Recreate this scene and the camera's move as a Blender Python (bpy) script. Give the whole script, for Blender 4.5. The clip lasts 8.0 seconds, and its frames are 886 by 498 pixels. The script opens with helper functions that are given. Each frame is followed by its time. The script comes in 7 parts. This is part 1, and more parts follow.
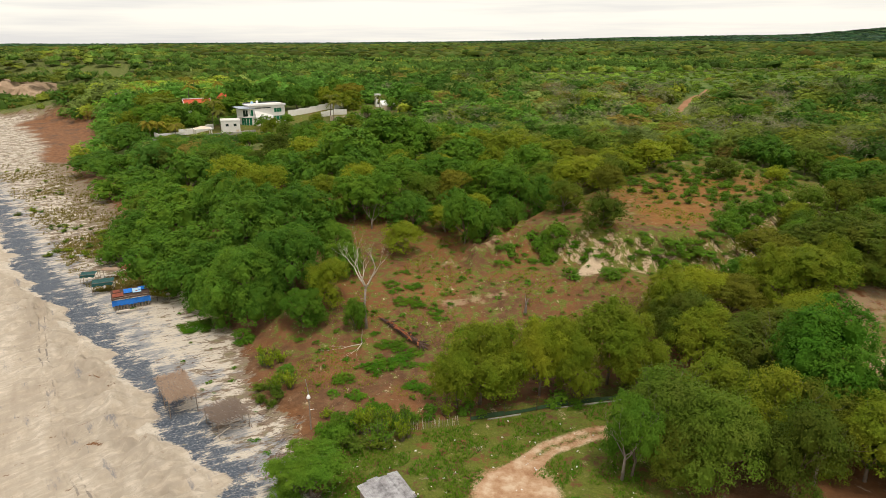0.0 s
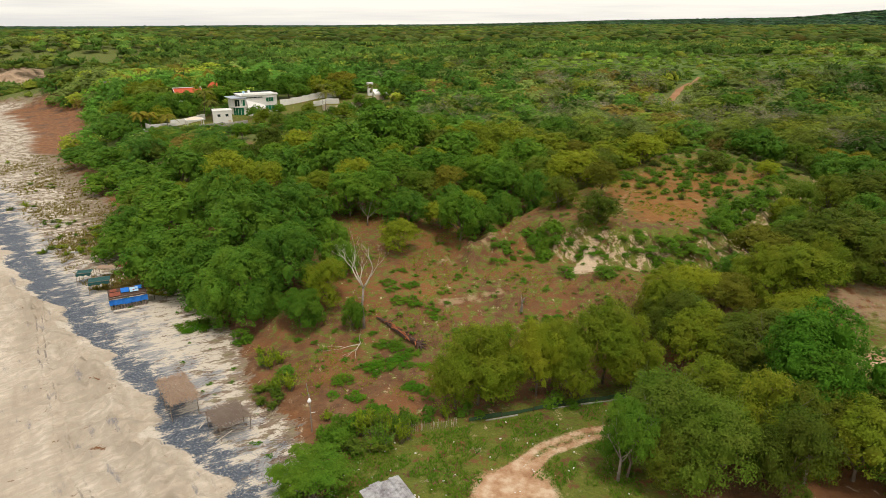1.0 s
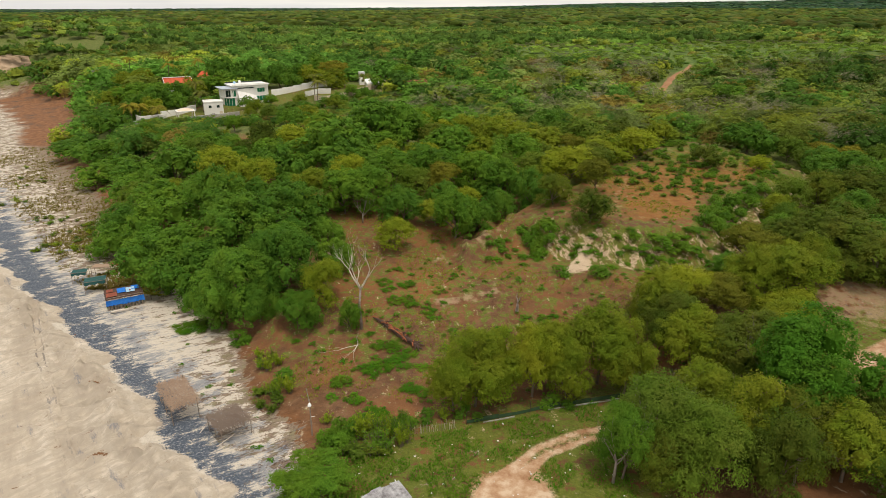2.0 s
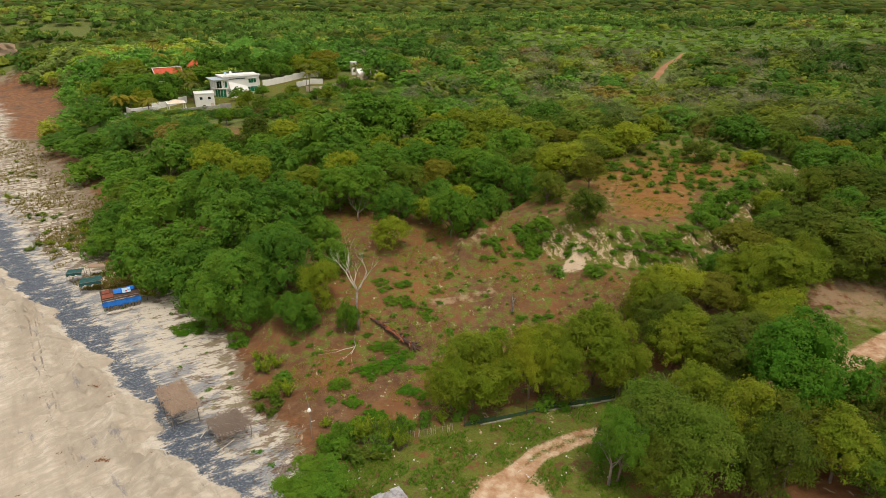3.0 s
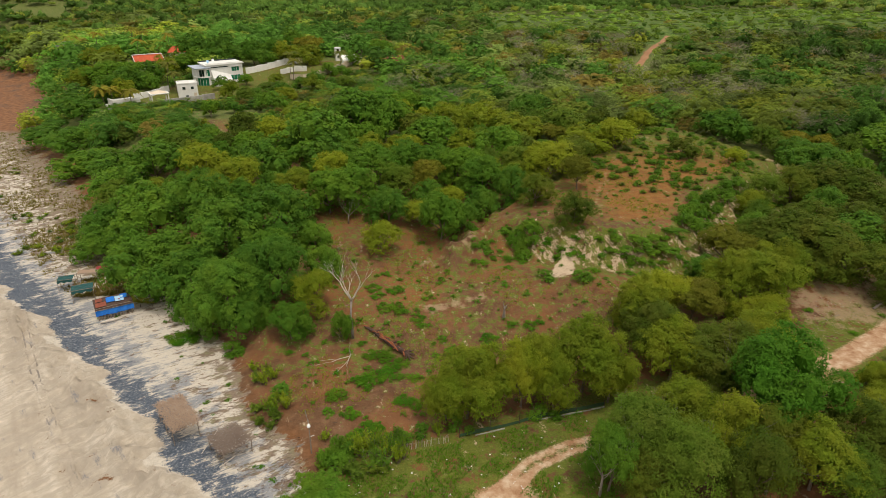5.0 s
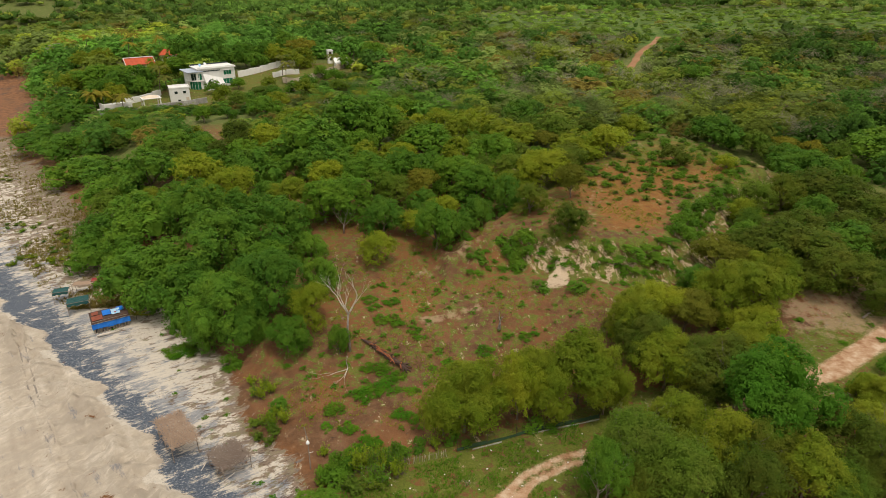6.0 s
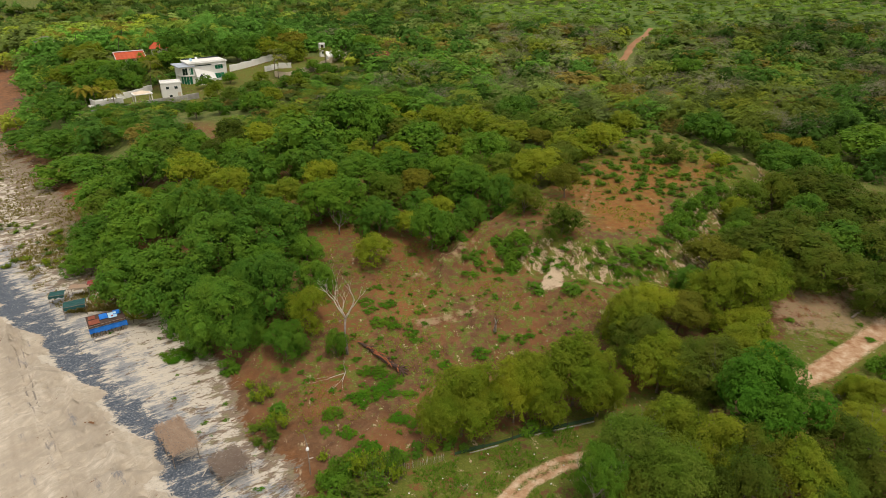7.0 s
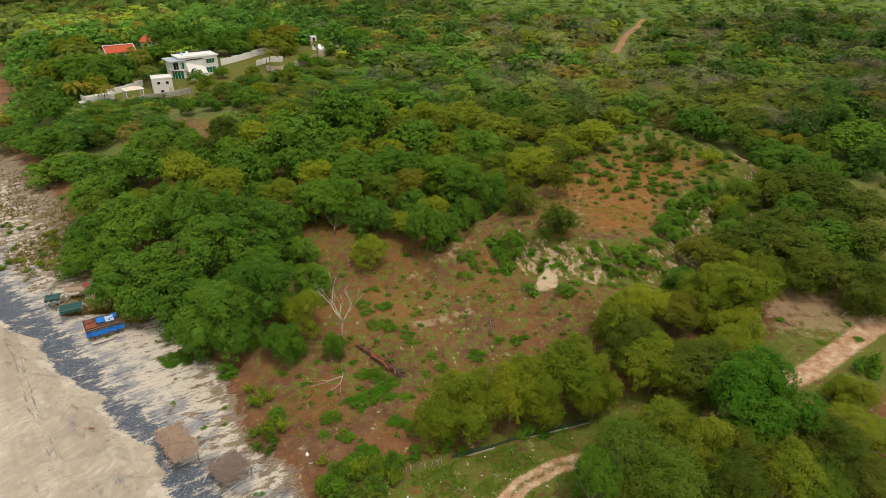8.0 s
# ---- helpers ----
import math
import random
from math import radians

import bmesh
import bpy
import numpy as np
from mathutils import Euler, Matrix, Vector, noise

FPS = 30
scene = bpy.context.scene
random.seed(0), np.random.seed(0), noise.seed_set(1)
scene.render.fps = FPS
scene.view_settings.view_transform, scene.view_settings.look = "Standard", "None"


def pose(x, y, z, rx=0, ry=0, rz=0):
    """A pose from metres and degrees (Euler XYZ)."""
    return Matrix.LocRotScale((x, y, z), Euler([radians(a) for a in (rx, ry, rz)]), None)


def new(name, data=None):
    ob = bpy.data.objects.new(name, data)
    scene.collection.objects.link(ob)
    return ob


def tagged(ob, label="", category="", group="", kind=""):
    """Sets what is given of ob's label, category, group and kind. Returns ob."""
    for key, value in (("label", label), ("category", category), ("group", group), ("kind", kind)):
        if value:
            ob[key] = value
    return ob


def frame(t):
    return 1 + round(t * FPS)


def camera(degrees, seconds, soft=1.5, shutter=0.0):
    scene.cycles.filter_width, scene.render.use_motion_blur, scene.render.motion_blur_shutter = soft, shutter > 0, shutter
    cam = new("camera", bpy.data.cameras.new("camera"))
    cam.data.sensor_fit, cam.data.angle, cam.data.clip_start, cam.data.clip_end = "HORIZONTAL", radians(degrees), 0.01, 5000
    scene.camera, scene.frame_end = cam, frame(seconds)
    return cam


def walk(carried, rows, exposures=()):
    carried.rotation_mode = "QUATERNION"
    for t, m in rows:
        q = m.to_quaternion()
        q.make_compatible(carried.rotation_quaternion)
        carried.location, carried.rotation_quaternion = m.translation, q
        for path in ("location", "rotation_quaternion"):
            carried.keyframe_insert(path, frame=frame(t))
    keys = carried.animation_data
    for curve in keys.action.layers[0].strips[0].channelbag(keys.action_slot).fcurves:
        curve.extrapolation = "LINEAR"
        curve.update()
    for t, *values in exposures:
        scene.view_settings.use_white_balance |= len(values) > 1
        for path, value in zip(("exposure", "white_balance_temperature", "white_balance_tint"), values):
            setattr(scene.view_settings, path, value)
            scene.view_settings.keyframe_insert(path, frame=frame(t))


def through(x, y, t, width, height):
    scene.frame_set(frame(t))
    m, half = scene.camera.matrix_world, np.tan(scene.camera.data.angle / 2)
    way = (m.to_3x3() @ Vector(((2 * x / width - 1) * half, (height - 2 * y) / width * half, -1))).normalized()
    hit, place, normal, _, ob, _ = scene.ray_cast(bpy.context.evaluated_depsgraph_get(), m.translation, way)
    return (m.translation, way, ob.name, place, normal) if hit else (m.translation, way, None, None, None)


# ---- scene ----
cam = camera(69.2, 8.0, soft=0.62)
METRES, EYE, TILT, LEAN, TURN = 18.0, 36.5, -18.0, 0.2, 0.0
ROWS = [
    (0.0, 0.0, 0.0, 0.0, -0.0, 0.0, 0.0),
    (0.5, -0.0192, -0.0183, 0.0577, -0.38, -0.74, 0.11),
    (1.0, -0.0359, -0.0344, 0.1118, -0.74, -1.41, 0.21),
    (1.5, -0.0537, -0.0511, 0.1698, -1.13, -2.1, 0.31),
    (3.0, -0.1016, -0.089, 0.3466, -2.28, -4.11, 0.64),
    (3.5, -0.1162, -0.1005, 0.4066, -2.64, -4.8, 0.73),
    (4.0, -0.1316, -0.1122, 0.4664, -3.02, -5.51, 0.83),
    (5.5, -0.1739, -0.1445, 0.652, -4.11, -6.39, 1.13),
    (6.0, -0.1872, -0.1558, 0.7124, -4.48, -6.56, 1.23),
    (6.5, -0.2, -0.1664, 0.7718, -4.84, -7.08, 1.33),
    (7.0, -0.2126, -0.1771, 0.8307, -5.19, -7.61, 1.44),
    (7.5, -0.2251, -0.1883, 0.8898, -5.55, -8.15, 1.54),
    (8.0, -0.237, -0.199, 0.9494, -5.91, -8.69, 1.65),
]
walk(cam, [(t, pose(0, 0, EYE, TILT, LEAN, TURN) @ pose(METRES * x, METRES * y, METRES * z, 90 + pitch, roll, yaw)) for t, x, y, z, yaw, pitch, roll in ROWS], exposures=[(0.0, -0.02), (4.0, -0.1), (8.0, -0.15)])

# ---- sky and sun: high thin cloud, soft light from the upper left ----
SUN_UP, SUN_ROUND = radians(70), radians(155)
world = bpy.data.worlds.new("sky")
scene.world = world
world.use_nodes = True
wn, wl = world.node_tree.nodes, world.node_tree.links
sky = wn.new("ShaderNodeTexSky")
sky.sky_type, sky.sun_disc = "NISHITA", False
sky.sun_elevation, sky.sun_rotation = SUN_UP, SUN_ROUND
sky.air_density, sky.dust_density, sky.ozone_density = 1.0, 2.5, 1.0
wn["Background"].inputs["Strength"].default_value = 0.1
coord, cloud_map, cloud = wn.new("ShaderNodeTexCoord"), wn.new("ShaderNodeMapping"), wn.new("ShaderNodeTexNoise")
cloud_map.inputs["Scale"].default_value = (1.2, 1.2, 22.0)
cloud.inputs["Scale"].default_value, cloud.inputs["Detail"].default_value, cloud.inputs["Roughness"].default_value = 1.4, 6.0, 0.55
cloud_ramp, cloud_mix = wn.new("ShaderNodeValToRGB"), wn.new("ShaderNodeMix")
cloud_ramp.color_ramp.elements[0].position, cloud_ramp.color_ramp.elements[0].color = 0.42, (9.4, 9.1, 8.7, 1)
cloud_ramp.color_ramp.elements[1].position, cloud_ramp.color_ramp.elements[1].color = 0.6, (12.2, 11.6, 10.3, 1)
cloud_mix.data_type = "RGBA"
cloud_mix.inputs["Factor"].default_value = 0.86
wl.new(coord.outputs["Generated"], cloud_map.inputs["Vector"])
wl.new(cloud_map.outputs["Vector"], cloud.inputs["Vector"])
wl.new(cloud.outputs["Fac"], cloud_ramp.inputs["Fac"])
wl.new(sky.outputs["Color"], cloud_mix.inputs["A"])
wl.new(cloud_ramp.outputs["Color"], cloud_mix.inputs["B"])
wl.new(cloud_mix.outputs["Result"], wn["Background"].inputs["Color"])

sun = new("sun", bpy.data.lights.new("sun", "SUN"))
sun.data.energy, sun.data.angle, sun.data.color = 2.05, radians(11), (1.0, 0.93, 0.82)
sun_from = Vector((math.sin(SUN_ROUND) * math.cos(SUN_UP), math.cos(SUN_ROUND) * math.cos(SUN_UP), math.sin(SUN_UP)))
sun.rotation_mode = "QUATERNION"
sun.rotation_quaternion = sun_from.to_track_quat("Z", "Y")
sun.location = (0, 0, 120)

# ---- materials ----
def material(name):
    m = bpy.data.materials.new(name)
    m.use_nodes = True
    n, l = m.node_tree.nodes, m.node_tree.links
    return m, n, l, n["Principled BSDF"]


def link(l, out, into):
    if isinstance(out, (int, float)):
        into.default_value = out
    elif isinstance(out, tuple):
        into.default_value = (*out, 1.0) if len(out) == 3 else out
    else:
        l.new(out, into)


def sums(n, l, kind, a, b=0.0, c=None, clamp=False):
    node = n.new("ShaderNodeMath")
    node.operation, node.use_clamp = kind, clamp
    link(l, a, node.inputs[0])
    link(l, b, node.inputs[1])
    if c is not None:
        link(l, c, node.inputs[2])
    return node.outputs[0]


def mixed(n, l, fac, a, b, blend="MIX"):
    node = n.new("ShaderNodeMix")
    node.data_type, node.blend_type = "RGBA", blend
    link(l, fac, node.inputs["Factor"])
    link(l, a, node.inputs["A"])
    link(l, b, node.inputs["B"])
    return node.outputs["Result"]


def grain(n, l, scale, detail=4.0, rough=0.6, where=None, stretch=None, turn=0.0):
    """Noise in metres of the world (or of the given coordinate), 0 to 1 about 0.5."""
    node = n.new("ShaderNodeTexNoise")
    node.inputs["Scale"].default_value, node.inputs["Detail"].default_value, node.inputs["Roughness"].default_value = scale, detail, rough
    if where is None:
        where = n.new("ShaderNodeNewGeometry").outputs["Position"]
    if stretch:
        m = n.new("ShaderNodeMapping")
        m.vector_type = "TEXTURE"
        m.inputs["Rotation"].default_value = (0, 0, radians(turn))
        m.inputs["Scale"].default_value = stretch
        l.new(where, m.inputs["Vector"])
        where = m.outputs["Vector"]
    l.new(where, node.inputs["Vector"])
    return node.outputs["Fac"]


def ramp(n, l, fac, *stops):
    node = n.new("ShaderNodeValToRGB")
    e = node.color_ramp.elements
    while len(e) < len(stops):
        e.new(0.5)
    for s, (p, c) in zip(e, stops):
        s.position, s.color = p, (*c, 1.0)
    l.new(fac, node.inputs["Fac"])
    return node.outputs["Color"]


def bumped(n, l, p, fac, strength, distance):
    b = n.new("ShaderNodeBump")
    b.inputs["Strength"].default_value, b.inputs["Distance"].default_value = strength, distance
    l.new(fac, b.inputs["Height"])
    l.new(b.outputs["Normal"], p.inputs["Normal"])


def plain(name, colour, other=None, rough=0.7, metal=0.0, scale=2.0, fine=18.0, bump=0.3, local=True, spec=0.3):
    """A worn surface: two colours in blotches and fine grain."""
    m, n, l, p = material(name)
    where = n.new("ShaderNodeTexCoord").outputs["Object"] if local else None
    other = other or tuple(c * 0.65 for c in colour)
    a, b = grain(n, l, scale, 5, 0.65, where), grain(n, l, fine, 3, 0.6, where)
    f = sums(n, l, "ADD", sums(n, l, "MULTIPLY", a, 0.65), sums(n, l, "MULTIPLY", b, 0.35))
    col = ramp(n, l, f, (0.36, other), (0.58, colour))
    rnd = n.new("ShaderNodeObjectInfo").outputs["Random"]
    col = mixed(n, l, 0.25, col, ramp(n, l, rnd, (0.0, tuple(c * 0.6 for c in colour)), (1.0, tuple(min(1, c * 1.25) for c in colour))))
    l.new(col, p.inputs["Base Color"])
    p.inputs["Roughness"].default_value, p.inputs["Metallic"].default_value = rough, metal
    p.inputs["Specular IOR Level"].default_value = spec
    bumped(n, l, p, b, bump, 0.02)
    return m


def foliage(name, dark, light, dry, dryness=0.12, through=0.32):
    """Leaves: every leaf spray a little different, every tree too."""
    m, n, l, p = material(name)
    isl = n.new("ShaderNodeNewGeometry").outputs["Random Per Island"]
    rnd = n.new("ShaderNodeObjectInfo").outputs["Random"]
    mean = tuple(0.52 * a + 0.48 * b for a, b in zip(dark, light))
    col = ramp(n, l, isl, (0.0, tuple(0.5 * a + 0.5 * b for a, b in zip(dark, mean))), (0.5, mean), (1.0, tuple(0.6 * a + 0.4 * b for a, b in zip(mean, light))))
    big = grain(n, l, 0.35, 3, 0.6)
    col = mixed(n, l, sums(n, l, "MULTIPLY_ADD", big, 2.4, -0.95 + dryness, clamp=True), col, mixed(n, l, 0.55, col, dry))
    tone = ramp(n, l, rnd, (0.0, (0.76, 0.82, 0.8)), (0.5, (1.0, 1.0, 1.0)), (1.0, (1.22, 1.14, 1.0)))
    col = mixed(n, l, 1.0, col, tone, "MULTIPLY")
    l.new(col, p.inputs["Base Color"])
    p.inputs["Roughness"].default_value, p.inputs["Specular IOR Level"].default_value = 0.7, 0.08
    t, mix, out = n.new("ShaderNodeBsdfTranslucent"), n.new("ShaderNodeMixShader"), n["Material Output"]
    l.new(col, t.inputs["Color"])
    mix.inputs["Fac"].default_value = through
    l.new(p.outputs["BSDF"], mix.inputs[1])
    l.new(t.outputs["BSDF"], mix.inputs[2])
    l.new(mix.outputs["Shader"], out.inputs["Surface"])
    return m


DARK_LEAF = foliage("leaf_dark", (0.044, 0.116, 0.014), (0.145, 0.305, 0.029), (0.2014, 0.2809, 0.01908), 0.0)
BRIGHT_LEAF = foliage("leaf_bright", (0.049, 0.123, 0.0115), (0.16, 0.325, 0.026), (0.19, 0.26, 0.02), 0.0)
OLIVE_LEAF = foliage("leaf_olive", (0.085, 0.13, 0.007), (0.25, 0.335, 0.022), (0.3, 0.28, 0.025), 0.05)
DULL_LEAF = foliage("leaf_dull", (0.04, 0.076, 0.0065), (0.135, 0.205, 0.019), (0.19, 0.17, 0.026), 0.08)
TALL_LEAF = foliage("leaf_tall", (0.028, 0.095, 0.007), (0.1, 0.26, 0.017), (0.12, 0.22, 0.02), 0.0)
PALE_LEAF = foliage("leaf_pale", (0.05, 0.1, 0.0075), (0.165, 0.27, 0.024), (0.22, 0.24, 0.04), 0.08)
YELLOW_LEAF = foliage("leaf_yellow", (0.11, 0.16, 0.009), (0.34, 0.42, 0.025), (0.31, 0.29, 0.025), 0.05)
SHRUB_LEAF = foliage("leaf_shrub", (0.1, 0.17, 0.008), (0.33, 0.45, 0.028), (0.36, 0.38, 0.03), 0.05, 0.4)
SHORE_LEAF = foliage("leaf_shore", (0.1, 0.11, 0.02), (0.27, 0.25, 0.06), (0.27, 0.18, 0.07), 0.25, 0.3)
FENCE_NET = plain("fence_net", (0.04, 0.085, 0.035), (0.025, 0.05, 0.02), 0.85)
RUST_LEAF = foliage("leaf_rust", (0.085, 0.11, 0.01), (0.255, 0.255, 0.025), (0.26, 0.215, 0.025), 0.1)
WEED_LEAF = foliage("leaf_weed", (0.036, 0.115, 0.006), (0.115, 0.29, 0.014), (0.19, 0.22, 0.02), 0.0, 0.3)
PALM_LEAF = foliage("leaf_palm", (0.04, 0.08, 0.01), (0.15, 0.2, 0.03), (0.3, 0.24, 0.05), 0.2)
GOLD_PALM = foliage("leaf_palm_gold", (0.13, 0.13, 0.01), (0.34, 0.32, 0.04), (0.3, 0.2, 0.04), 0.1)
BARK = plain("bark", (0.2, 0.15, 0.11), (0.08, 0.06, 0.045), 0.9, scale=3, fine=25, bump=0.6)
PALE_BARK = plain("bark_bleached", (0.62, 0.55, 0.47), (0.38, 0.31, 0.25), 0.85, scale=1.5, fine=14)
GREY_TWIG = plain("twig_grey", (0.3, 0.25, 0.21), (0.16, 0.12, 0.1), 0.9)
RED_WOOD = plain("wood_split", (0.36, 0.12, 0.05), (0.12, 0.05, 0.03), 0.85, scale=1.5, fine=10, bump=0.8)
CHAR_WOOD = plain("wood_dark", (0.1, 0.06, 0.045), (0.035, 0.022, 0.018), 0.9)
POLE_WOOD = plain("pole_wood", (0.3, 0.24, 0.19), (0.15, 0.11, 0.085), 0.85, scale=4)
THATCH = foliage("dry_thatch", (0.2, 0.14, 0.11), (0.4, 0.31, 0.25), (0.25, 0.18, 0.14), 0.1, 0.05)
THATCH_OLD = foliage("old_thatch", (0.13, 0.095, 0.075), (0.33, 0.25, 0.2), (0.2, 0.14, 0.11), 0.1, 0.05)
WHITE_WALL = plain("white_render", (0.8, 0.78, 0.74), (0.68, 0.65, 0.6), 0.75, scale=0.5, fine=6, bump=0.1)
GREY_WALL = plain("grey_blockwork", (0.42, 0.4, 0.36), (0.22, 0.2, 0.18), 0.9, scale=0.7, fine=5)
CREAM_WALL = plain("cream_stone", (0.68, 0.56, 0.43), (0.52, 0.42, 0.32), 0.85, scale=0.6)
RED_TILE = plain("red_tile", (0.5, 0.085, 0.03), (0.32, 0.06, 0.025), 0.7, scale=0.8)
ROOF_GREY = plain("roof_coating", (0.42, 0.46, 0.53), (0.33, 0.36, 0.42), 0.6, scale=0.4, fine=4)
PAVING = plain("terracotta_paving", (0.45, 0.2, 0.11), (0.3, 0.15, 0.09), 0.8, scale=0.8)
BLUE_TARP = plain("blue_tarp", (0.02, 0.18, 0.62), (0.01, 0.1, 0.4), 0.45, scale=2.5, fine=9, bump=0.5)
SKY_BOARD = plain("pale_blue_board", (0.3, 0.55, 0.78), (0.62, 0.68, 0.72), 0.5, scale=2.0)
RUST_BOARD = plain("rusty_board", (0.27, 0.075, 0.04), (0.12, 0.035, 0.025), 0.75, scale=2.0)
GREEN_TARP = plain("green_netting", (0.02, 0.085, 0.08), (0.012, 0.05, 0.05), 0.7, scale=2.0)
RED_TARP = plain("red_tarp", (0.35, 0.04, 0.04), (0.2, 0.03, 0.03), 0.6)
TIN = plain("weathered_tin", (0.52, 0.51, 0.52), (0.12, 0.105, 0.11), 0.6, 0.1, scale=0.55, fine=2.2, bump=0.15)
STEEL = plain("galvanised_steel", (0.5, 0.5, 0.5), (0.3, 0.3, 0.3), 0.4, 0.8)
LAMP_WHITE = plain("lamp_white", (0.85, 0.85, 0.82), (0.7, 0.7, 0.68), 0.4)
CONCRETE = plain("concrete", (0.4, 0.38, 0.33), (0.17, 0.16, 0.13), 0.9, scale=1.2)
CLOD = plain("soil_clod", (0.34, 0.24, 0.17), (0.2, 0.13, 0.09), 0.9)
EARTH = plain("bank_earth", (0.46, 0.33, 0.22), (0.26, 0.17, 0.11), 0.95, scale=0.12, fine=0.8, bump=1.0)
LITTER = plain("pale_litter", (0.8, 0.78, 0.74), (0.6, 0.56, 0.5), 0.6)
WRACK = plain("dry_wrack", (0.17, 0.095, 0.06), (0.06, 0.035, 0.025), 0.95)
POOL = plain("pool_water", (0.1, 0.42, 0.45), (0.07, 0.3, 0.34), 0.1)


def glass(name, colour):
    m, n, l, p = material(name)
    v = grain(n, l, 1.2, 2, 0.5, n.new("ShaderNodeTexCoord").outputs["Object"])
    l.new(ramp(n, l, v, (0.4, tuple(c * 0.7 for c in colour)), (0.62, colour)), p.inputs["Base Color"])
    p.inputs["Roughness"].default_value, p.inputs["Specular IOR Level"].default_value = 0.08, 0.6
    return m


GREEN_GLASS = glass("green_glass", (0.02, 0.2, 0.1))
DARK_GLASS = glass("dark_glass", (0.02, 0.035, 0.03))


def ground_material():
    m, n, l, p = material("coast_ground")

    def mask(name):
        a = n.new("ShaderNodeAttribute")
        a.attribute_name = name
        return a.outputs["Fac"]

    def edge(name, noise, wander=0.6, sharp=5.0):
        v = sums(n, l, "MULTIPLY_ADD", sums(n, l, "SUBTRACT", noise, 0.5), wander * 2, mask(name))
        return sums(n, l, "MULTIPLY_ADD", sums(n, l, "SUBTRACT", v, 0.5), sharp, 0.5, clamp=True)

    big, mid, fine = grain(n, l, 0.12, 4), grain(n, l, 0.7, 6, 0.65), grain(n, l, 4.5, 6, 0.7)
    grit = grain(n, l, 16.0, 3, 0.7)
    # bare reddish soil with litter
    soil = ramp(n, l, mid, (0.3, (0.085, 0.042, 0.02)), (0.5, (0.145, 0.072, 0.034)), (0.68, (0.21, 0.115, 0.06)))
    soil = mixed(n, l, sums(n, l, "MULTIPLY_ADD", fine, 2.6, -1.05, clamp=True), soil, mixed(n, l, 0.5, soil, (0.09, 0.05, 0.03)))
    soil = mixed(n, l, sums(n, l, "MULTIPLY_ADD", big, 3.5, -1.45, clamp=True), soil, mixed(n, l, 0.75, soil, (0.25, 0.1, 0.033)))
    soil = mixed(n, l, sums(n, l, "MULTIPLY_ADD", grit, 5.0, -3.0, clamp=True), soil, (0.28, 0.18, 0.12))
    col = soil
    # green film of grass
    tuft = grain(n, l, 1.1, 7, 0.78)
    film = ramp(n, l, fine, (0.3, (0.055, 0.085, 0.01)), (0.55, (0.115, 0.155, 0.017)), (0.75, (0.21, 0.19, 0.045)))
    col = mixed(n, l, sums(n, l, "MULTIPLY", edge("grass", sums(n, l, "ADD", sums(n, l, "MULTIPLY", mid, 0.35), sums(n, l, "MULTIPLY", tuft, 0.65)), 2.2, 4.5), 0.85), col, film)
    orange = ramp(n, l, mid, (0.3, (0.17, 0.066, 0.02)), (0.5, (0.25, 0.095, 0.026)), (0.7, (0.27, 0.125, 0.042)))
    orange = mixed(n, l, sums(n, l, "MULTIPLY_ADD", fine, 3.0, -1.3, clamp=True), orange, mixed(n, l, 0.5, orange, (0.16, 0.15, 0.03)))
    orange = mixed(n, l, sums(n, l, "MULTIPLY_ADD", tuft, 9.0, -5.0, clamp=True), orange, (0.075, 0.11, 0.014))
    col = mixed(n, l, sums(n, l, "MULTIPLY", edge("orange", grain(n, l, 0.25, 5, 0.65), 0.9, 2.2), 0.9), col, orange)
    pale = ramp(n, l, fine, (0.3, (0.2, 0.13, 0.075)), (0.48, (0.37, 0.265, 0.165)), (0.66, (0.62, 0.48, 0.34)))
    ridge = grain(n, l, 0.8, 8, 0.75, None, (0.6, 2.0, 1.0), 14)
    col = mixed(n, l, edge("scarp", sums(n, l, "ADD", sums(n, l, "MULTIPLY", ridge, 0.6), sums(n, l, "MULTIPLY", tuft, 0.4)), 2.6, 5.0), col, pale)
    col = mixed(n, l, edge("fan", tuft, 1.4, 2.6), col, ramp(n, l, fine, (0.35, (0.4, 0.295, 0.19)), (0.6, (0.56, 0.43, 0.3))))
    col = mixed(n, l, sums(n, l, "MULTIPLY", edge("worn", mid, 1.0, 3.0), 0.7), col, (0.35, 0.23, 0.145))
    dirt = ramp(n, l, mid, (0.32, (0.3, 0.15, 0.075)), (0.5, (0.45, 0.28, 0.165)), (0.64, (0.58, 0.43, 0.3)))
    col = mixed(n, l, edge("road", fine, 0.35, 4.0), col, dirt)
    col = mixed(n, l, edge("wood", big, 0.3, 3.0), col, ramp(n, l, tuft, (0.36, (0.06, 0.09, 0.016)), (0.52, (0.12, 0.145, 0.032)), (0.64, (0.21, 0.18, 0.075))))
    col = mixed(n, l, edge("meadow", grain(n, l, 0.05, 5, 0.7), 0.8, 3.0), col, ramp(n, l, grain(n, l, 0.22, 7, 0.75), (0.36, (0.04, 0.08, 0.01)), (0.5, (0.085, 0.14, 0.018)), (0.64, (0.15, 0.185, 0.036))))
    # the beach: pale dry sand, streaks of wrack, the dark mineral band, the open cream flat
    run = grain(n, l, 1.5, 8, 0.74, None, (3.4, 0.62, 1.0), 24)
    drift = grain(n, l, 0.62, 9, 0.76, None, (1.7, 0.85, 1.0), 24)
    dry = ramp(n, l, fine, (0.3, (0.46, 0.4, 0.32)), (0.6, (0.61, 0.54, 0.45)))
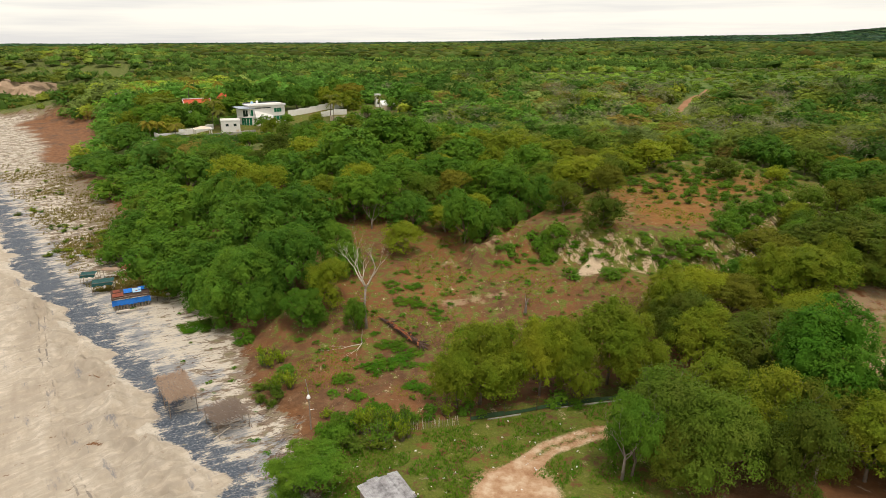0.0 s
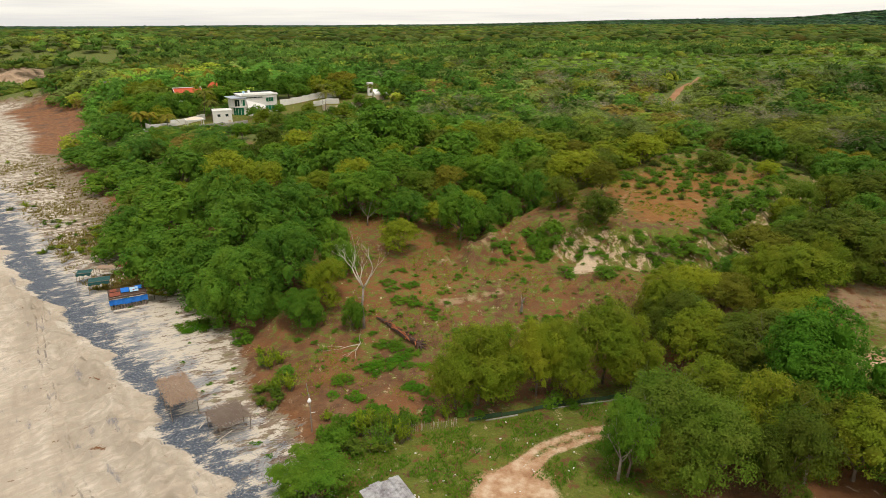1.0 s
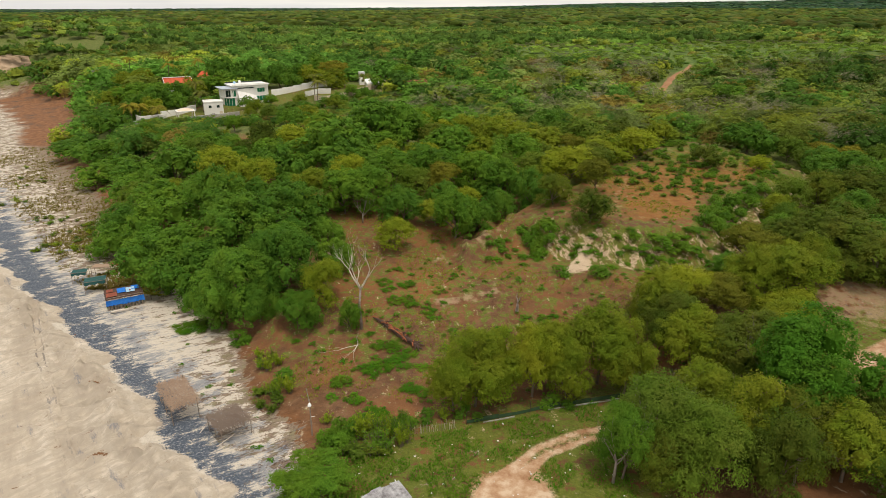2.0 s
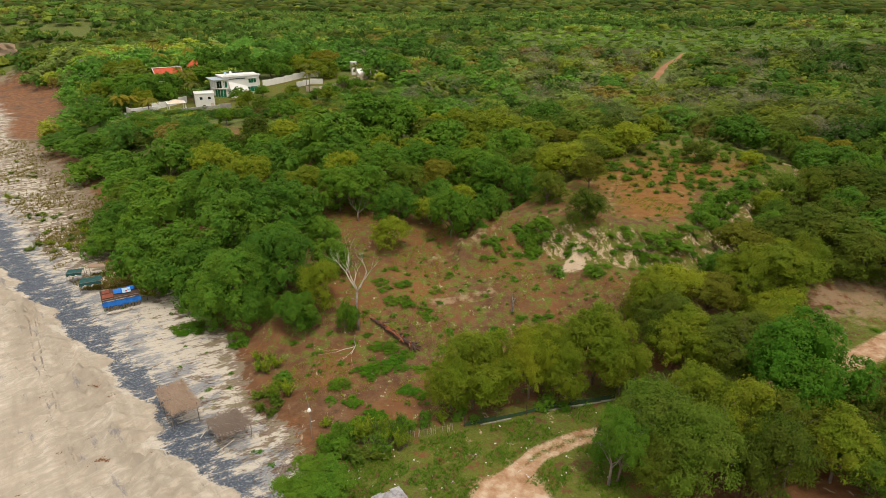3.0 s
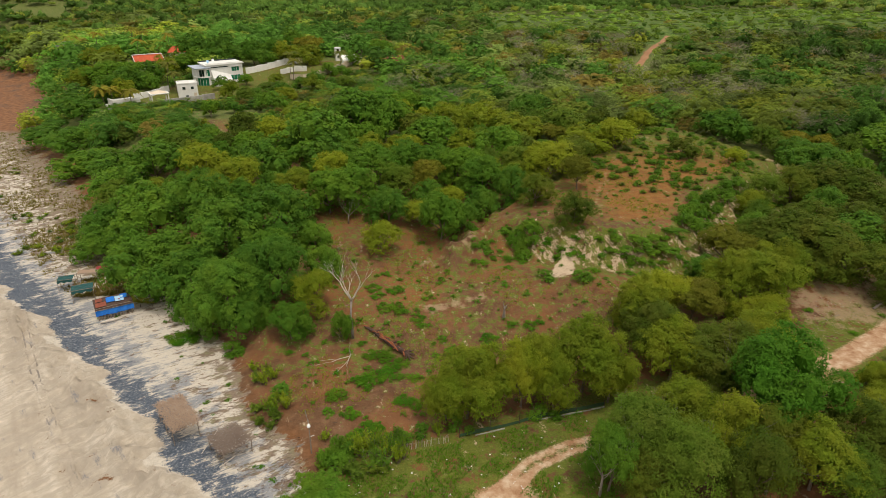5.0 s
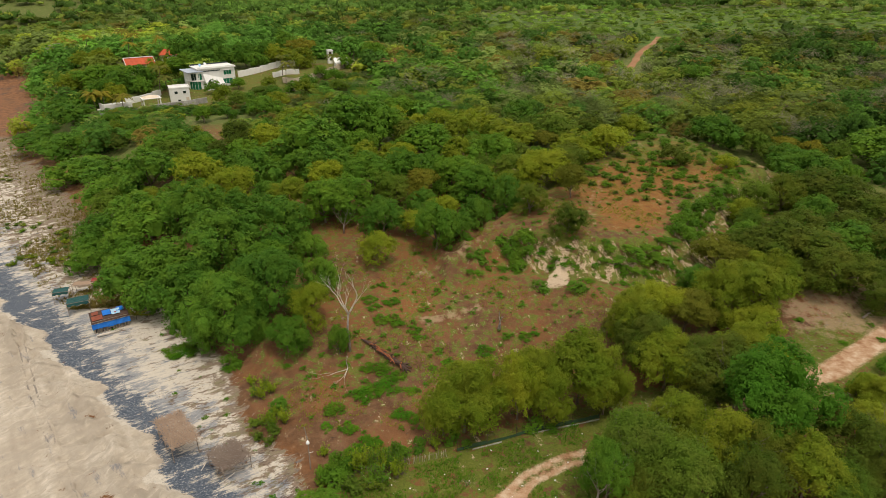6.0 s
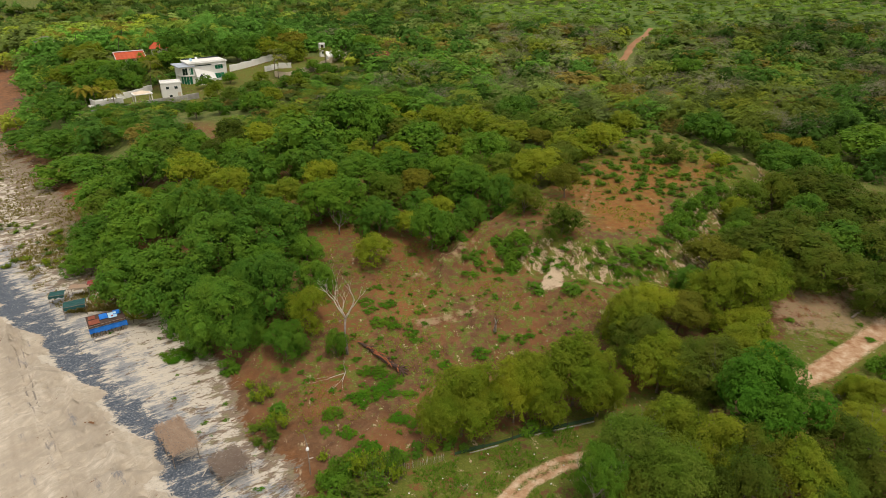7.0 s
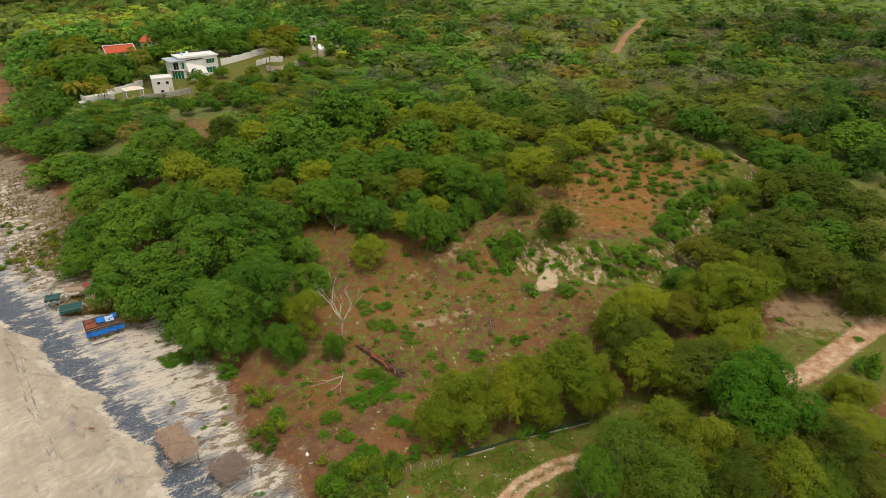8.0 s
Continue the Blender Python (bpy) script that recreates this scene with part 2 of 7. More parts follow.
    dry = mixed(n, l, sums(n, l, "MULTIPLY", sums(n, l, "MULTIPLY_ADD", run, 6.0, -3.2, clamp=True), 0.65), dry, mixed(n, l, mid, (0.3, 0.28, 0.275), (0.42, 0.38, 0.345)))
    patch = sums(n, l, "ADD", sums(n, l, "MULTIPLY", run, 0.27), sums(n, l, "MULTIPLY", grain(n, l, 0.36, 8, 0.75, None, (1.6, 0.95, 1.0), 30), 0.5))
    patch = sums(n, l, "ADD", patch, sums(n, l, "MULTIPLY", fine, 0.23))
    dry = mixed(n, l, sums(n, l, "MULTIPLY", edge("slate", patch, 3.4, 4.5), 0.85), dry, ramp(n, l, fine, (0.35, (0.135, 0.15, 0.175)), (0.7, (0.34, 0.34, 0.35))))
    brown = ramp(n, l, fine, (0.35, (0.07, 0.038, 0.022)), (0.5, (0.14, 0.085, 0.05)), (0.68, (0.27, 0.17, 0.1)))
    brown = mixed(n, l, sums(n, l, "MULTIPLY_ADD", mid, 6.0, -2.9, clamp=True), brown, (0.14, 0.13, 0.035))
    dry = mixed(n, l, sums(n, l, "MULTIPLY", edge("wrack", drift, 2.3, 6.0), 0.8), dry, brown)
    black = ramp(n, l, fine, (0.34, (0.04, 0.052, 0.072)), (0.54, (0.1, 0.118, 0.148)), (0.66, (0.34, 0.33, 0.33)))
    dry = mixed(n, l, edge("dark", patch, 3.0, 6.0), dry, black)
    # sand tones of the flat, their contrast raised to carry the relief's shading
    flat = ramp(n, l, grain(n, l, 0.3, 7, 0.62, None, (3.0, 1.0, 1.0), 124), (0.34, (0.41, 0.338, 0.262)), (0.5, (0.54, 0.455, 0.355)), (0.64, (0.66, 0.575, 0.47)))
    flat = mixed(n, l, sums(n, l, "MULTIPLY_ADD", mid, 2.0, -1.0, clamp=True), flat, (0.4, 0.315, 0.23))
    pock = grain(n, l, 1.3, 8, 0.75, None, (1.7, 0.8, 1.0), 130)
    flat = mixed(n, l, sums(n, l, "MULTIPLY_ADD", pock, 5.0, -2.7, clamp=True), flat, mixed(n, l, 0.5, flat, (0.25, 0.2, 0.155)))
    # shade between sand lumps, put into the colour only
    lump_shade = grain(n, l, 0.9, 6, 0.6, None, (1.5, 0.7, 1.0), 40)
    flat = mixed(n, l, sums(n, l, "MULTIPLY_ADD", lump_shade, 5.0, -2.3, clamp=True), mixed(n, l, 0.4, flat, (0.31, 0.262, 0.205)), flat)
    # shading of the humps by the dark band, coloured in as greyer streaks
    comb = grain(n, l, 0.8, 8, 0.74, None, (2.6, 0.55, 1.0), 42)
    flat = mixed(n, l, sums(n, l, "MULTIPLY", edge("ridge", comb, 2.6, 3.5), 0.5), flat, mixed(n, l, mid, (0.31, 0.262, 0.205), (0.44, 0.375, 0.3)))
    smear = grain(n, l, 0.3, 8, 0.76, None, (2.0, 0.5, 1.0), 128)
    flat = mixed(n, l, sums(n, l, "MULTIPLY_ADD", smear, 12.0, -7.0, clamp=True), flat, mixed(n, l, 0.8, flat, (0.19, 0.19, 0.21)))
    flat = mixed(n, l, edge("rut", fine, 0.5, 3.0), flat, mixed(n, l, 0.8, flat, (0.2, 0.172, 0.15)))
    dry = mixed(n, l, edge("flat", patch, 1.3, 9.0), dry, flat)
    col = mixed(n, l, edge("sand", drift, 1.7, 8.0), col, dry)
    col = mixed(n, l, edge("mud", big, 0.4, 3.0), col, mixed(n, l, sums(n, l, "MULTIPLY_ADD", grain(n, l, 0.13, 8, 0.72), 9.0, -4.6, clamp=True), ramp(n, l, mid, (0.35, (0.13, 0.062, 0.03)), (0.62, (0.27, 0.125, 0.058))), ramp(n, l, fine, (0.35, (0.05, 0.036, 0.03)), (0.6, (0.17, 0.1, 0.06)))))
    l.new(col, p.inputs["Base Color"])
    p.inputs["Roughness"].default_value, p.inputs["Specular IOR Level"].default_value = 0.92, 0.2
    h = sums(n, l, "ADD", sums(n, l, "MULTIPLY", mid, 0.5), sums(n, l, "MULTIPLY", fine, 0.3))
    h = sums(n, l, "ADD", h, sums(n, l, "MULTIPLY", pock, 0.35))
    h = sums(n, l, "ADD", h, sums(n, l, "MULTIPLY", comb, sums(n, l, "MULTIPLY", mask("ridge"), 1.6)))
    bumped(n, l, p, h, 0.8, 0.32)
    return m


GROUND = ground_material()

# ---- the lie of the land ----
SHORE_Y = [0, 45, 51, 57, 61, 69, 77, 79, 93, 101, 117, 138, 165, 176, 200, 232, 282, 328, 345, 380, 5000]
SHORE_X = [10, -10, -13, -15.3, -20.6, -23.4, -26.5, -30.0, -36.5, -46.5, -59.5, -71.5, -91, -101, -117, -122, -152, -200, -420, -3000, -9000]
TIDE_Y = [0, 45, 51, 53, 60, 68, 75, 84.5, 98, 119, 150, 200, 300, 900]
TIDE_X = [8, -19, -23.6, -27, -32, -38.7, -46, -55, -69, -86, -112, -155, -236, -800]
WRACK_Y = [0, 47, 52, 59, 66, 73.6, 86.5, 101, 117, 155, 200, 300, 900]
WRACK_X = [10, -16.6, -20.7, -26.5, -32.5, -40, -50.7, -65, -78, -109, -148, -225, -790]
RISE_Y = [0, 40, 62, 70, 79, 94, 115, 145, 180, 215, 260, 400, 1500, 5000]
RISE_Z = [0.3, 0.3, 0.2, 0.6, 3.3, 5.3, 7.6, 9.0, 7.2, 6.9, 10.5, 13, 15, 16]
KNOLL = np.array([(6, 92), (10, 97), (15.5, 98), (21.6, 92.5), (28, 89.7), (38.3, 89.7), (44.7, 98), (52, 108), (65, 114), (71, 122),
                  (69, 134), (65, 146), (58, 152), (45, 137), (33, 123), (24, 110), (15, 103)], float)
TRACK = np.array([(2, 30), (3, 40), (5.5, 46.5), (9.5, 50.8), (14, 53), (19, 54), (30, 56.5), (42, 60.5), (50, 63), (60, 68.5), (72, 75), (100, 92)], float)
FAR_TRACK = np.array([(89, 250), (92, 256), (100, 271.8), (116.3, 301.7), (133.6, 331.5), (170, 396)], float)
BANK_PATH = np.array([(0, 88.5), (3.3, 91.5), (6.7, 93.8), (11.5, 98), (17, 102.5), (24, 108)], float)
KNOLL_PATH = np.array([(29, 97), (31, 105), (36, 115), (40, 124), (46, 133), (58, 147)], float)
LOW_PATH = np.array([(75, 130), (73.5, 120), (72.5, 112), (71, 104)], float)
SWALE = np.array([(0, 78.3), (4, 78.8), (8.5, 80.6)], float)


def ease(a, b, v):
    t = np.clip((v - a) / (b - a), 0.0, 1.0)
    return t * t * (3 - 2 * t)


def from_line(x, y, line):
    """How far places lie from a line of points."""
    best = np.full(np.shape(x), 1e9)
    for (ax, ay), (bx, by) in zip(line[:-1], line[1:]):
        dx, dy = bx - ax, by - ay
        t = np.clip(((x - ax) * dx + (y - ay) * dy) / (dx * dx + dy * dy), 0, 1)
        best = np.minimum(best, np.hypot(x - ax - t * dx, y - ay - t * dy))
    return best


def inside(x, y, ring):
    odd = np.zeros(np.shape(x), bool)
    for (ax, ay), (bx, by) in zip(ring, np.roll(ring, -1, 0)):
        odd ^= ((ay > y) != (by > y)) & (x < (bx - ax) * (y - ay) / ((by - ay) if by != ay else 1e-9) + ax)
    return odd


def depth_in(x, y, ring):
    """Metres inside a closed outline; negative outside."""
    d = from_line(x, y, np.vstack([ring, ring[:1]]))
    return np.where(inside(x, y, ring), d, -d)


WAVES = [(math.cos(a) * f, math.sin(a) * f, a * 7.3, f) for a, f in ((0.3, 0.13), (1.4, 0.17), (2.5, 0.23), (0.9, 0.41), (2.0, 0.53), (3.6, 0.67), (5.2, 1.1), (4.4, 1.4))]


def ripple(x, y, scale=1.0):
    return sum(np.sin(scale * (x * a + y * b) + c) / (1 + 4 * f) for a, b, c, f in WAVES) * 0.35


def height(x, y):
    x, y = np.asarray(x, float), np.asarray(y, float)
    inland = x - np.interp(y, SHORE_Y, SHORE_X)
    land = np.interp(y, RISE_Y, RISE_Z)
    land = land + 3.0 * ease(15, 60, x) * (1 - ease(62, 100, y))
    land = land + 2.4 * np.exp(-((x - 22) / 11) ** 2 - ((y - 80) / 8) ** 2)
    deep = depth_in(x, y, KNOLL)
    gully = 1.6 * np.abs(np.sin(0.75 * x + 0.5 * np.sin(0.4 * y))) * ease(-9, -3, deep) * (1 - ease(-2.0, 0.4, deep))
    top = 9.6 + 0.012 * (y - 90) - 2.4 * (1 - ease(7, 23, x))
    land = land + ease(-8.5, 0.3, deep + 0.5 * ripple(x, y, 3)) * np.maximum(top - land, 0) - gully
    land = land * ease(0, 6 + 22 * ease(85, 150, y), inland) + 0.35 * ease(-0.5, 1.2, inland)
    land = land - 0.018 * np.clip(-inland - 12, 0, 60)
    away = np.hypot(x, y)
    land = land + ripple(x, y) * (0.12 + 0.5 * ease(120, 400, away) * ease(0, 20, inland)) * ease(-1, 12, inland)
    land = land + ripple(x / 22, y / 22) * 4 * ease(300, 900, away) * ease(10, 60, inland)
    land = land + 80 * ease(0.47, 0.82, x / np.maximum(y, 1)) * ease(2600, 3900, y) + 30 * ease(-0.1, 0.5, x / np.maximum(y, 1)) * ease(1500, 3500, y)
    land = land * (1 - ease(170, 240, -x) * (1 - ease(70, 190, y - 348)) * ease(300, 345, y))
    land = land + 12 * np.exp(-((x + 300) / 110) ** 2 - ((y - 570) / 90) ** 2)
    return land

# ---- the ground: one sheet from the tide flat to the horizon ----
def steps(lo, hi, fine, out_lo, out_hi, growth):
    a = list(np.arange(lo, hi + fine / 2, fine))
    s = fine
    while a[-1] < out_hi:
        s *= growth
        a.append(a[-1] + s)
    s = fine
    while a[0] > out_lo:
        s *= growth
        a.insert(0, a[0] - s)
    return np.array(a)


YARD = np.array([(-90, 192), (-62, 203), (-46, 218), (-28, 234), (-14, 255), (-20, 268), (-48, 258), (-64, 244), (-80, 225), (-92, 206)], float)


def sheet_height(x, y):
    z = height(x, y)
    # soft humps of sand that the tide left along the dark band
    tide = x - np.interp(y, TIDE_Y, TIDE_X)
    hump = 2.0 * np.exp(-((tide + 3.2) / 2.6) ** 2) + 0.9 * np.exp(-((tide + 9) / 4.0) ** 2)
    return z + hump * (0.3 + 0.3 * np.sin(0.9 * y + 0.5 * x) * np.sin(0.5 * x - 0.7 * y + 1) + 0.3 * np.sin(2.1 * y + 1.3 * x + np.sin(0.6 * y)) * np.sin(1.7 * x - 0.8 * y) + 0.25 * np.sin(3.1 * x + 0.9 * y) * np.sin(2.7 * y - 0.5 * x)) * (y > 30) * (y < 190)


def meadow(x, y):
    """The open grazing land beyond the wood, where shrubs stand apart."""
    edge = 12 * np.sin(0.035 * x) + 8 * np.sin(0.09 * x + 1)
    return (y > 322 + edge) & (y < 440 + 0.25 * x + edge) & (x > 38 + 0.2 * (y - 330)) & (x < 330)


def ground_masks(x, y):
    inland = x - np.interp(y, SHORE_Y, SHORE_X)
    tide, wrack = x - np.interp(y, TIDE_Y, TIDE_X), x - np.interp(y, WRACK_Y, WRACK_X)
    deep = depth_in(x, y, KNOLL)
    masks = {}
    masks["sand"] = 1 - ease(-2.2, 1.6, inland)
    masks["dark"] = ease(-1.6, 0.8, tide) * (1 - ease(-3.0, 3.5, wrack)) * 0.84
    masks["slate"] = ease(-2, 2, tide) * (1 - ease(1, 13, wrack)) * 0.6
    masks["flat"] = 1 - ease(-2.0, 2.0, tide + 1.4 * np.sin(0.5 * y) + 0.8 * np.sin(1.3 * y))
    masks["wrack"] = np.clip((ease(-13, -4, inland) * 0.37 + ease(-4, -0.3, inland) * 0.34) + 0.5 * ease(90, 104, y) * ease(-1, 4, wrack), 0, 1)
    track = from_line(x, y, TRACK)
    pad = np.exp(-((x - 6.0) / 4.0) ** 4 - ((y - 43.0) / 5.2) ** 4)
    low_path = from_line(x, y, LOW_PATH)
    wide = np.where(x > 40, 1.75, 1.2)
    masks["road"] = np.clip((1 - ease(wide * 0.5, wide * 1.5, track)) * (0.72 - 0.35 * np.exp(-(track / 0.35) ** 2) * (x < 30)) + pad
                            + 0.5 * (1 - ease(0.8, 2.0, low_path)), 0, 1)
    masks["worn"] = np.clip(0.34 * (1 - ease(0.4, 2.2, from_line(x, y, BANK_PATH))) + 0.36 * (1 - ease(0.1, 1.6, from_line(x, y, KNOLL_PATH))) + 0.5 * (1 - ease(0.1, 1.9, from_line(x, y, SWALE)))
                            + 0.6 * (1 - ease(3, 9, np.hypot((x - 59) / 1.8, y - 75))) + 0.2 * (1 - ease(0.5, 3.5, np.hypot(x - 7, (y - 93) / 1.6))), 0, 1)
    masks["orange"] = ease(-1, 6, deep) * (1 - 0.55 * ease(108, 140, y)) * ease(22, 36, x) * 0.85
    masks["scarp"] = ease(-8.5, -5, deep) * (1 - ease(-2.2, 0.3, deep)) * (0.36 + 0.12 * np.exp(-((x - 23) / 8) ** 2) + 0.1 * ease(38, 48, x)) * (1 - ease(76, 84, x)) * (y < 118) * ease(11, 18, x)
    # the slide of pale earth down the middle of the bank
    fall = np.clip((y - 82.0) / 6.5, 0, 1)
    masks["fan"] = (1 - ease(0.5, 1.0, np.abs(x - 20.6 - 0.35 * (y - 84.5)) / (2.6 - 1.6 * fall))) * ease(81.0, 82.4, y) * (1 - ease(87.6, 89.0, y))
    masks["meadow"] = meadow(x, y) * 1.0
    masks["ridge"] = (0.5 * np.exp(-((tide + 5.5) / 4.5) ** 2) + 0.34 * np.exp(-((tide + 14) / 6.0) ** 2)) * (y < 160)
    fence = 0.27 * x + 53.6
    masks["grass"] = np.clip((1 - ease(1.0, 5.5, y - fence)) * ease(-13, -9, x) * (1 - ease(3, 8, track - 2) * ease(18, 26, x)) * 0.68
                             + 0.41 * ease(54, 70, y) * ease(-2, 6, inland) + 0.12 * ease(3, 10, deep) + 0.34 * ease(2, 8, deep) * ease(36, 50, x) + 0.4 * ease(108, 122, y) * ease(0, 4, deep) + 0.3 * ease(-9, -6, deep) * (1 - ease(-1, 1, deep)) * ease(10, 22, x) + 0.25 * ease(50, 70, x) + 0.7 * ease(0, 6, depth_in(x, y, YARD)), 0, 0.75)
    away = np.hypot(x, y)
    masks["wood"] = ease(115, 175, away) * ease(2, 12, inland) * (1 - ease(-2, 2, deep)) * (1 - 0.7 * np.exp(-(np.hypot(x + 50, y - 165) / 18) ** 4)) * (1 - ease(-3, 3, depth_in(x, y, YARD))) * (1 - masks["road"])
    masks["mud"] = 1 - ease(7, 19, from_line(x, y, np.array([(-119, 214), (-138, 246), (-158, 274), (-192, 316)], float)))
    masks["rut"] = np.zeros(len(x))
    return masks


def paint_ground(me, masks):
    for name, v in masks.items():
        me.attributes.new(name, "FLOAT", "POINT").data.foreach_set("value", np.asarray(v, np.float32))


def grid_ground():
    xs, ys = steps(-60, 72, 0.66, -4300, 4300, 1.08), steps(40, 118, 0.66, -700, 4800, 1.055)
    gx, gy = np.meshgrid(xs, ys)
    x, y = gx.ravel(), gy.ravel()
    z = sheet_height(x, y)
    nx, ny = len(xs), len(ys)
    i = (np.arange(ny - 1)[:, None] * nx + np.arange(nx - 1)[None]).ravel()
    faces = np.stack([i, i + 1, i + 1 + nx, i + nx], 1)
    me = bpy.data.meshes.new("ground")
    me.vertices.add(len(x))
    me.vertices.foreach_set("co", np.stack([x, y, z], 1).ravel())
    me.loops.add(faces.size)
    me.loops.foreach_set("vertex_index", faces.ravel())
    me.polygons.add(len(faces))
    me.polygons.foreach_set("loop_start", np.arange(len(faces)) * 4)
    me.polygons.foreach_set("use_smooth", np.ones(len(faces), bool))
    me.update(calc_edges=True)

    paint_ground(me, ground_masks(x, y))
    me.materials.append(GROUND)
    return tagged(new("ground", me), "sandy beach and reddish scrubland soil running inland to the horizon", "ground", kind="structure")


grid_ground()


def tyre_tracks():
    """Two wheel ruts with low shoulders pressed into the tide flat."""
    way = [(-75, 110), (-63.5, 94), (-55.2, 80.9), (-50.9, 73.7), (-47.2, 68), (-43.5, 62.7), (-40.5, 58.1), (-35, 50.5), (-27, 41)]
    along = np.concatenate([[0], np.cumsum(np.hypot(*np.diff(np.array(way, float), axis=0).T))])
    s = np.arange(0, along[-1], 0.35)
    cx, cy = np.interp(s, along, [q[0] for q in way]), np.interp(s, along, [q[1] for q in way])
    soft = np.ones(25) / 25
    cx[12:-12], cy[12:-12] = np.convolve(cx, soft, "valid"), np.convolve(cy, soft, "valid")
    dx, dy = np.gradient(cx), np.gradient(cy)
    ln = np.hypot(dx, dy)
    nx_, ny_ = -dy / ln, dx / ln
    off = np.array([-0.72, -0.62, -0.5, -0.42, -0.3, -0.18, 0.18, 0.3, 0.42, 0.5, 0.62, 0.72])
    lift = np.array([-0.04, 0.035, 0.05, 0.02, 0.02, 0.045, 0.045, 0.02, 0.02, 0.05, 0.035, -0.04])
    deep = np.array([0, 0, 0.1, 0.8, 0.8, 0.1, 0.1, 0.8, 0.8, 0.1, 0, 0])
    sway = 0.06 * np.sin(s * 0.9) + 0.04 * np.sin(s * 2.3)
    x = (cx[:, None] + nx_[:, None] * (off[None] + sway[:, None])).ravel()
    y = (cy[:, None] + ny_[:, None] * (off[None] + sway[:, None])).ravel()
    return s, x, y, lift, deep


def lay_tracks():
    s, x, y, lift, deep = tyre_tracks()
    k = len(lift)
    z = sheet_height(x, y) + np.tile(lift, len(s))
    i = (np.arange(len(s) - 1)[:, None] * k + np.arange(k - 1)[None]).ravel()
    me = mesh_of("tyre_tracks", np.stack([x, y, z], 1), [np.stack([i, i + k, i + k + 1, i + 1], 1)], GROUND, True)
    masks = ground_masks(x, y)
    masks["rut"] = np.tile(deep, len(s)) * np.repeat(0.55 + 0.45 * np.sin(s * 0.37) * np.sin(s * 0.21 + 1), k)
    paint_ground(me, masks)
    tagged(new("tyre_tracks", me), "pair of shallow wheel ruts in the cream sand", "tyre tracks", kind="structure")



def far_track():
    """The orange earth track that climbs away through the dry wood."""
    way = FAR_TRACK[:5]
    along = np.concatenate([[0], np.cumsum(np.hypot(*np.diff(way, axis=0).T))])
    s = np.arange(0, along[-1], 1.0)
    cx, cy = np.interp(s, along, way[:, 0]) + 0.6 * np.sin(s * 0.12), np.interp(s, along, way[:, 1])
    off = np.array([-1.5, -0.9, -0.3, 0.3, 0.9, 1.5])
    x = cx[:, None] + off[None] * 0.88 * (1 + 0.18 * np.sin(s * 0.41))[:, None]
    y = cy[:, None] - off[None] * 0.48
    z = height(x.ravel(), y.ravel()).reshape(x.shape) + np.array([-0.1, 0.32, 0.26, 0.34, 0.26, -0.1])[None]
    i = (np.arange(len(s) - 1)[:, None] * 6 + np.arange(5)[None]).ravel()
    me = mesh_of("track", np.stack([x.ravel(), y.ravel(), z.ravel()], 1), [np.stack([i, i + 1, i + 7, i + 6], 1)], plain("orange_earth", (0.34, 0.18, 0.09), (0.24, 0.1, 0.045), 0.95, scale=0.1, fine=1.2, bump=0.6, local=False), True)
    tagged(new("track", me), "orange earth track running through the dry wood", "track", kind="structure")


# ---- builders ----
def mesh_of(name, verts, faces, mat, smooth=False):
    """A mesh from an array of places and arrays of faces (each with one number of corners)."""
    me = bpy.data.meshes.new(name)
    verts = np.asarray(verts, np.float32)
    faces = [np.asarray(f, np.int32) for f in faces if len(f)]
    me.vertices.add(len(verts))
    me.vertices.foreach_set("co", verts.ravel())
    total = sum(f.size for f in faces)
    me.loops.add(total)
    me.loops.foreach_set("vertex_index", np.concatenate([f.ravel() for f in faces]))
    starts, at = [], 0
    for f in faces:
        starts.append(at + np.arange(len(f)) * f.shape[1])
        at += f.size
    starts = np.concatenate(starts)
    me.polygons.add(len(starts))
    me.polygons.foreach_set("loop_start", starts.astype(np.int32))
    me.polygons.foreach_set("use_smooth", np.full(len(starts), smooth))
    me.update(calc_edges=True)
    me.materials.append(mat)
    return me


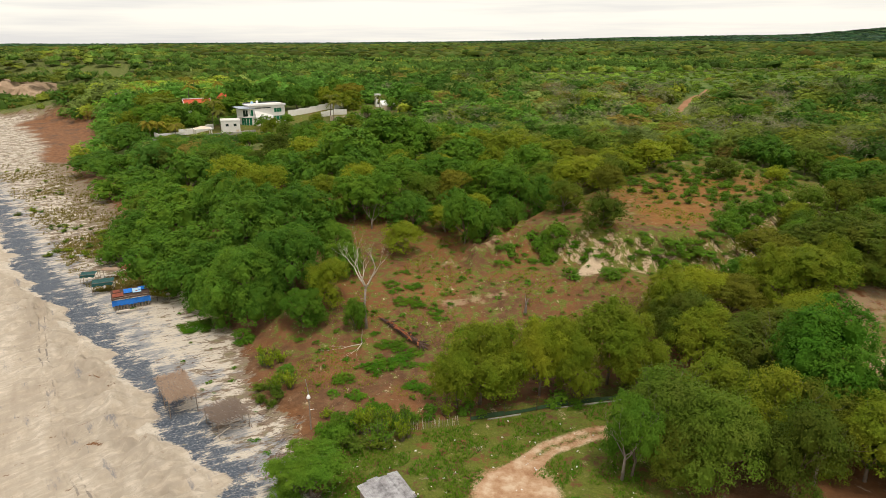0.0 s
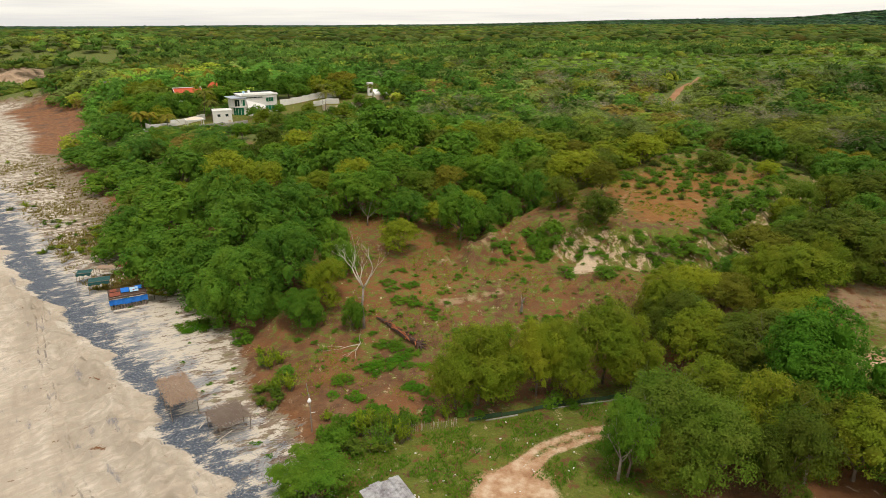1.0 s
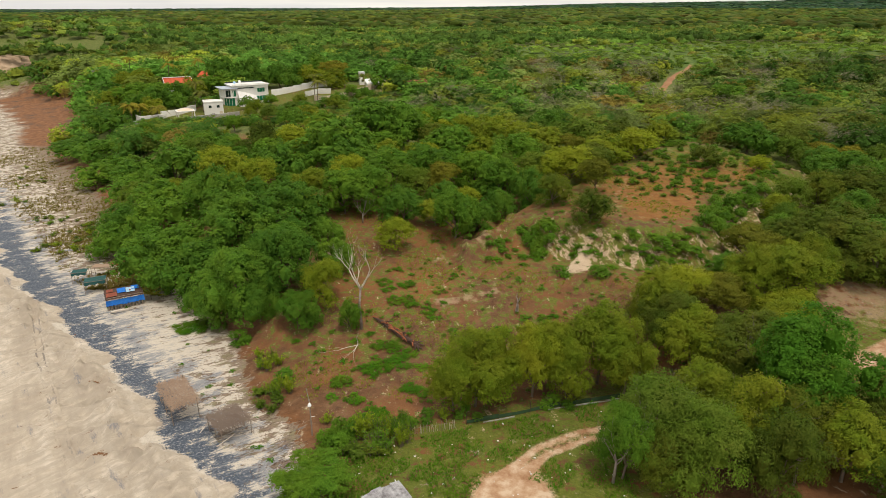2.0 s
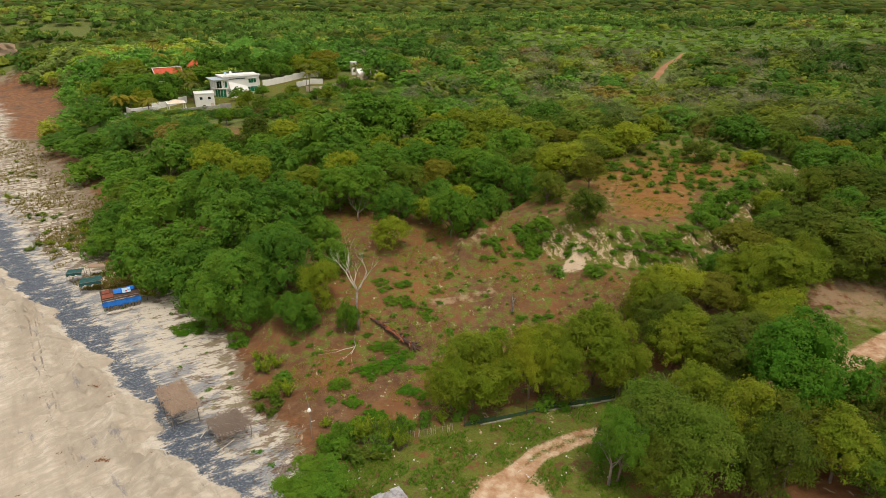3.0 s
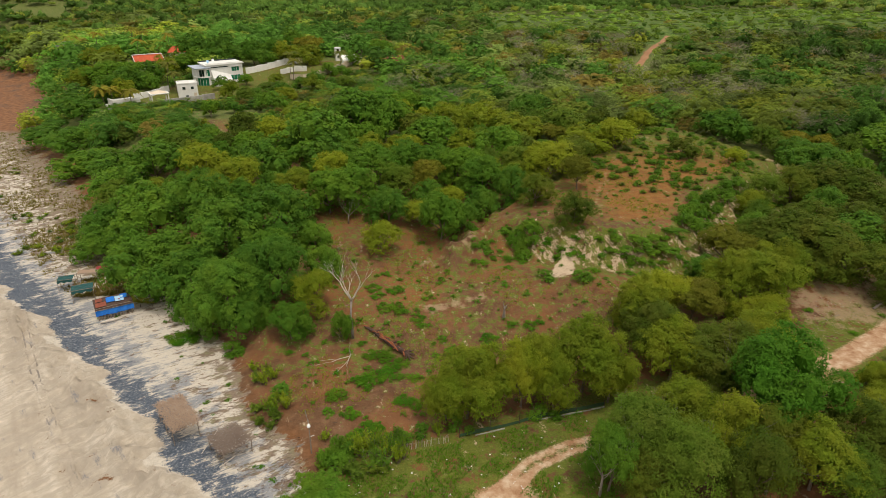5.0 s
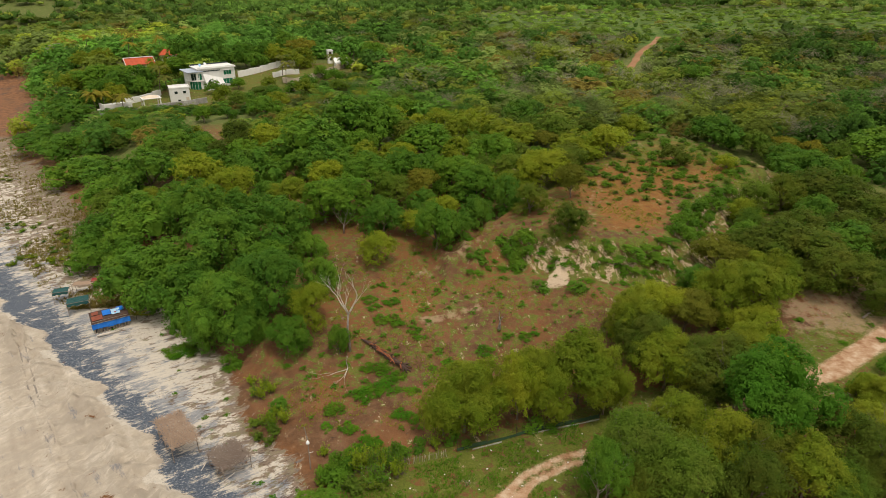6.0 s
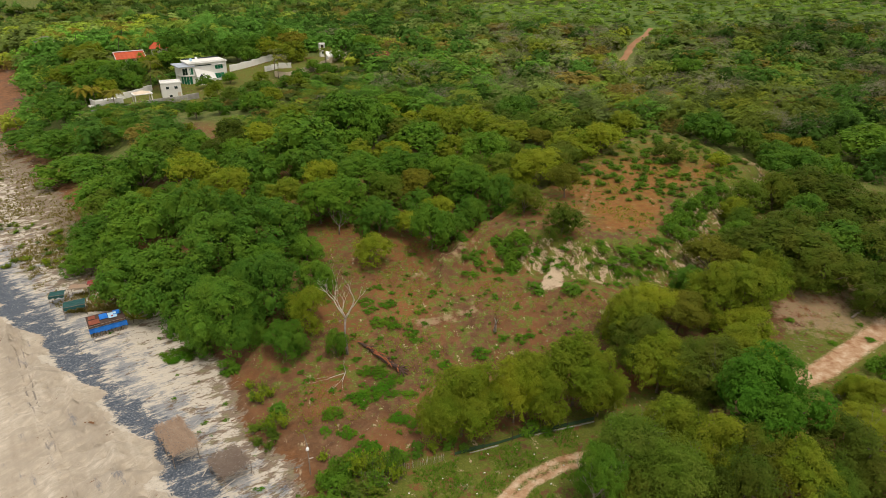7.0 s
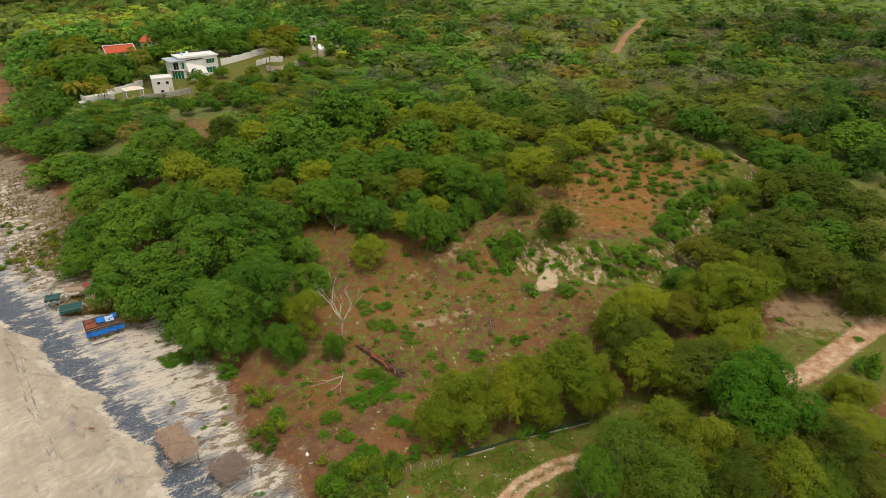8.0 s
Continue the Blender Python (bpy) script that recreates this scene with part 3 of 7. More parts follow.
class Form:
    """Gathers boxes, tubes and sheets into one mesh."""

    def __init__(self):
        self.v, self.q, self.t = [], [], []

    def add(self, verts, quads=(), tris=()):
        base = len(self.v)
        self.v += [tuple(v) for v in verts]
        self.q += [tuple(base + i for i in f) for f in quads]
        self.t += [tuple(base + i for i in f) for f in tris]
        return self

    def box(self, lo, hi, m=None, cut=0.02):
        """A box with cut edges between two corners."""
        bm = bmesh.new()
        size = Vector(hi) - Vector(lo)
        bmesh.ops.create_cube(bm, size=1.0, matrix=Matrix.LocRotScale((Vector(lo) + Vector(hi)) / 2, None, size))
        if cut:
            bmesh.ops.bevel(bm, geom=bm.edges[:], offset=min(cut, min(size) * 0.3), segments=1, affect="EDGES")
        bm.verts.index_update()
        vs = [(m @ v.co) if m else v.co.copy() for v in bm.verts]
        fs = [[v.index for v in f.verts] for f in bm.faces]
        bm.free()
        return self.add(vs, [f for f in fs if len(f) == 4], [f for f in fs if len(f) == 3])

    def tube(self, pts, radii, sides=6, cap=True):
        pts = [Vector(p) for p in pts]
        ring, verts, quads, tris = None, [], [], []
        for i, p in enumerate(pts):
            way = (pts[min(i + 1, len(pts) - 1)] - pts[max(i - 1, 0)]).normalized()
            side = way.cross(Vector((0.31, 0.92, 0.23))).normalized()
            up = way.cross(side)
            for k in range(sides):
                a = 2 * math.pi * k / sides
                verts.append(p + (side * math.cos(a) + up * math.sin(a)) * radii[i])
        for i in range(len(pts) - 1):
            for k in range(sides):
                a, b = i * sides + k, i * sides + (k + 1) % sides
                quads.append((a, b, b + sides, a + sides))
        if cap:
            for end, flip in ((0, True), (len(pts) - 1, False)):
                c = len(verts)
                verts.append(pts[end])
                for k in range(sides):
                    a, b = end * sides + k, end * sides + (k + 1) % sides
                    tris.append((c, b, a) if flip else (c, a, b))
        return self.add(verts, quads, tris)

    def sheet(self, corners, n, m, thick, wave, rng):
        """A sagging, creased sheet between four corners, with thickness."""
        a, b, c, d = (Vector(p) for p in corners)
        top, low = [], []
        for j in range(m + 1):
            for i in range(n + 1):
                s, t = i / n, j / m
                p = a.lerp(b, s).lerp(d.lerp(c, s), t)
                p = p + Vector((0, 0, rng.uniform(-wave, wave) - wave * 2 * math.sin(math.pi * s) * math.sin(math.pi * t)))
                top.append(p)
                low.append(p - Vector((0, 0, thick)))
        k = len(top)
        quads = []
        for j in range(m):
            for i in range(n):
                o = j * (n + 1) + i
                quads += [(o, o + 1, o + n + 2, o + n + 1), (k + o, k + o + n + 1, k + o + n + 2, k + o + 1)]
        rim = [i for i in range(n + 1)] + [j * (n + 1) + n for j in range(1, m + 1)] + [m * (n + 1) + i for i in range(n - 1, -1, -1)] + [j * (n + 1) for j in range(m - 1, 0, -1)]
        for i, j in zip(rim, rim[1:] + rim[:1]):
            quads.append((i, k + i, k + j, j))
        return self.add(top + low, quads)

    def mesh(self, name, mat, smooth=False):
        return mesh_of(name, np.array(self.v), [np.array(self.q, int).reshape(-1, 4), np.array(self.t, int).reshape(-1, 3)], mat, smooth)


def part(name, form, mat, parent, label="", smooth=False):
    ob = new(name, form.mesh(name, mat, smooth) if isinstance(form, Form) else form)
    ob.parent = parent
    return tagged(ob, label)


def thing(name, place, turn=0.0, label="", category="", group="", kind=""):
    ob = new(name)
    ob.empty_display_size = 0.3
    ob.matrix_basis = pose(*place, 0, 0, turn)
    return tagged(ob, label, category, group, kind)


def on_ground(x, y, sink=0.0):
    return (x, y, float(height(x, y)) - sink)


ICO = None
OCTA = (np.array([(1, 0, 0), (-1, 0, 0), (0, 1, 0), (0, -1, 0), (0, 0, 1), (0, 0, -1)], float),
        np.array([(0, 2, 4), (2, 1, 4), (1, 3, 4), (3, 0, 4), (2, 0, 5), (1, 2, 5), (3, 1, 5), (0, 3, 5)]))


def ico():
    global ICO
    if ICO is None:
        bm = bmesh.new()
        bmesh.ops.create_icosphere(bm, subdivisions=1, radius=1.0)
        bm.verts.index_update()
        ICO = (np.array([v.co[:] for v in bm.verts]), np.array([[v.index for v in f.verts] for f in bm.faces]))
        bm.free()
    return ICO


def leaf_sprays(rng, pos, nrm, size, slim=0.75):
    """A pointed spray of leaves at every place."""
    n = len(pos)
    t = np.cross(nrm, rng.normal(size=(n, 3)))
    t /= np.linalg.norm(t, axis=1, keepdims=True) + 1e-9
    b = np.cross(nrm, t)
    ln = (size * rng.uniform(0.6, 1.4, n))[:, None]
    w = b * ln * slim / 2
    v = np.stack([pos - t * ln * 0.4 - w, pos - t * ln * 0.4 + w, pos + t * ln * 0.6 - nrm * ln * 0.12], 1)
    return v.reshape(-1, 3), np.arange(n * 3).reshape(-1, 3)


def upward(rng, n, least=-0.3):
    """Directions over a ball, few of them downward."""
    d = rng.normal(size=(n, 3))
    d /= np.linalg.norm(d, axis=1, keepdims=True)
    d[:, 2] = np.where(d[:, 2] < least, -d[:, 2], d[:, 2])
    return d


def crown_form(rng, boughs, tufts, leaves, size, low=0.2, open_=0.0, squash=0.8, flat=0.0, core=True, ragged=0.08, slim=0.75, aspect=1.4, spread=0.72, skirt=0.2, wild=0.34):
    """A crown over a unit tree (radius 1, height 1): boughs under a dome, tufts over the boughs, leaf sprays over the tufts, and the dim mass inside."""
    turn = rng.uniform(0, 6.283)
    k = np.arange(boughs)
    ang = turn + 2.39996 * k + rng.normal(0, 0.25, boughs)
    rho = np.sqrt((k + rng.uniform(0.1, 0.9, boughs)) / boughs) * spread
    rad = rng.uniform(0.3, 0.42, boughs) * (1.08 - 0.3 * rho) * (10 / boughs) ** 0.3
    dome = np.sqrt(np.clip(1 - (rho / 0.98) ** 2, 0, 1)) * (1 - flat) + flat * (1 - 0.22 * rho)
    tier = np.where((k % 3 < 2) | (rho < 0.2), 1.0, rng.uniform(0.4, 0.8, boughs))
    vert = rad * squash * 1.35 / aspect
    top = low + (1 - low) * (skirt + (1 - skirt) * dome) * tier * rng.uniform(0.9, 1.05, boughs)
    c = np.stack([np.cos(ang) * rho, np.sin(ang) * rho, np.maximum(top - vert, low + vert * 0.4)], 1)
    axes = np.stack([rad, rad, vert], 1)
    # tufts crowd the outside of every bough, and loose leaves fill in between them
    share = rng.choice(boughs, tufts, p=rad ** 2 / (rad ** 2).sum())
    d = upward(rng, tufts, -0.55)
    tc = c[share] + d * axes[share] * rng.uniform(0.76, 1.0 + ragged, tufts)[:, None]
    ta = axes[share] * rng.uniform(0.18, 0.38, tufts)[:, None] * np.array([1.0, 1.0, 0.6])
    free = tc[:, 2] > 0.02
    for i in range(boughs):
        free &= (share == i) | (np.linalg.norm((tc - c[i]) / axes[i], axis=1) > 0.72)
    tc, ta, out = tc[free], ta[free], d[free]
    n = leaves * 2
    which = rng.choice(len(tc), n, p=ta[:, 0] ** 2 / (ta[:, 0] ** 2).sum())
    e = upward(rng, n, -0.5) + 0.4 * out[which]
    e /= np.linalg.norm(e, axis=1, keepdims=True)
    pos = tc[which] + e * ta[which] * rng.uniform(0.4, 1.25 + ragged * 2.0, n)[:, None]
    way = e * 0.45 + out[which] * 0.5
    loose = rng.uniform(size=n) < 0.3
    host = rng.choice(boughs, n, p=rad ** 2 / (rad ** 2).sum())
    f = upward(rng, n, -0.6)
    pos = np.where(loose[:, None], c[host] + f * axes[host] * rng.uniform(0.86, 1.06 + ragged, n)[:, None], pos)
    way = np.where(loose[:, None], f, way)
    keep = pos[:, 2] > 0.01
    for i in range(boughs):
        keep &= np.linalg.norm((pos - c[i]) / axes[i], axis=1) > 0.8
    pos, way = pos[keep][:leaves], way[keep][:leaves]
    nrm = way + np.array([0, 0, 0.4]) + rng.normal(size=way.shape) * wild
    nrm /= np.linalg.norm(nrm, axis=1, keepdims=True)
    tall = np.array([1.0, 1.0, aspect])
    v, q = leaf_sprays(rng, pos * tall, nrm, size, slim)
    v = v / tall
    tris = np.zeros((0, 3), int)
    if core:
        iv, it = OCTA if core == "octa" else ico()
        kept = [i for i in range(boughs) if rng.uniform() > open_]
        cv = [c[i] + iv * axes[i] * 0.6 * rng.uniform(0.85, 1.1, (len(iv), 1)) for i in kept]
        if cv:
            tris = np.concatenate([it + len(v) + i * len(iv) for i in range(len(kept))])
            v = np.concatenate([v] + cv)
    return v, q, tris, c


def trunk_form(rng, boughs, thick=0.035, low=0.2, limbs=6, sides=6):
    f = Form()
    fork = max(0.2, low * 0.9)
    lean = Vector((rng.uniform(-0.07, 0.07), rng.uniform(-0.07, 0.07), 0))
    f.tube([(0, 0, -0.05), (0, 0, 0.02), lean * 0.5 + Vector((0, 0, fork * 0.6)), lean + Vector((0, 0, fork))], [thick * 1.5, thick * 1.15, thick, thick * 0.9], sides + 2)
    for k in rng.choice(len(boughs), min(limbs, len(boughs)), replace=False):
        end = Vector(boughs[k])
        start = lean + Vector((0, 0, fork * rng.uniform(0.75, 1.0)))
        mid = start.lerp(end, 0.5) + Vector((rng.uniform(-0.06, 0.06), rng.uniform(-0.06, 0.06), 0.05))
        f.tube([start, mid, end], [thick * 0.6, thick * 0.38, thick * 0.12], sides)
    return f


def branches(f, rng, start, way, length, radius, depth, spread=0.55, rise=0.15, sides=5):
    """Bare limbs that fork and thin out."""
    p, w = Vector(start), Vector(way).normalized()
    pts, rr = [p.copy()], [radius]
    steps_ = 4
    for i in range(steps_):
        w = (w + Vector((rng.uniform(-1, 1), rng.uniform(-1, 1), rng.uniform(-0.6, 1))) * 0.2 + Vector((0, 0, rise * 0.3))).normalized()
        p = p + w * length / steps_
        pts.append(p.copy())
        rr.append(radius * (1 - 0.5 * (i + 1) / steps_) if depth else radius * max(0.12, 1 - (i + 1) / steps_))
    f.tube(pts, rr, sides)
    if depth:
        for k in range(int(rng.integers(2, 4))):
            i = int(rng.integers(2, steps_ + 1)) if k else steps_
            turn = Vector((rng.uniform(-1, 1), rng.uniform(-1, 1), rng.uniform(-0.3, 0.8))) * spread
            branches(f, rng, pts[i], (pts[i] - pts[i - 1]).normalized() + turn, length * rng.uniform(0.55, 0.8), rr[i] * 0.72, depth - 1, spread, rise, max(3, sides - 1))

# ---- the trees that stand alone or in the front rows: place, crown radius, height ----
DARK_TREES = [
    (-26.6, 79.0, 6.2, 9), (-20.8, 82.1, 6.1, 9), (-29.6, 79.2, 3.8, 6), (-23.4, 77.0, 3.4, 6),
    (-42.1, 93.3, 7.3, 9), (-34.1, 87.7, 6.7, 9), (-45.9, 99.6, 5.6, 8), (-37.4, 95.0, 7.1, 9),
    (-30.0, 94.3, 6.9, 9), (-22.4, 98.0, 7.0, 9), (-56.3, 113.9, 6.4, 7), (-55.2, 107.1, 5.6, 6),
    (-45.9, 108.6, 9.1, 9), (-59.8, 130.5, 7.8, 7), (-36.0, 104.5, 6.1, 9), (-76.8, 152.5, 8.4, 6),
    (-66.9, 143.8, 7.1, 7), (-52.3, 128.9, 6.9, 9),
]
DARK2_TREES = [
    (-98.8, 181.7, 9.2, 5), (-89.1, 171.6, 7.8, 6), (-29.8, 123.0, 6.3, 8), (-21.1, 134.6, 9.2, 11),
    (-16.1, 126.4, 6.9, 8), (30.3, 164.6, 6.8, 8), (71.1, 141.4, 6.8, 7), (76.8, 114.5, 7.6, 8),
    (101.6, 127.4, 9.7, 8), (103.0, 224.4, 8.8, 8), (67.9, 86.8, 6.3, 7), (-94.5, 192.5, 7.6, 7),
    (-80.0, 170.0, 4.6, 4.5), (-52.9, 144.6, 6.2, 6),
]
BRIGHT_TREES = [
    (-17.7, 73.9, 3.5, 5), (34.9, 51.5, 6.6, 12.6), (3.3, 96.0, 4.5, 8), (-7.2, 118.3, 7.1, 8),
    (-11.1, 107.9, 5.5, 8), (-15.4, 107.1, 5.5, 8), (-0.7, 120.3, 6.6, 8), (11.3, 111.3, 5.7, 8),
    (-12.2, 148.4, 10.0, 12), (-5.9, 147.3, 7.3, 10), (7.7, 116.6, 5.9, 8), (4.9, 136.2, 7.4, 8),
    (0.1, 175.1, 6.3, 8), (17.1, 128.1, 6.5, 8), (-54.9, 182.5, 3.4, 5),
]
OLIVE_TREES = [
    (3.7, 58.4, 4.9, 8.5), (1.3, 57.8, 3.0, 7), (6.4, 60.0, 3.4, 8), (10.1, 60.1, 3.7, 8.5),
    (12.8, 62.9, 3.5, 8), (17.8, 62.3, 5.3, 9.5), (20.2, 60.0, 3.5, 8.5), (13.7, 59.3, 3.1, 7),
    (28.6, 63.0, 4.8, 8), (33.3, 60.9, 5.6, 8), (37.8, 63.4, 4.3, 8), (27.6, 67.8, 4.6, 8),
    (27.4, 71.7, 4.3, 8), (45.7, 75.3, 6.1, 8), (40.7, 75.3, 4.3, 8), (48.9, 76.6, 4.0, 8),
]
OLIVE2_TREES = [
    (19.7, 101.8, 3.6, 5), (23.5, 92.1, 3.6, 5), (58.6, 84.1, 7.4, 7), (55.7, 87.2, 6.0, 7),
    (59.6, 78.6, 5.8, 7), (71.0, 84.6, 6.9, 7), (75.0, 107.6, 7.3, 7), (77.7, 103.0, 6.6, 7),
    (78.6, 96.4, 6.4, 7), (51.4, 89.0, 4.5, 5), (61.0, 91.4, 5.2, 7), (68.6, 90.8, 6.0, 7),
    (64.8, 74.5, 5.3, 7),
]
PALE_TREES = [
    (20.0, 49.5, 5.4, 9), (24.9, 51.1, 4.9, 9), (16.2, 46.7, 3.9, 8), (22.1, 44.6, 4.9, 9),
    (27.9, 47.3, 4.8, 9), (28.0, 42.9, 4.6, 9), (32.1, 47.1, 4.3, 8), (34.6, 44.4, 4.9, 8),
    (40.4, 46.9, 5.2, 7), (46.3, 49.5, 4.8, 5), (42.3, 43.2, 5.2, 5), (36.9, 42.8, 4.0, 5),
    (50.0, 55.2, 3.6, 4), (49.7, 56.7, 3.2, 3.5), (19.2, 45.3, 3.7, 6),
]
YELLOW_TREES = [
    (-32.5, 114.1, 5.1, 7), (-15.0, 78.8, 3.4, 6), (-6.4, 93.2, 3.4, 5), (24.9, 115.7, 6.0, 7),
    (28.2, 107.6, 3.4, 6), (31.6, 74.4, 4.5, 6), (35.2, 73.1, 4.5, 6), (36.2, 132.2, 6.3, 7),
    (23.2, 141.8, 7.2, 7), (42.7, 133.3, 5.7, 6), (34.4, 145.0, 6.1, 7), (17.4, 155.8, 6.4, 7),
    (-15.6, 117.6, 4.3, 7), (-40.4, 122.6, 5.3, 7), (-30.4, 141.1, 5.8, 7),
    (-26.6, 160.8, 5.8, 7),
]

lay_tracks()
far_track()


# ---- trees ----
KINDS = {
    "dark": (DARK_LEAF, dict(low=0.0, squash=0.95, flat=0.1, spread=0.78), "dense dark green broad-crowned coastal tree"),
    "bright": (BRIGHT_LEAF, dict(low=0.06, squash=0.75, flat=0.2, ragged=0.12), "bright green spreading tree with layered boughs"),
    "tall": (TALL_LEAF, dict(low=0.06, squash=1.0, flat=0.0, aspect=2.0, spread=0.76), "tall deep green tree with a broad domed crown"),
    "olive": (OLIVE_LEAF, dict(low=0.0, squash=0.95, open_=0.1, ragged=0.22, aspect=1.7, skirt=0.06), "olive green round-crowned tree with fine leaves"),
    "dull": (DULL_LEAF, dict(low=0.0, squash=0.85, open_=0.15, ragged=0.3, aspect=1.6, skirt=0.08), "dull green tree with a dense uneven crown"),
    "pale": (PALE_LEAF, dict(low=0.0, squash=0.85, open_=0.3, ragged=0.42, aspect=1.6, skirt=0.08), "pale dusty green tree with an open twiggy crown"),
    "yellow": (YELLOW_LEAF, dict(low=0.08, squash=0.7, open_=0.4, ragged=0.32, flat=0.2), "yellowish green thin-crowned tree"),
    "rust": (RUST_LEAF, dict(low=0.3, squash=0.45, open_=0.5, ragged=0.3, flat=0.5), "rust-tinged drying tree with flat boughs"),
}
MODELS = {}


def tree_model(kind, level, number):
    key = (kind, level, number)
    if key not in MODELS:
        leaf, shape, label = KINDS[kind]
        rng = np.random.default_rng(hash_of(kind) + 31 * level + 7 * number)
        boughs, tufts, leaves, size = (16, 600, 26000, 0.034) if kind == "tall" else ((14, 500, 20000, 0.038), (13, 340, 9500, 0.053), (11, 210, 4600, 0.074))[level]
        v, q, t, boughs = crown_form(rng, boughs, tufts, leaves, size, **shape)
        crown = mesh_of("crown", v, [q, t], leaf)
        trunk = trunk_form(rng, boughs, low=shape["low"]).mesh("trunk", BARK, True)
        MODELS[key] = (trunk, crown)
    return MODELS[key]


def hash_of(word):
    return sum(ord(c) * (i + 3) for i, c in enumerate(word))


TREE_ROOM = []          # place and crown radius of every tree that stands


def plant(kind, x, y, r, h, rng, level=1, label=""):
    """One tree: its trunk and crown share their meshes with others of the kind."""
    trunk, crown = tree_model(kind, level, int(rng.integers(0, 3)))
    ob = thing("tree", (0, 0, 0), 0, label or KINDS[kind][2], "tree", "woodland trees")
    ob.matrix_basis = Matrix.LocRotScale(on_ground(x, y, 0.05), Euler((0, 0, rng.uniform(0, 6.283))), (r * 0.93, r * 0.93, h))
    part("trunk", trunk, None, ob)
    part("crown", crown, None, ob)
    TREE_ROOM.append((x, y, r))
    return ob


rng = np.random.default_rng(11)
for kind, rows in (("dark", DARK_TREES), ("dark", DARK2_TREES), ("bright", BRIGHT_TREES), ("olive", OLIVE_TREES), ("olive", OLIVE2_TREES), ("pale", PALE_TREES), ("yellow", YELLOW_TREES)):
    for x, y, r, h in rows:
        odd = kind
        if rows is PALE_TREES:
            odd = ("pale", "olive", "bright", "pale", "olive", "dull", "dull", "olive", "dull", "olive", "dull", "pale", "olive", "olive", "dull")[rows.index((x, y, r, h))]
        elif rows is OLIVE2_TREES or rows is OLIVE_TREES and 24 < x < 39 and rows.index((x, y, r, h)) % 2:
            odd = "dull"
        elif rows is YELLOW_TREES and x > 20:
            odd = {3: "yellow", 4: "rust", 5: "yellow", 6: "rust", 9: "yellow", 10: "pale"}.get(rows.index((x, y, r, h)), "olive")
        odd = "tall" if h > 12.5 else odd
        if rows is PALE_TREES:
            r, h = r * rng.uniform(0.8, 0.96), h * rng.uniform(0.88, 1.08)
        plant(odd, x, y, r, h, rng, 0 if y < 84 else 1 if y < 122 else 2)

# the open ground that stays clear of woods
OPEN = [np.array(o, float) for o in (
    [(-28, 75), (-12, 49), (16, 57), (27, 66), (36, 78), (46, 88), (54, 100), (64, 108), (76, 118), (77, 132), (68, 148), (58, 154), (45, 138), (33, 124), (24, 111),
     (14, 104), (8, 100), (-3, 99), (-8, 107), (-19, 107), (-15, 92), (-12, 80), (-18, 76)],
    [(-16, 51), (16, 57), (19, 53), (13, 48), (11, 30), (-14, 30)],
    [(48, 60), (76, 72), (80, 84), (60, 82), (50, 72), (44, 66)],
    [(-96, 193), (-62, 199), (-46, 214), (-28, 230), (-12, 252), (-14, 272), (-48, 262), (-66, 247), (-80, 225), (-94, 210)],
    [(-108, 244), (-92, 238), (-82, 262), (-94, 276), (-110, 268)],
    [(-64, 191), (-48, 195), (-39, 164), (-42, 147), (-50, 149), (-59, 170)],
    [(-29, 116), (-21, 112), (-19, 120), (-25, 128)],
    [(85, 249), (91, 246), (102.5, 270), (119, 300), (138, 335), (132, 337), (113, 304), (97, 274)],
)]


def open_ground(x, y):
    x, y = np.asarray(x, float), np.asarray(y, float)
    clear = x - np.interp(y, SHORE_Y, SHORE_X) < 2.5
    for o in OPEN:
        clear = clear | inside(x, y, o)
    return clear


BELTS = (("dark", -75, 285, 62, 38), ("dark", -95, 500, 190, 50), ("dark", -40, 330, 45, 22), ("bright", 6, 224, 32, 38), ("dry", 85, 215, 85, 75), ("dry", 20, 300, 70, 40),
         ("dry", -165, 330, 40, 60), ("olive", 20, 168, 40, 24), ("dark", 150, 520, 120, 30), ("bright", 60, 480, 150, 60))
MIXES = {"dark": ("dark", "dark", "bright", "dark", "olive", "dark"), "bright": ("bright", "bright", "olive", "yellow", "dark", "bright", "pale"),
         "dry": ("olive", "pale", "pale", "rust", "olive", "olive", "pale", "dark", "pale", "yellow", "bright"), "olive": ("olive", "yellow", "olive", "dull", "pale", "bright")}


def kind_at(x, y, rng):
    """Which trees grow where: dark by the shore and behind the houses, mixed and dry inland."""
    for name, cx, cy, rx, ry in BELTS:
        if ((x - cx) / rx) ** 2 + ((y - cy) / ry) ** 2 < rng.uniform(0.55, 1.3):
            mix = MIXES[name]
            return mix[int(rng.integers(0, len(mix)))]
    inland = x - float(np.interp(y, SHORE_Y, SHORE_X))
    wet = 0.55 * math.exp(-inland / 45.0) + 0.25 * math.sin(x * 0.031 + 1.3) * math.sin(y * 0.027) + 0.12
    u = rng.uniform()
    if u < wet:
        return "dark" if rng.uniform() < 0.7 else "bright"
    if x > 52 and y < 230:
        return ("olive", "olive", "dull", "pale", "dull", "olive", "olive", "dark", "pale", "rust")[int(rng.integers(0, 10))]
    return ("olive", "yellow", "pale", "bright", "dull", "olive", "dull", "dark", "olive", "pale")[int(rng.integers(0, 10))] if rng.uniform() < 0.95 else "rust"


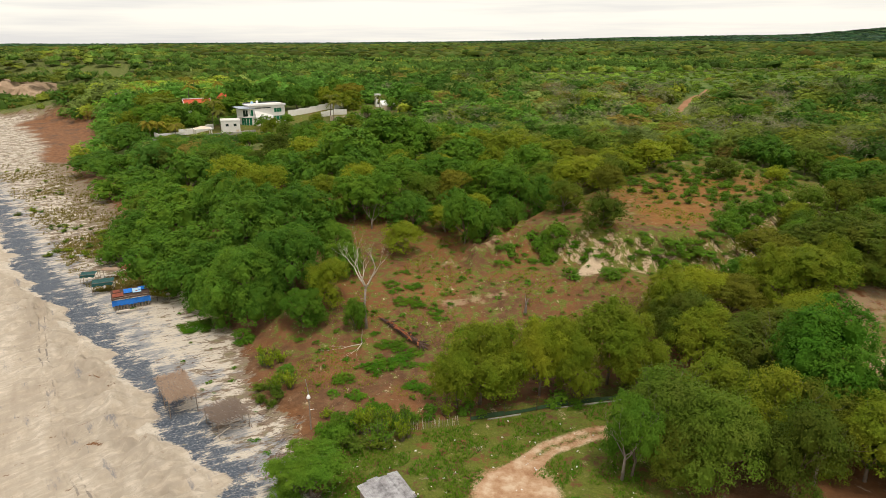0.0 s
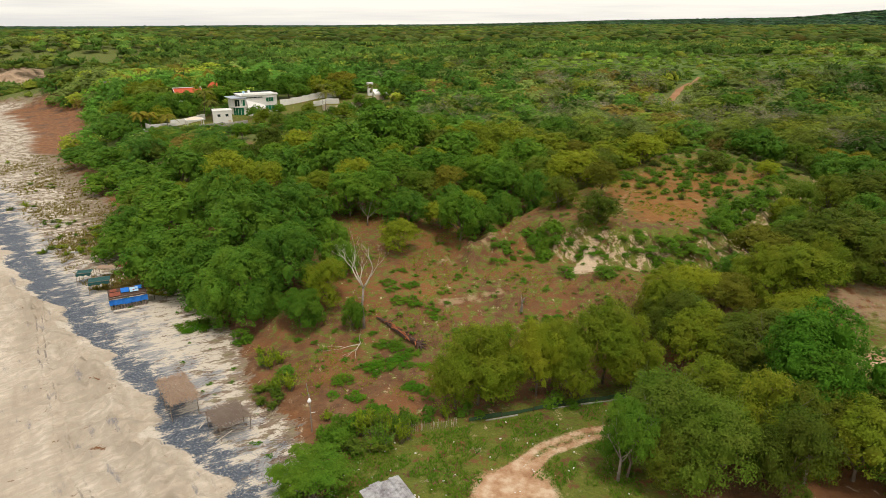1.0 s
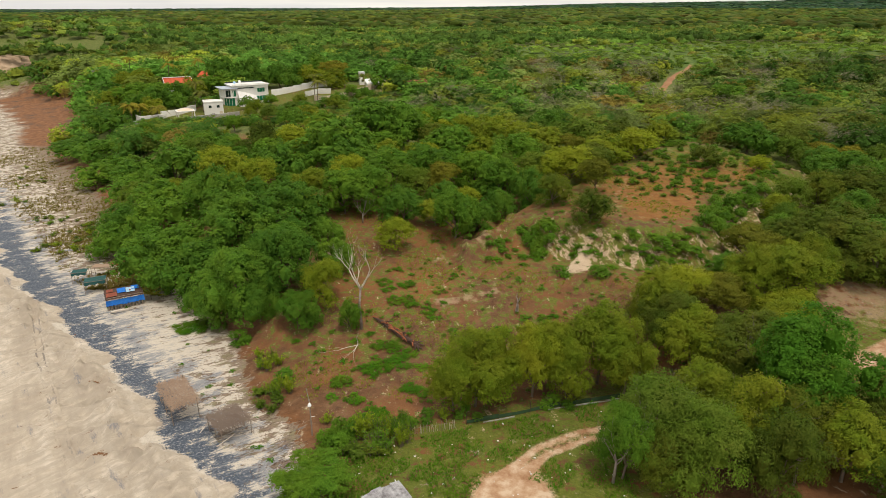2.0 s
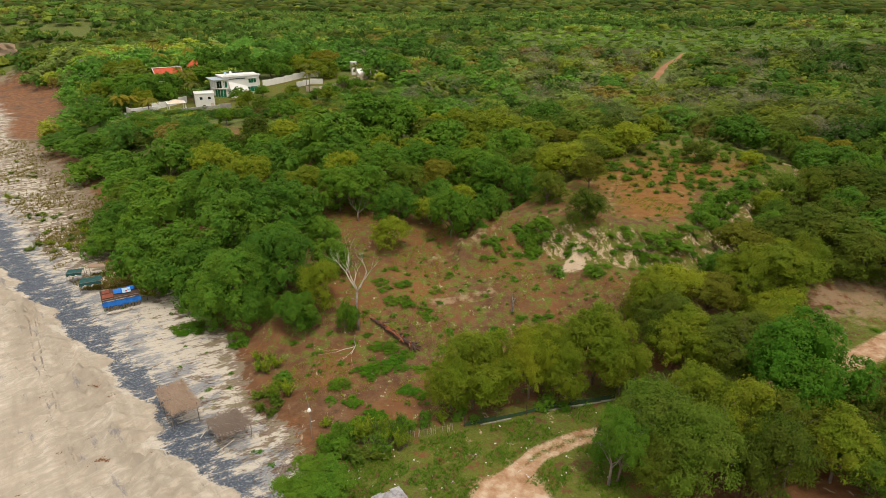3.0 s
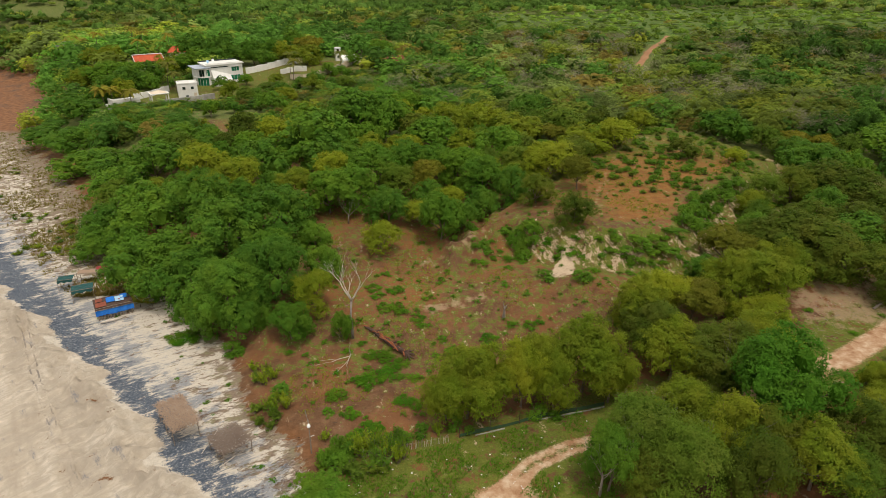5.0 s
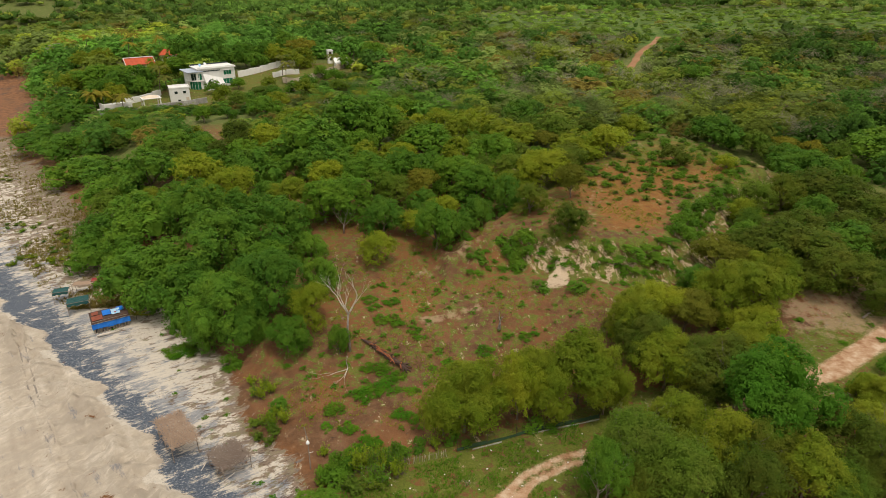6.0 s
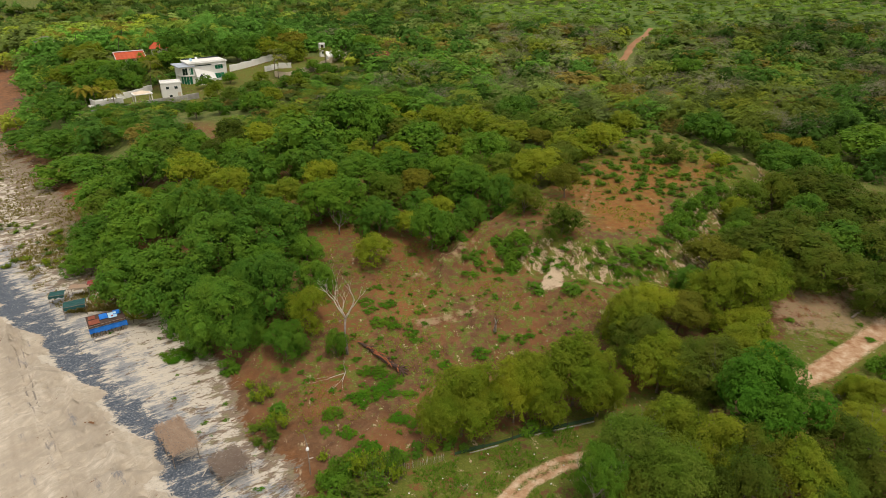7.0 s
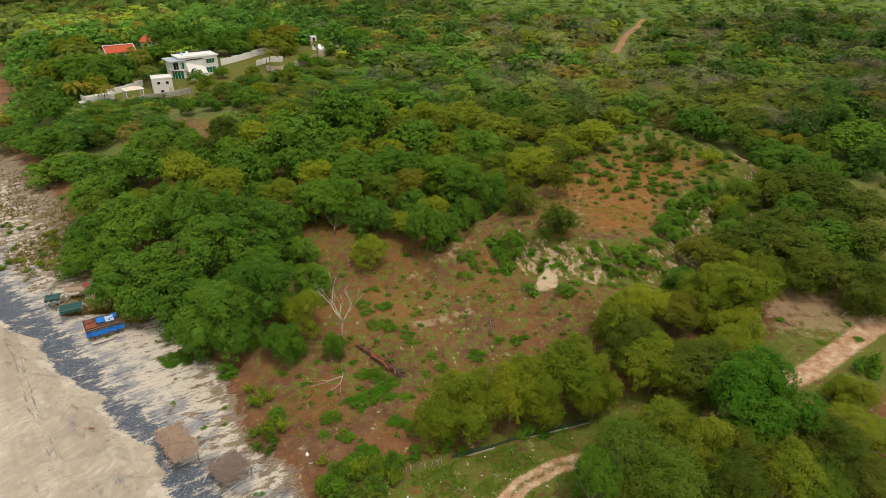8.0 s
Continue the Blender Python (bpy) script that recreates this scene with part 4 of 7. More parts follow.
# the rest of the wood, out to where single trees are lost in the mass
tries = 0
while len(TREE_ROOM) < 330 and tries < 9000:
    tries += 1
    y = 38 + 122 * math.sqrt(rng.uniform())
    x = rng.uniform(-0.82, 0.76) * y
    if math.hypot(x, y) > 158 or bool(open_ground(x, y)):
        continue
    r = rng.uniform(2.4, 4.6) if y < 90 else rng.uniform(2.8, 5.2)
    if any((x - a) ** 2 + (y - b) ** 2 < (0.62 * (r + c)) ** 2 for a, b, c in TREE_ROOM):
        continue
    kind = kind_at(x, y, rng)
    if y < 62 and x > 10:
        kind = ("pale", "dull", "dull")[int(rng.integers(0, 3))]
    plant(kind, x, y, r, min(r * rng.uniform(1.25, 1.7), 7.5), rng, 0 if y < 56 else 1 if y < 122 else 2)


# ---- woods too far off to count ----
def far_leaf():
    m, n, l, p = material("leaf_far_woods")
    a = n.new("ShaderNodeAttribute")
    a.attribute_name = "leaf_haze_tint"
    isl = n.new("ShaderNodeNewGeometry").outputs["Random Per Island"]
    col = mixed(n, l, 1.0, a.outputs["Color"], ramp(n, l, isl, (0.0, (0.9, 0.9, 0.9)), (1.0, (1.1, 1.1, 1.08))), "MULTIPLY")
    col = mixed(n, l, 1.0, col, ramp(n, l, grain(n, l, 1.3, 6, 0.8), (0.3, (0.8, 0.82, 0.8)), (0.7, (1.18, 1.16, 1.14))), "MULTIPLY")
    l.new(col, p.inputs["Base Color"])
    bumped(n, l, p, grain(n, l, 1.2, 6, 0.8), 1.0, 1.5)
    p.inputs["Roughness"].default_value, p.inputs["Specular IOR Level"].default_value = 0.8, 0.06
    t, mix = n.new("ShaderNodeBsdfTranslucent"), n.new("ShaderNodeMixShader")
    l.new(col, t.inputs["Color"])
    mix.inputs["Fac"].default_value = 0.32
    l.new(p.outputs["BSDF"], mix.inputs[1])
    l.new(t.outputs["BSDF"], mix.inputs[2])
    l.new(mix.outputs["Shader"], n["Material Output"].inputs["Surface"])
    return m


TINTS = {"dark": (0.062, 0.15, 0.02), "bright": (0.11, 0.235, 0.028), "olive": (0.18, 0.23, 0.03), "pale": (0.18, 0.235, 0.06), "yellow": (0.23, 0.26, 0.025), "rust": (0.24, 0.18, 0.04), "bare": (0.24, 0.21, 0.15), "dull": (0.12, 0.175, 0.022), "meadow": (0.17, 0.27, 0.03)}


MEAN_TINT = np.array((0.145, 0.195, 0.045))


def dome_form(seed, cuts, leaves, size, lumpy, flat=False):
    """A crown seen from far off: a lumpy dome, with leaf sprays that break its outline."""
    r = np.random.default_rng(seed)
    bm = bmesh.new()
    bmesh.ops.create_icosphere(bm, subdivisions=cuts, radius=1.0)
    bmesh.ops.delete(bm, geom=[v for v in bm.verts if v.co.z < -0.5], context="VERTS")
    bm.verts.index_update()
    v = np.array([p.co[:] for p in bm.verts])
    t = np.array([[p.index for p in f.verts] for f in bm.faces])
    bm.free()
    swell = np.ones(len(v))
    for k in range(9):
        w = r.normal(size=3)
        w /= np.linalg.norm(w)
        swell += lumpy * np.maximum(0, (v @ w - 0.62) / 0.38) * r.uniform(0.4, 1.0) - lumpy * 0.12
    out = v * swell[:, None] * (np.array([0.92, 0.92, 0.36]) if flat else np.array([0.82, 0.82, 0.52])) + np.array([0, 0, 0.66 if flat else 0.42])
    if leaves:
        pick = r.choice(len(t), leaves)
        mix = r.dirichlet((1, 1, 1), leaves)
        pos = (out[t[pick]] * mix[:, :, None]).sum(1)
        n = pos - np.array([0, 0, 0.3 if not flat else 0.0])
        n /= np.linalg.norm(n, axis=1, keepdims=True)
        n = n + r.normal(size=n.shape) * 0.55
        n /= np.linalg.norm(n, axis=1, keepdims=True)
        lv, lq = leaf_sprays(r, pos * r.uniform(0.86, 1.14, (leaves, 1)), n, size)
        mid_ = np.array([0, 0, 0.4])
        return np.concatenate([mid_ + (out - mid_) * 0.86, lv]), lq + len(out), t
    return out, np.zeros((0, 3), int), t


def far_woods():
    rng = np.random.default_rng(5)
    near = [crown_form(np.random.default_rng(160 + k), 6, 90, 900, 0.12, low=0.0, squash=0.9, flat=0.06 * k, core="octa", ragged=0.2, wild=0.16)[:3] for k in range(6)]
    middle = [crown_form(np.random.default_rng(170 + k), 5, 50, 330, 0.18, low=0.0, squash=0.95, flat=0.06 * k, core="octa", ragged=0.2, wild=0.16)[:3] for k in range(6)]
    domes = [[dome_form(100 + k + leaves, 1, leaves, size, lumpy, k % 3 == 2) for k in range(6)] for leaves, size, lumpy in ((36, 0.22, 0.6), (0, 0.3, 0.3))]
    sets = [near, middle] + domes
    bare = [crown_form(np.random.default_rng(140 + k), 8, 60, 420, 0.17, low=0.25, squash=1.3, core=False, ragged=0.5, slim=0.16)[:3] for k in range(3)]
    spots, d = [], 150.0
    while d < 4300:
        gap = 6.6 if d < 380 else 6.6 + (d - 380) / 90.0 if d < 800 else 11.2 + (d - 800) / 95.0
        n = int(1.56 * d / gap)
        az = -0.80 + 1.56 * (np.arange(n) + rng.uniform(size=n)) / n
        dd = d + rng.uniform(-0.6, 0.6, n) * gap
        spots.append(np.stack([dd * np.sin(az), dd * np.cos(az), np.full(n, gap), np.zeros(n)], 1))
        d += gap * 0.92
    low = np.stack([rng.uniform(-108, -6, 900), rng.uniform(166, 250, 900), np.full(900, 3.4), np.ones(900)], 1)
    spots = np.concatenate(spots + [low])
    x, y = spots[:, 0], spots[:, 1]
    away = np.hypot(x, y)
    ok = ~open_ground(x, y) & (away > 148)
    ok &= ~((np.sin(x * 0.013 + 2) * np.sin(y * 0.011 + x * 0.004) > 0.95) & (away > 900))
    ok &= ~((x > -335) & (x < -258) & (y > 412) & (y < 432)) & ~((x > -316) & (x < -232) & (y > 488) & (y < 503))
    ok &= ~(meadow(x, y) & (rng.uniform(size=len(x)) < 0.12))
    for a, b, c in TREE_ROOM:
        if a * a + b * b > 19000:
            ok &= (x - a) ** 2 + (y - b) ** 2 > (0.7 * (c + np.where(spots[:, 3] > 0, 1.5, 3))) ** 2
    spots = spots[ok]
    ground_z = height(spots[:, 0], spots[:, 1])
    on_bank = (spots[:, 0] > -335) & (spots[:, 0] < -255) & (spots[:, 1] > 431) & (spots[:, 1] < 480)
    ground_z = np.where(on_bank, np.maximum(ground_z, 10.0), ground_z)
    near_track = from_line(spots[:, 0], spots[:, 1], FAR_TRACK - np.array([5.0, 16.0]))
    vs, qs, ts, tint, base = [], [], [], [], 0
    for (x, y, gap, small), z in zip(spots.tolist(), ground_z.tolist()):
        dd = math.hypot(x, y)
        level = 0 if dd < 215 and not small else 1 if dd < 380 else 2 if dd < 800 else 3
        kind = kind_at(x, y, rng)
        v, q, t = sets[level][int(rng.integers(0, 6))]
        grazed = bool(meadow(x, y))
        if rng.uniform() < (0.2 if x > 30 else 0.1) and dd < 380 and x > -25 and not grazed:
            kind = "bare"
            v, q, t = bare[int(rng.integers(0, 3))]
        r = gap * (rng.uniform(0.55, 0.85) if rng.uniform() < 0.65 else rng.uniform(0.85, 1.15))
        h = min(r * rng.uniform(0.75, 1.15), 7.0) + (2.0 if kind == "dark" else 0)
        if grazed:
            r, h = r * rng.uniform(0.35, 0.85), h * rng.uniform(0.25, 0.6)
            kind = "meadow" if rng.uniform() < 0.75 else kind
        if y < 330 and near_track[len(vs)] < 9:
            h, r = min(h, 3.2), min(r, 2.8)
        if level == 3:
            h = min(r * rng.uniform(0.6, 1.1), 12.0)
        if -112 < x < -8 and 165 < y < 240 and dd < 250:
            h, r = min(h, 2.6), min(r, 3.2)
        a = rng.uniform(0, 6.283)
        c, s = math.cos(a), math.sin(a)
        vs.append(np.stack([(v[:, 0] * c - v[:, 1] * s) * r + x, (v[:, 0] * s + v[:, 1] * c) * r + y, v[:, 2] * h + z - 0.2], 1))
        qs.append(q + base)
        ts.append(t + base)
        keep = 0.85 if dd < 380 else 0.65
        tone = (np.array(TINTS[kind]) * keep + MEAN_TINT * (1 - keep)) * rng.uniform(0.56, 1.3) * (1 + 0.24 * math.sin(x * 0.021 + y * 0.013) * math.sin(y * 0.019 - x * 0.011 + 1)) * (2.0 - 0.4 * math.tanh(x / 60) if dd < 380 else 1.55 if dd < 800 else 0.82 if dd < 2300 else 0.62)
        # distance haze put into the leaf colour: the farthest woods turn bluish
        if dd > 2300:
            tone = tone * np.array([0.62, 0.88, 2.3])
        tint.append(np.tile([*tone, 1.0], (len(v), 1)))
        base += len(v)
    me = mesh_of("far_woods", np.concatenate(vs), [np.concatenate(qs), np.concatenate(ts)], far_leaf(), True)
    me.attributes.new("leaf_haze_tint", "FLOAT_COLOR", "POINT").data.foreach_set("color", np.concatenate(tint).astype(np.float32).ravel())
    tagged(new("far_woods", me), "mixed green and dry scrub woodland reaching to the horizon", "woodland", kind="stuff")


# trees about the houses
YARD_TREES = [
    (-61.0, 222.4, 3.8, 4.5), (-54.9, 228.2, 3.2, 4), (-86.4, 228.5, 5.9, 8), (-84.7, 238.0, 5.6, 8), (-76.4, 249.7, 6.9, 8), (-70.3, 253.1, 6.9, 8),
    (-79.5, 246.2, 5.7, 7), (-53.0, 254.3, 5.7, 7), (-45.9, 260.9, 6.8, 8), (-63.2, 257.3, 5.8, 7), (-91.4, 225.0, 6.4, 8), (-94.6, 218.7, 5.8, 7),
    (-83.5, 221.0, 4.6, 6), (-37.0, 258.9, 7.0, 7), (-31.1, 229.3, 3.6, 4.5), (-35.5, 222.2, 3.6, 4), (-20.0, 254.7, 3.3, 5), (-39.3, 188.7, 5.4, 6),
    (-44.0, 226.0, 3.4, 4.5), (-40.5, 214.0, 4.2, 4.5), (-27.5, 240.5, 3.6, 5), (-22.5, 236.0, 3.8, 4.5), (-47.5, 207.5, 4.0, 4), (-90.0, 214.0, 4.6, 6),
    (-49.7, 187.5, 3.4, 3.6), (-69.1, 172.1, 4.0, 3.6), (-74.6, 174.0, 3.3, 3), (-95.4, 207.4, 5.0, 6), (-113.1, 242.1, 7.1, 8), (-80.5, 184.0, 3.0, 3),
]
YARD_KINDS = [
    (-105.0, 238.5, 7.9, 8, "bright"), (-95.6, 236.7, 6.2, 7, "bright"), (-118.6, 263.4, 6.0, 7, "olive"), (-83.8, 251.5, 5.0, 6, "olive"), (-78.1, 248.9, 3.7, 5, "yellow"),
    (-93.0, 223.5, 5.1, 6, "dark"), (-120.7, 251.1, 6.6, 7, "dark"), (-108.1, 216.6, 5.1, 6, "dark"), (-69.0, 261.5, 8.1, 11, "dark"), (-81.5, 267.7, 7.9, 11, "dark"),
    (-57.9, 259.6, 6.8, 9, "bright"), (-50.7, 264.7, 5.9, 9, "bright"), (-37.5, 266.2, 6.9, 9, "rust"), (-20.1, 283.1, 5.6, 9, "dark"), (-10.1, 268.2, 6.3, 8, "bright"),
    (-47.6, 286.8, 7.1, 10, "dark"), (-55.0, 207.7, 3.9, 6, "olive"), (-111.6, 262.1, 5.6, 7, "olive"), (-49.6, 201.8, 3.8, 5, "pale"), (-44.9, 216.3, 4.2, 4, "pale"),
    (-31.6, 222.1, 4.7, 4.5, "olive"), (-37.6, 200.6, 4.8, 5, "olive"), (-20.4, 222.4, 4.2, 4, "pale"), (-50.3, 157.1, 3.0, 4, "olive"), (-64.1, 160.9, 3.9, 4, "bright"),
    (-74.4, 172.0, 3.2, 3.5, "olive"), (-58.5, 164.7, 3.5, 4, "bright"), (54.6, 124.9, 3.6, 4, "dull"), (63.2, 120.3, 2.5, 3.2, "yellow"), (71.2, 166.0, 2.6, 3.4, "dark"),
]
for i, (x, y, r, h) in enumerate(YARD_TREES):
    plant(("dark", "bright", "dark", "olive", "dark")[i % 5], x, y, r, h, rng, 2, "leafy garden tree beside the white house" if y > 200 else "")
for x, y, r, h, kind in YARD_KINDS:
    plant(kind, x, y, r, h, rng, 2, "leafy garden tree beside the white house" if y > 215 else "")
far_woods()

# ---- on the beach ----
rng = np.random.default_rng(21)


def stick(f, a, b, r, rng, sides=5):
    a, b = Vector(a), Vector(b)
    mid = a.lerp(b, 0.5) + Vector((rng.uniform(-1, 1), rng.uniform(-1, 1), rng.uniform(-1, 1))) * 0.02 * (b - a).length
    f.tube([a, mid, b], [r, r * 0.95, r * 0.85], sides)


def thatch_roof(w, d, rng, ragged, n):
    """Dry fronds heaped over laths, seen from above as a mat of strips."""
    f = Form()
    for i in range(n):
        x, y = rng.uniform(-w / 2, w / 2), rng.uniform(-d / 2, d / 2)
        a = rng.normal(0.15, 0.55)
        ln, z = rng.uniform(0.7, 1.7), rng.uniform(0.0, 0.16)
        dx, dy = math.cos(a) * ln / 2, math.sin(a) * ln / 2
        wd = rng.uniform(0.012, 0.035)
        p = Vector((x, y, z))
        e, s = Vector((dx, dy, rng.uniform(-0.05, 0.05))), Vector((-dy, dx, 0)).normalized() * wd
        droop = Vector((0, 0, -0.1 if abs(x) + ln / 2 > w / 2 + ragged or abs(y) > d / 2 else 0.0))
        f.add([p - e + s, p - e - s, p - s + Vector((0, 0, 0.03)), p + s + Vector((0, 0, 0.03)), p + e - s * 0.5 + droop, p + e + s * 0.5 + droop],
              [(0, 1, 2, 3), (3, 2, 4, 5)])
    return f


def thatch_shelter(x, y, turn, w, d, h, mat, rng, label, n, tilt=0.0):
    ob = thing("thatch_shelter", on_ground(x, y), turn, label, "beach shelter", "thatched beach shelters")
    for sx in (-1, 0, 1):
        for sy in (-1, 1):
            f = Form()
            px, py = sx * w * 0.46, sy * d * 0.46
            stick(f, (px, py, -0.3), (px + rng.uniform(-0.08, 0.08), py + rng.uniform(-0.08, 0.08), h + rng.uniform(0.05, 0.5)), 0.05, rng, 6)
            part("post", f, POLE_WOOD, ob)
    for sy in (-1, 1):
        f = Form()
        stick(f, (-w * 0.55, sy * d * 0.46, h - 0.06), (w * 0.55, sy * d * 0.46, h - 0.06 + tilt), 0.045, rng)
        part("beam", f, POLE_WOOD, ob)
    for k in range(6):
        f = Form()
        px = -w * 0.46 + k * w * 0.184
        stick(f, (px, -d * 0.56, h), (px + rng.uniform(-0.2, 0.2), d * 0.56, h + 0.02), 0.03, rng)
        part("lath", f, POLE_WOOD, ob)
    roof = part("roof", thatch_roof(w, d, rng, 0.1, n), mat, ob, "roof of dry palm fronds")
    roof.matrix_basis = pose(0, 0, h + 0.05, 0, 0, 0)
    return ob


first = thatch_shelter(-28.1, 59.6, -56, 5.6, 2.9, 2.1, THATCH, rng, "open beach shelter of poles with a tan dry frond roof", 950)
second = thatch_shelter(-21.6, 55.6, -50, 3.5, 3.3, 1.6, THATCH_OLD, rng, "sagging beach shelter of poles with a grey-brown frond roof", 700)
for a, b in (((-2.3, -1.9, 0.0), (-1.2, -1.7, 1.4)), ((-2.6, 0.2, 1.5), (-1.4, -2.6, 0.3)), ((1.5, -2.1, 0.1), (2.4, -0.6, 1.3))):
    f = Form()
    stick(f, a, b, 0.045, rng)
    part("loose_pole", f, PALE_BARK, second, "pale fallen pole")


def blue_stall():
    ob = thing("beach_stall", on_ground(-45.4, 86.4), 28, "beach stall with a blue tarpaulin front and a patchwork board roof", "beach stall")
    w, d, h = 4.6, 2.6, 1.9
    for px in (-2.2, -0.7, 0.8, 2.2):
        for py in (-1.2, 1.2):
            f = Form()
            stick(f, (px, py, -0.3), (px + rng.uniform(-0.06, 0.06), py, h + (0.15 if py > 0 else -0.1)), 0.05, rng, 6)
            part("post", f, POLE_WOOD, ob)
    for py in (-1.2, 1.2):
        f = Form()
        stick(f, (-2.4, py, h - 0.05), (2.4, py, h - 0.05), 0.045, rng)
        part("beam", f, POLE_WOOD, ob)
    f = Form()
    for i in range(12):
        a, b = -2.5 + i * 0.42, -2.5 + (i + 1) * 0.42
        o0, o1 = 0.08 * math.sin(i * 1.9), 0.08 * math.sin((i + 1) * 1.9)
        s = 0.12 * math.sin(i * 0.8)
        f.add([(a, -1.42 + o0, 0.75 + s), (b, -1.42 + o1, 0.75 - s * 0.4), (b, -1.36 + o1 * 0.5, 1.55), (a, -1.36 + o0 * 0.5, 1.55),
               (a, -1.39 + o0, 0.75 + s), (b, -1.39 + o1, 0.75 - s * 0.4), (b, -1.33 + o1 * 0.5, 1.55), (a, -1.33 + o0 * 0.5, 1.55)],
              [(0, 1, 2, 3), (5, 4, 7, 6), (3, 2, 6, 7), (1, 0, 4, 5)])
    part("front_tarp", f, BLUE_TARP, ob, "bright blue tarpaulin front")
    for k in range(12):
        px = -2.3 + k * 0.4
        part("slat", Form().box((px, -1.33, 0.0), (px + 0.13, -1.29, 0.8 + rng.uniform(-0.1, 0.05)), cut=0.0), POLE_WOOD, ob)
    part("counter_rail", Form().box((-2.35, -1.28, 0.62), (2.3, -1.2, 0.7), cut=0.01), CHAR_WOOD, ob, "dark counter rail")
    f = Form().sheet([(-2.5, -1.5, 1.75), (2.5, -1.5, 1.75), (2.5, 1.45, 2.2), (-2.5, 1.45, 2.2)], 10, 6, 0.03, 0.03, rng)
    part("roof_deck", f, CHAR_WOOD, ob, "dark plank roof deck")
    for name, lo, hi, mat, lab in (("roof_board", (-2.3, -0.9), (-0.9, 0.2), RUST_BOARD, "rusty red roof sheet"), ("roof_board", (-0.8, -0.2), (0.3, 1.1), BLUE_TARP, "blue roof sheet"),
                                   ("roof_board", (0.35, -0.4), (1.5, 0.9), SKY_BOARD, "pale blue and white printed board"), ("roof_board", (1.1, 0.2), (2.1, 1.2), BLUE_TARP, "blue roof sheet"),
                                   ("roof_board", (-2.2, 0.4), (-1.3, 1.2), RUST_BOARD, "rusty red roof sheet")):
        z = lambda q: 1.86 + 0.153 * (q + 1.5) * 0.98
        f = Form().sheet([(lo[0], lo[1], z(lo[1])), (hi[0], lo[1], z(lo[1])), (hi[0], hi[1], z(hi[1])), (lo[0], hi[1], z(hi[1]))], 4, 3, 0.02, 0.012, rng)
        part(name, f, mat, ob, lab)
    f = Form()
    f.box((0.75, -0.1, 2.06), (1.0, 0.5, 2.1), Matrix.Rotation(0.0, 4, "Z"), 0.0)
    part("roof_mark", f, RED_TARP, ob, "small red mark on the board")
    f = Form().box((-2.42, -1.1, 0.1), (-2.36, 0.9, 1.6), cut=0.01)
    part("side_cloth", f, WEED_LEAF, ob, "green cloth side")


blue_stall()


def net_shelter(x, y, turn, w, d, h, mat, label, hang):
    ob = thing("tarp_shelter", on_ground(x, y), turn, label, "tarp shelter", "tarp shelters on the beach")
    for sx in (-1, 1):
        for sy in (-1, 1):
            f = Form()
            stick(f, (sx * w / 2, sy * d / 2, -0.3), (sx * w / 2 + rng.uniform(-0.08, 0.08), sy * d / 2, h + 0.12), 0.045, rng, 6)
            part("post", f, POLE_WOOD, ob)
    for sy in (-1, 1):
        f = Form()
        stick(f, (-w * 0.55, sy * d / 2, h), (w * 0.55, sy * d / 2, h), 0.035, rng)
        part("rail", f, POLE_WOOD, ob)
    f = Form().sheet([(-w / 2, -d / 2, h - 0.05), (w / 2, -d / 2, h - 0.05), (w / 2, d / 2, h), (-w / 2, d / 2, h)], 8, 6, 0.02, 0.05, rng)
    part("canopy", f, mat, ob)
    if hang:
        f = Form()
        for i in range(8):
            a, b = -w / 2 + i * w / 8, -w / 2 + (i + 1) * w / 8
            za, zb = h - hang - 0.12 * math.sin(i * 2.1), h - hang - 0.12 * math.sin((i + 1) * 2.1)
            f.add([(a, -d / 2 - 0.04, za), (b, -d / 2 - 0.04, zb), (b, -d / 2, h - 0.04), (a, -d / 2, h - 0.04),
                   (a, -d / 2 - 0.02, za), (b, -d / 2 - 0.02, zb), (b, -d / 2 + 0.02, h - 0.04), (a, -d / 2 + 0.02, h - 0.04)], [(0, 1, 2, 3), (5, 4, 7, 6), (1, 0, 4, 5)])
        part("hanging_edge", f, mat, ob)
    return ob


net_shelter(-51.9, 91.4, 22, 3.0, 2.0, 2.0, GREEN_TARP, "pole shelter draped with dark green netting", 0.45)
net_shelter(-56.0, 95.0, 14, 2.2, 1.7, 1.9, GREEN_TARP, "small pole shelter draped with green netting", 0.4)
net_shelter(-53.6, 97.4, 8, 3.0, 1.5, 1.7, THATCH, "low pole rack with a tan frond cover", 0.0)
net_shelter(-51.6, 98.6, 14, 2.2, 1.2, 1.8, RED_TARP, "pole rack with a faded red tarpaulin", 0.3)


def log_at(pts, radii, mat, label, name="driftwood_log", sides=8):
    base = on_ground(*pts[0][:2])
    f = Form()
    f.tube([Vector((x, y, float(height(x, y)) + z)) - Vector(base) for x, y, z in pts], radii, sides)
    ob = new(name, f.mesh(name, mat, True))
    ob.location = base
    return tagged(ob, label, "log")


log_at([(-46.3, 83.6, 0.1), (-45.9, 83.2, 0.35), (-45.0, 83.6, 0.4), (-43.6, 84.6, 0.12)], [0.12, 0.16, 0.15, 0.07], PALE_BARK, "bleached curved driftwood trunk lying on the sand")
f = Form()
stick(f, (0, 0, -0.2), (0.05, 0, 1.1), 0.06, rng, 6)
ob = tagged(new("stake", f.mesh("stake", POLE_WOOD)), "short grey wooden stake set upright in the sand", "stake")
ob.location = on_ground(-40.6, 88.0)


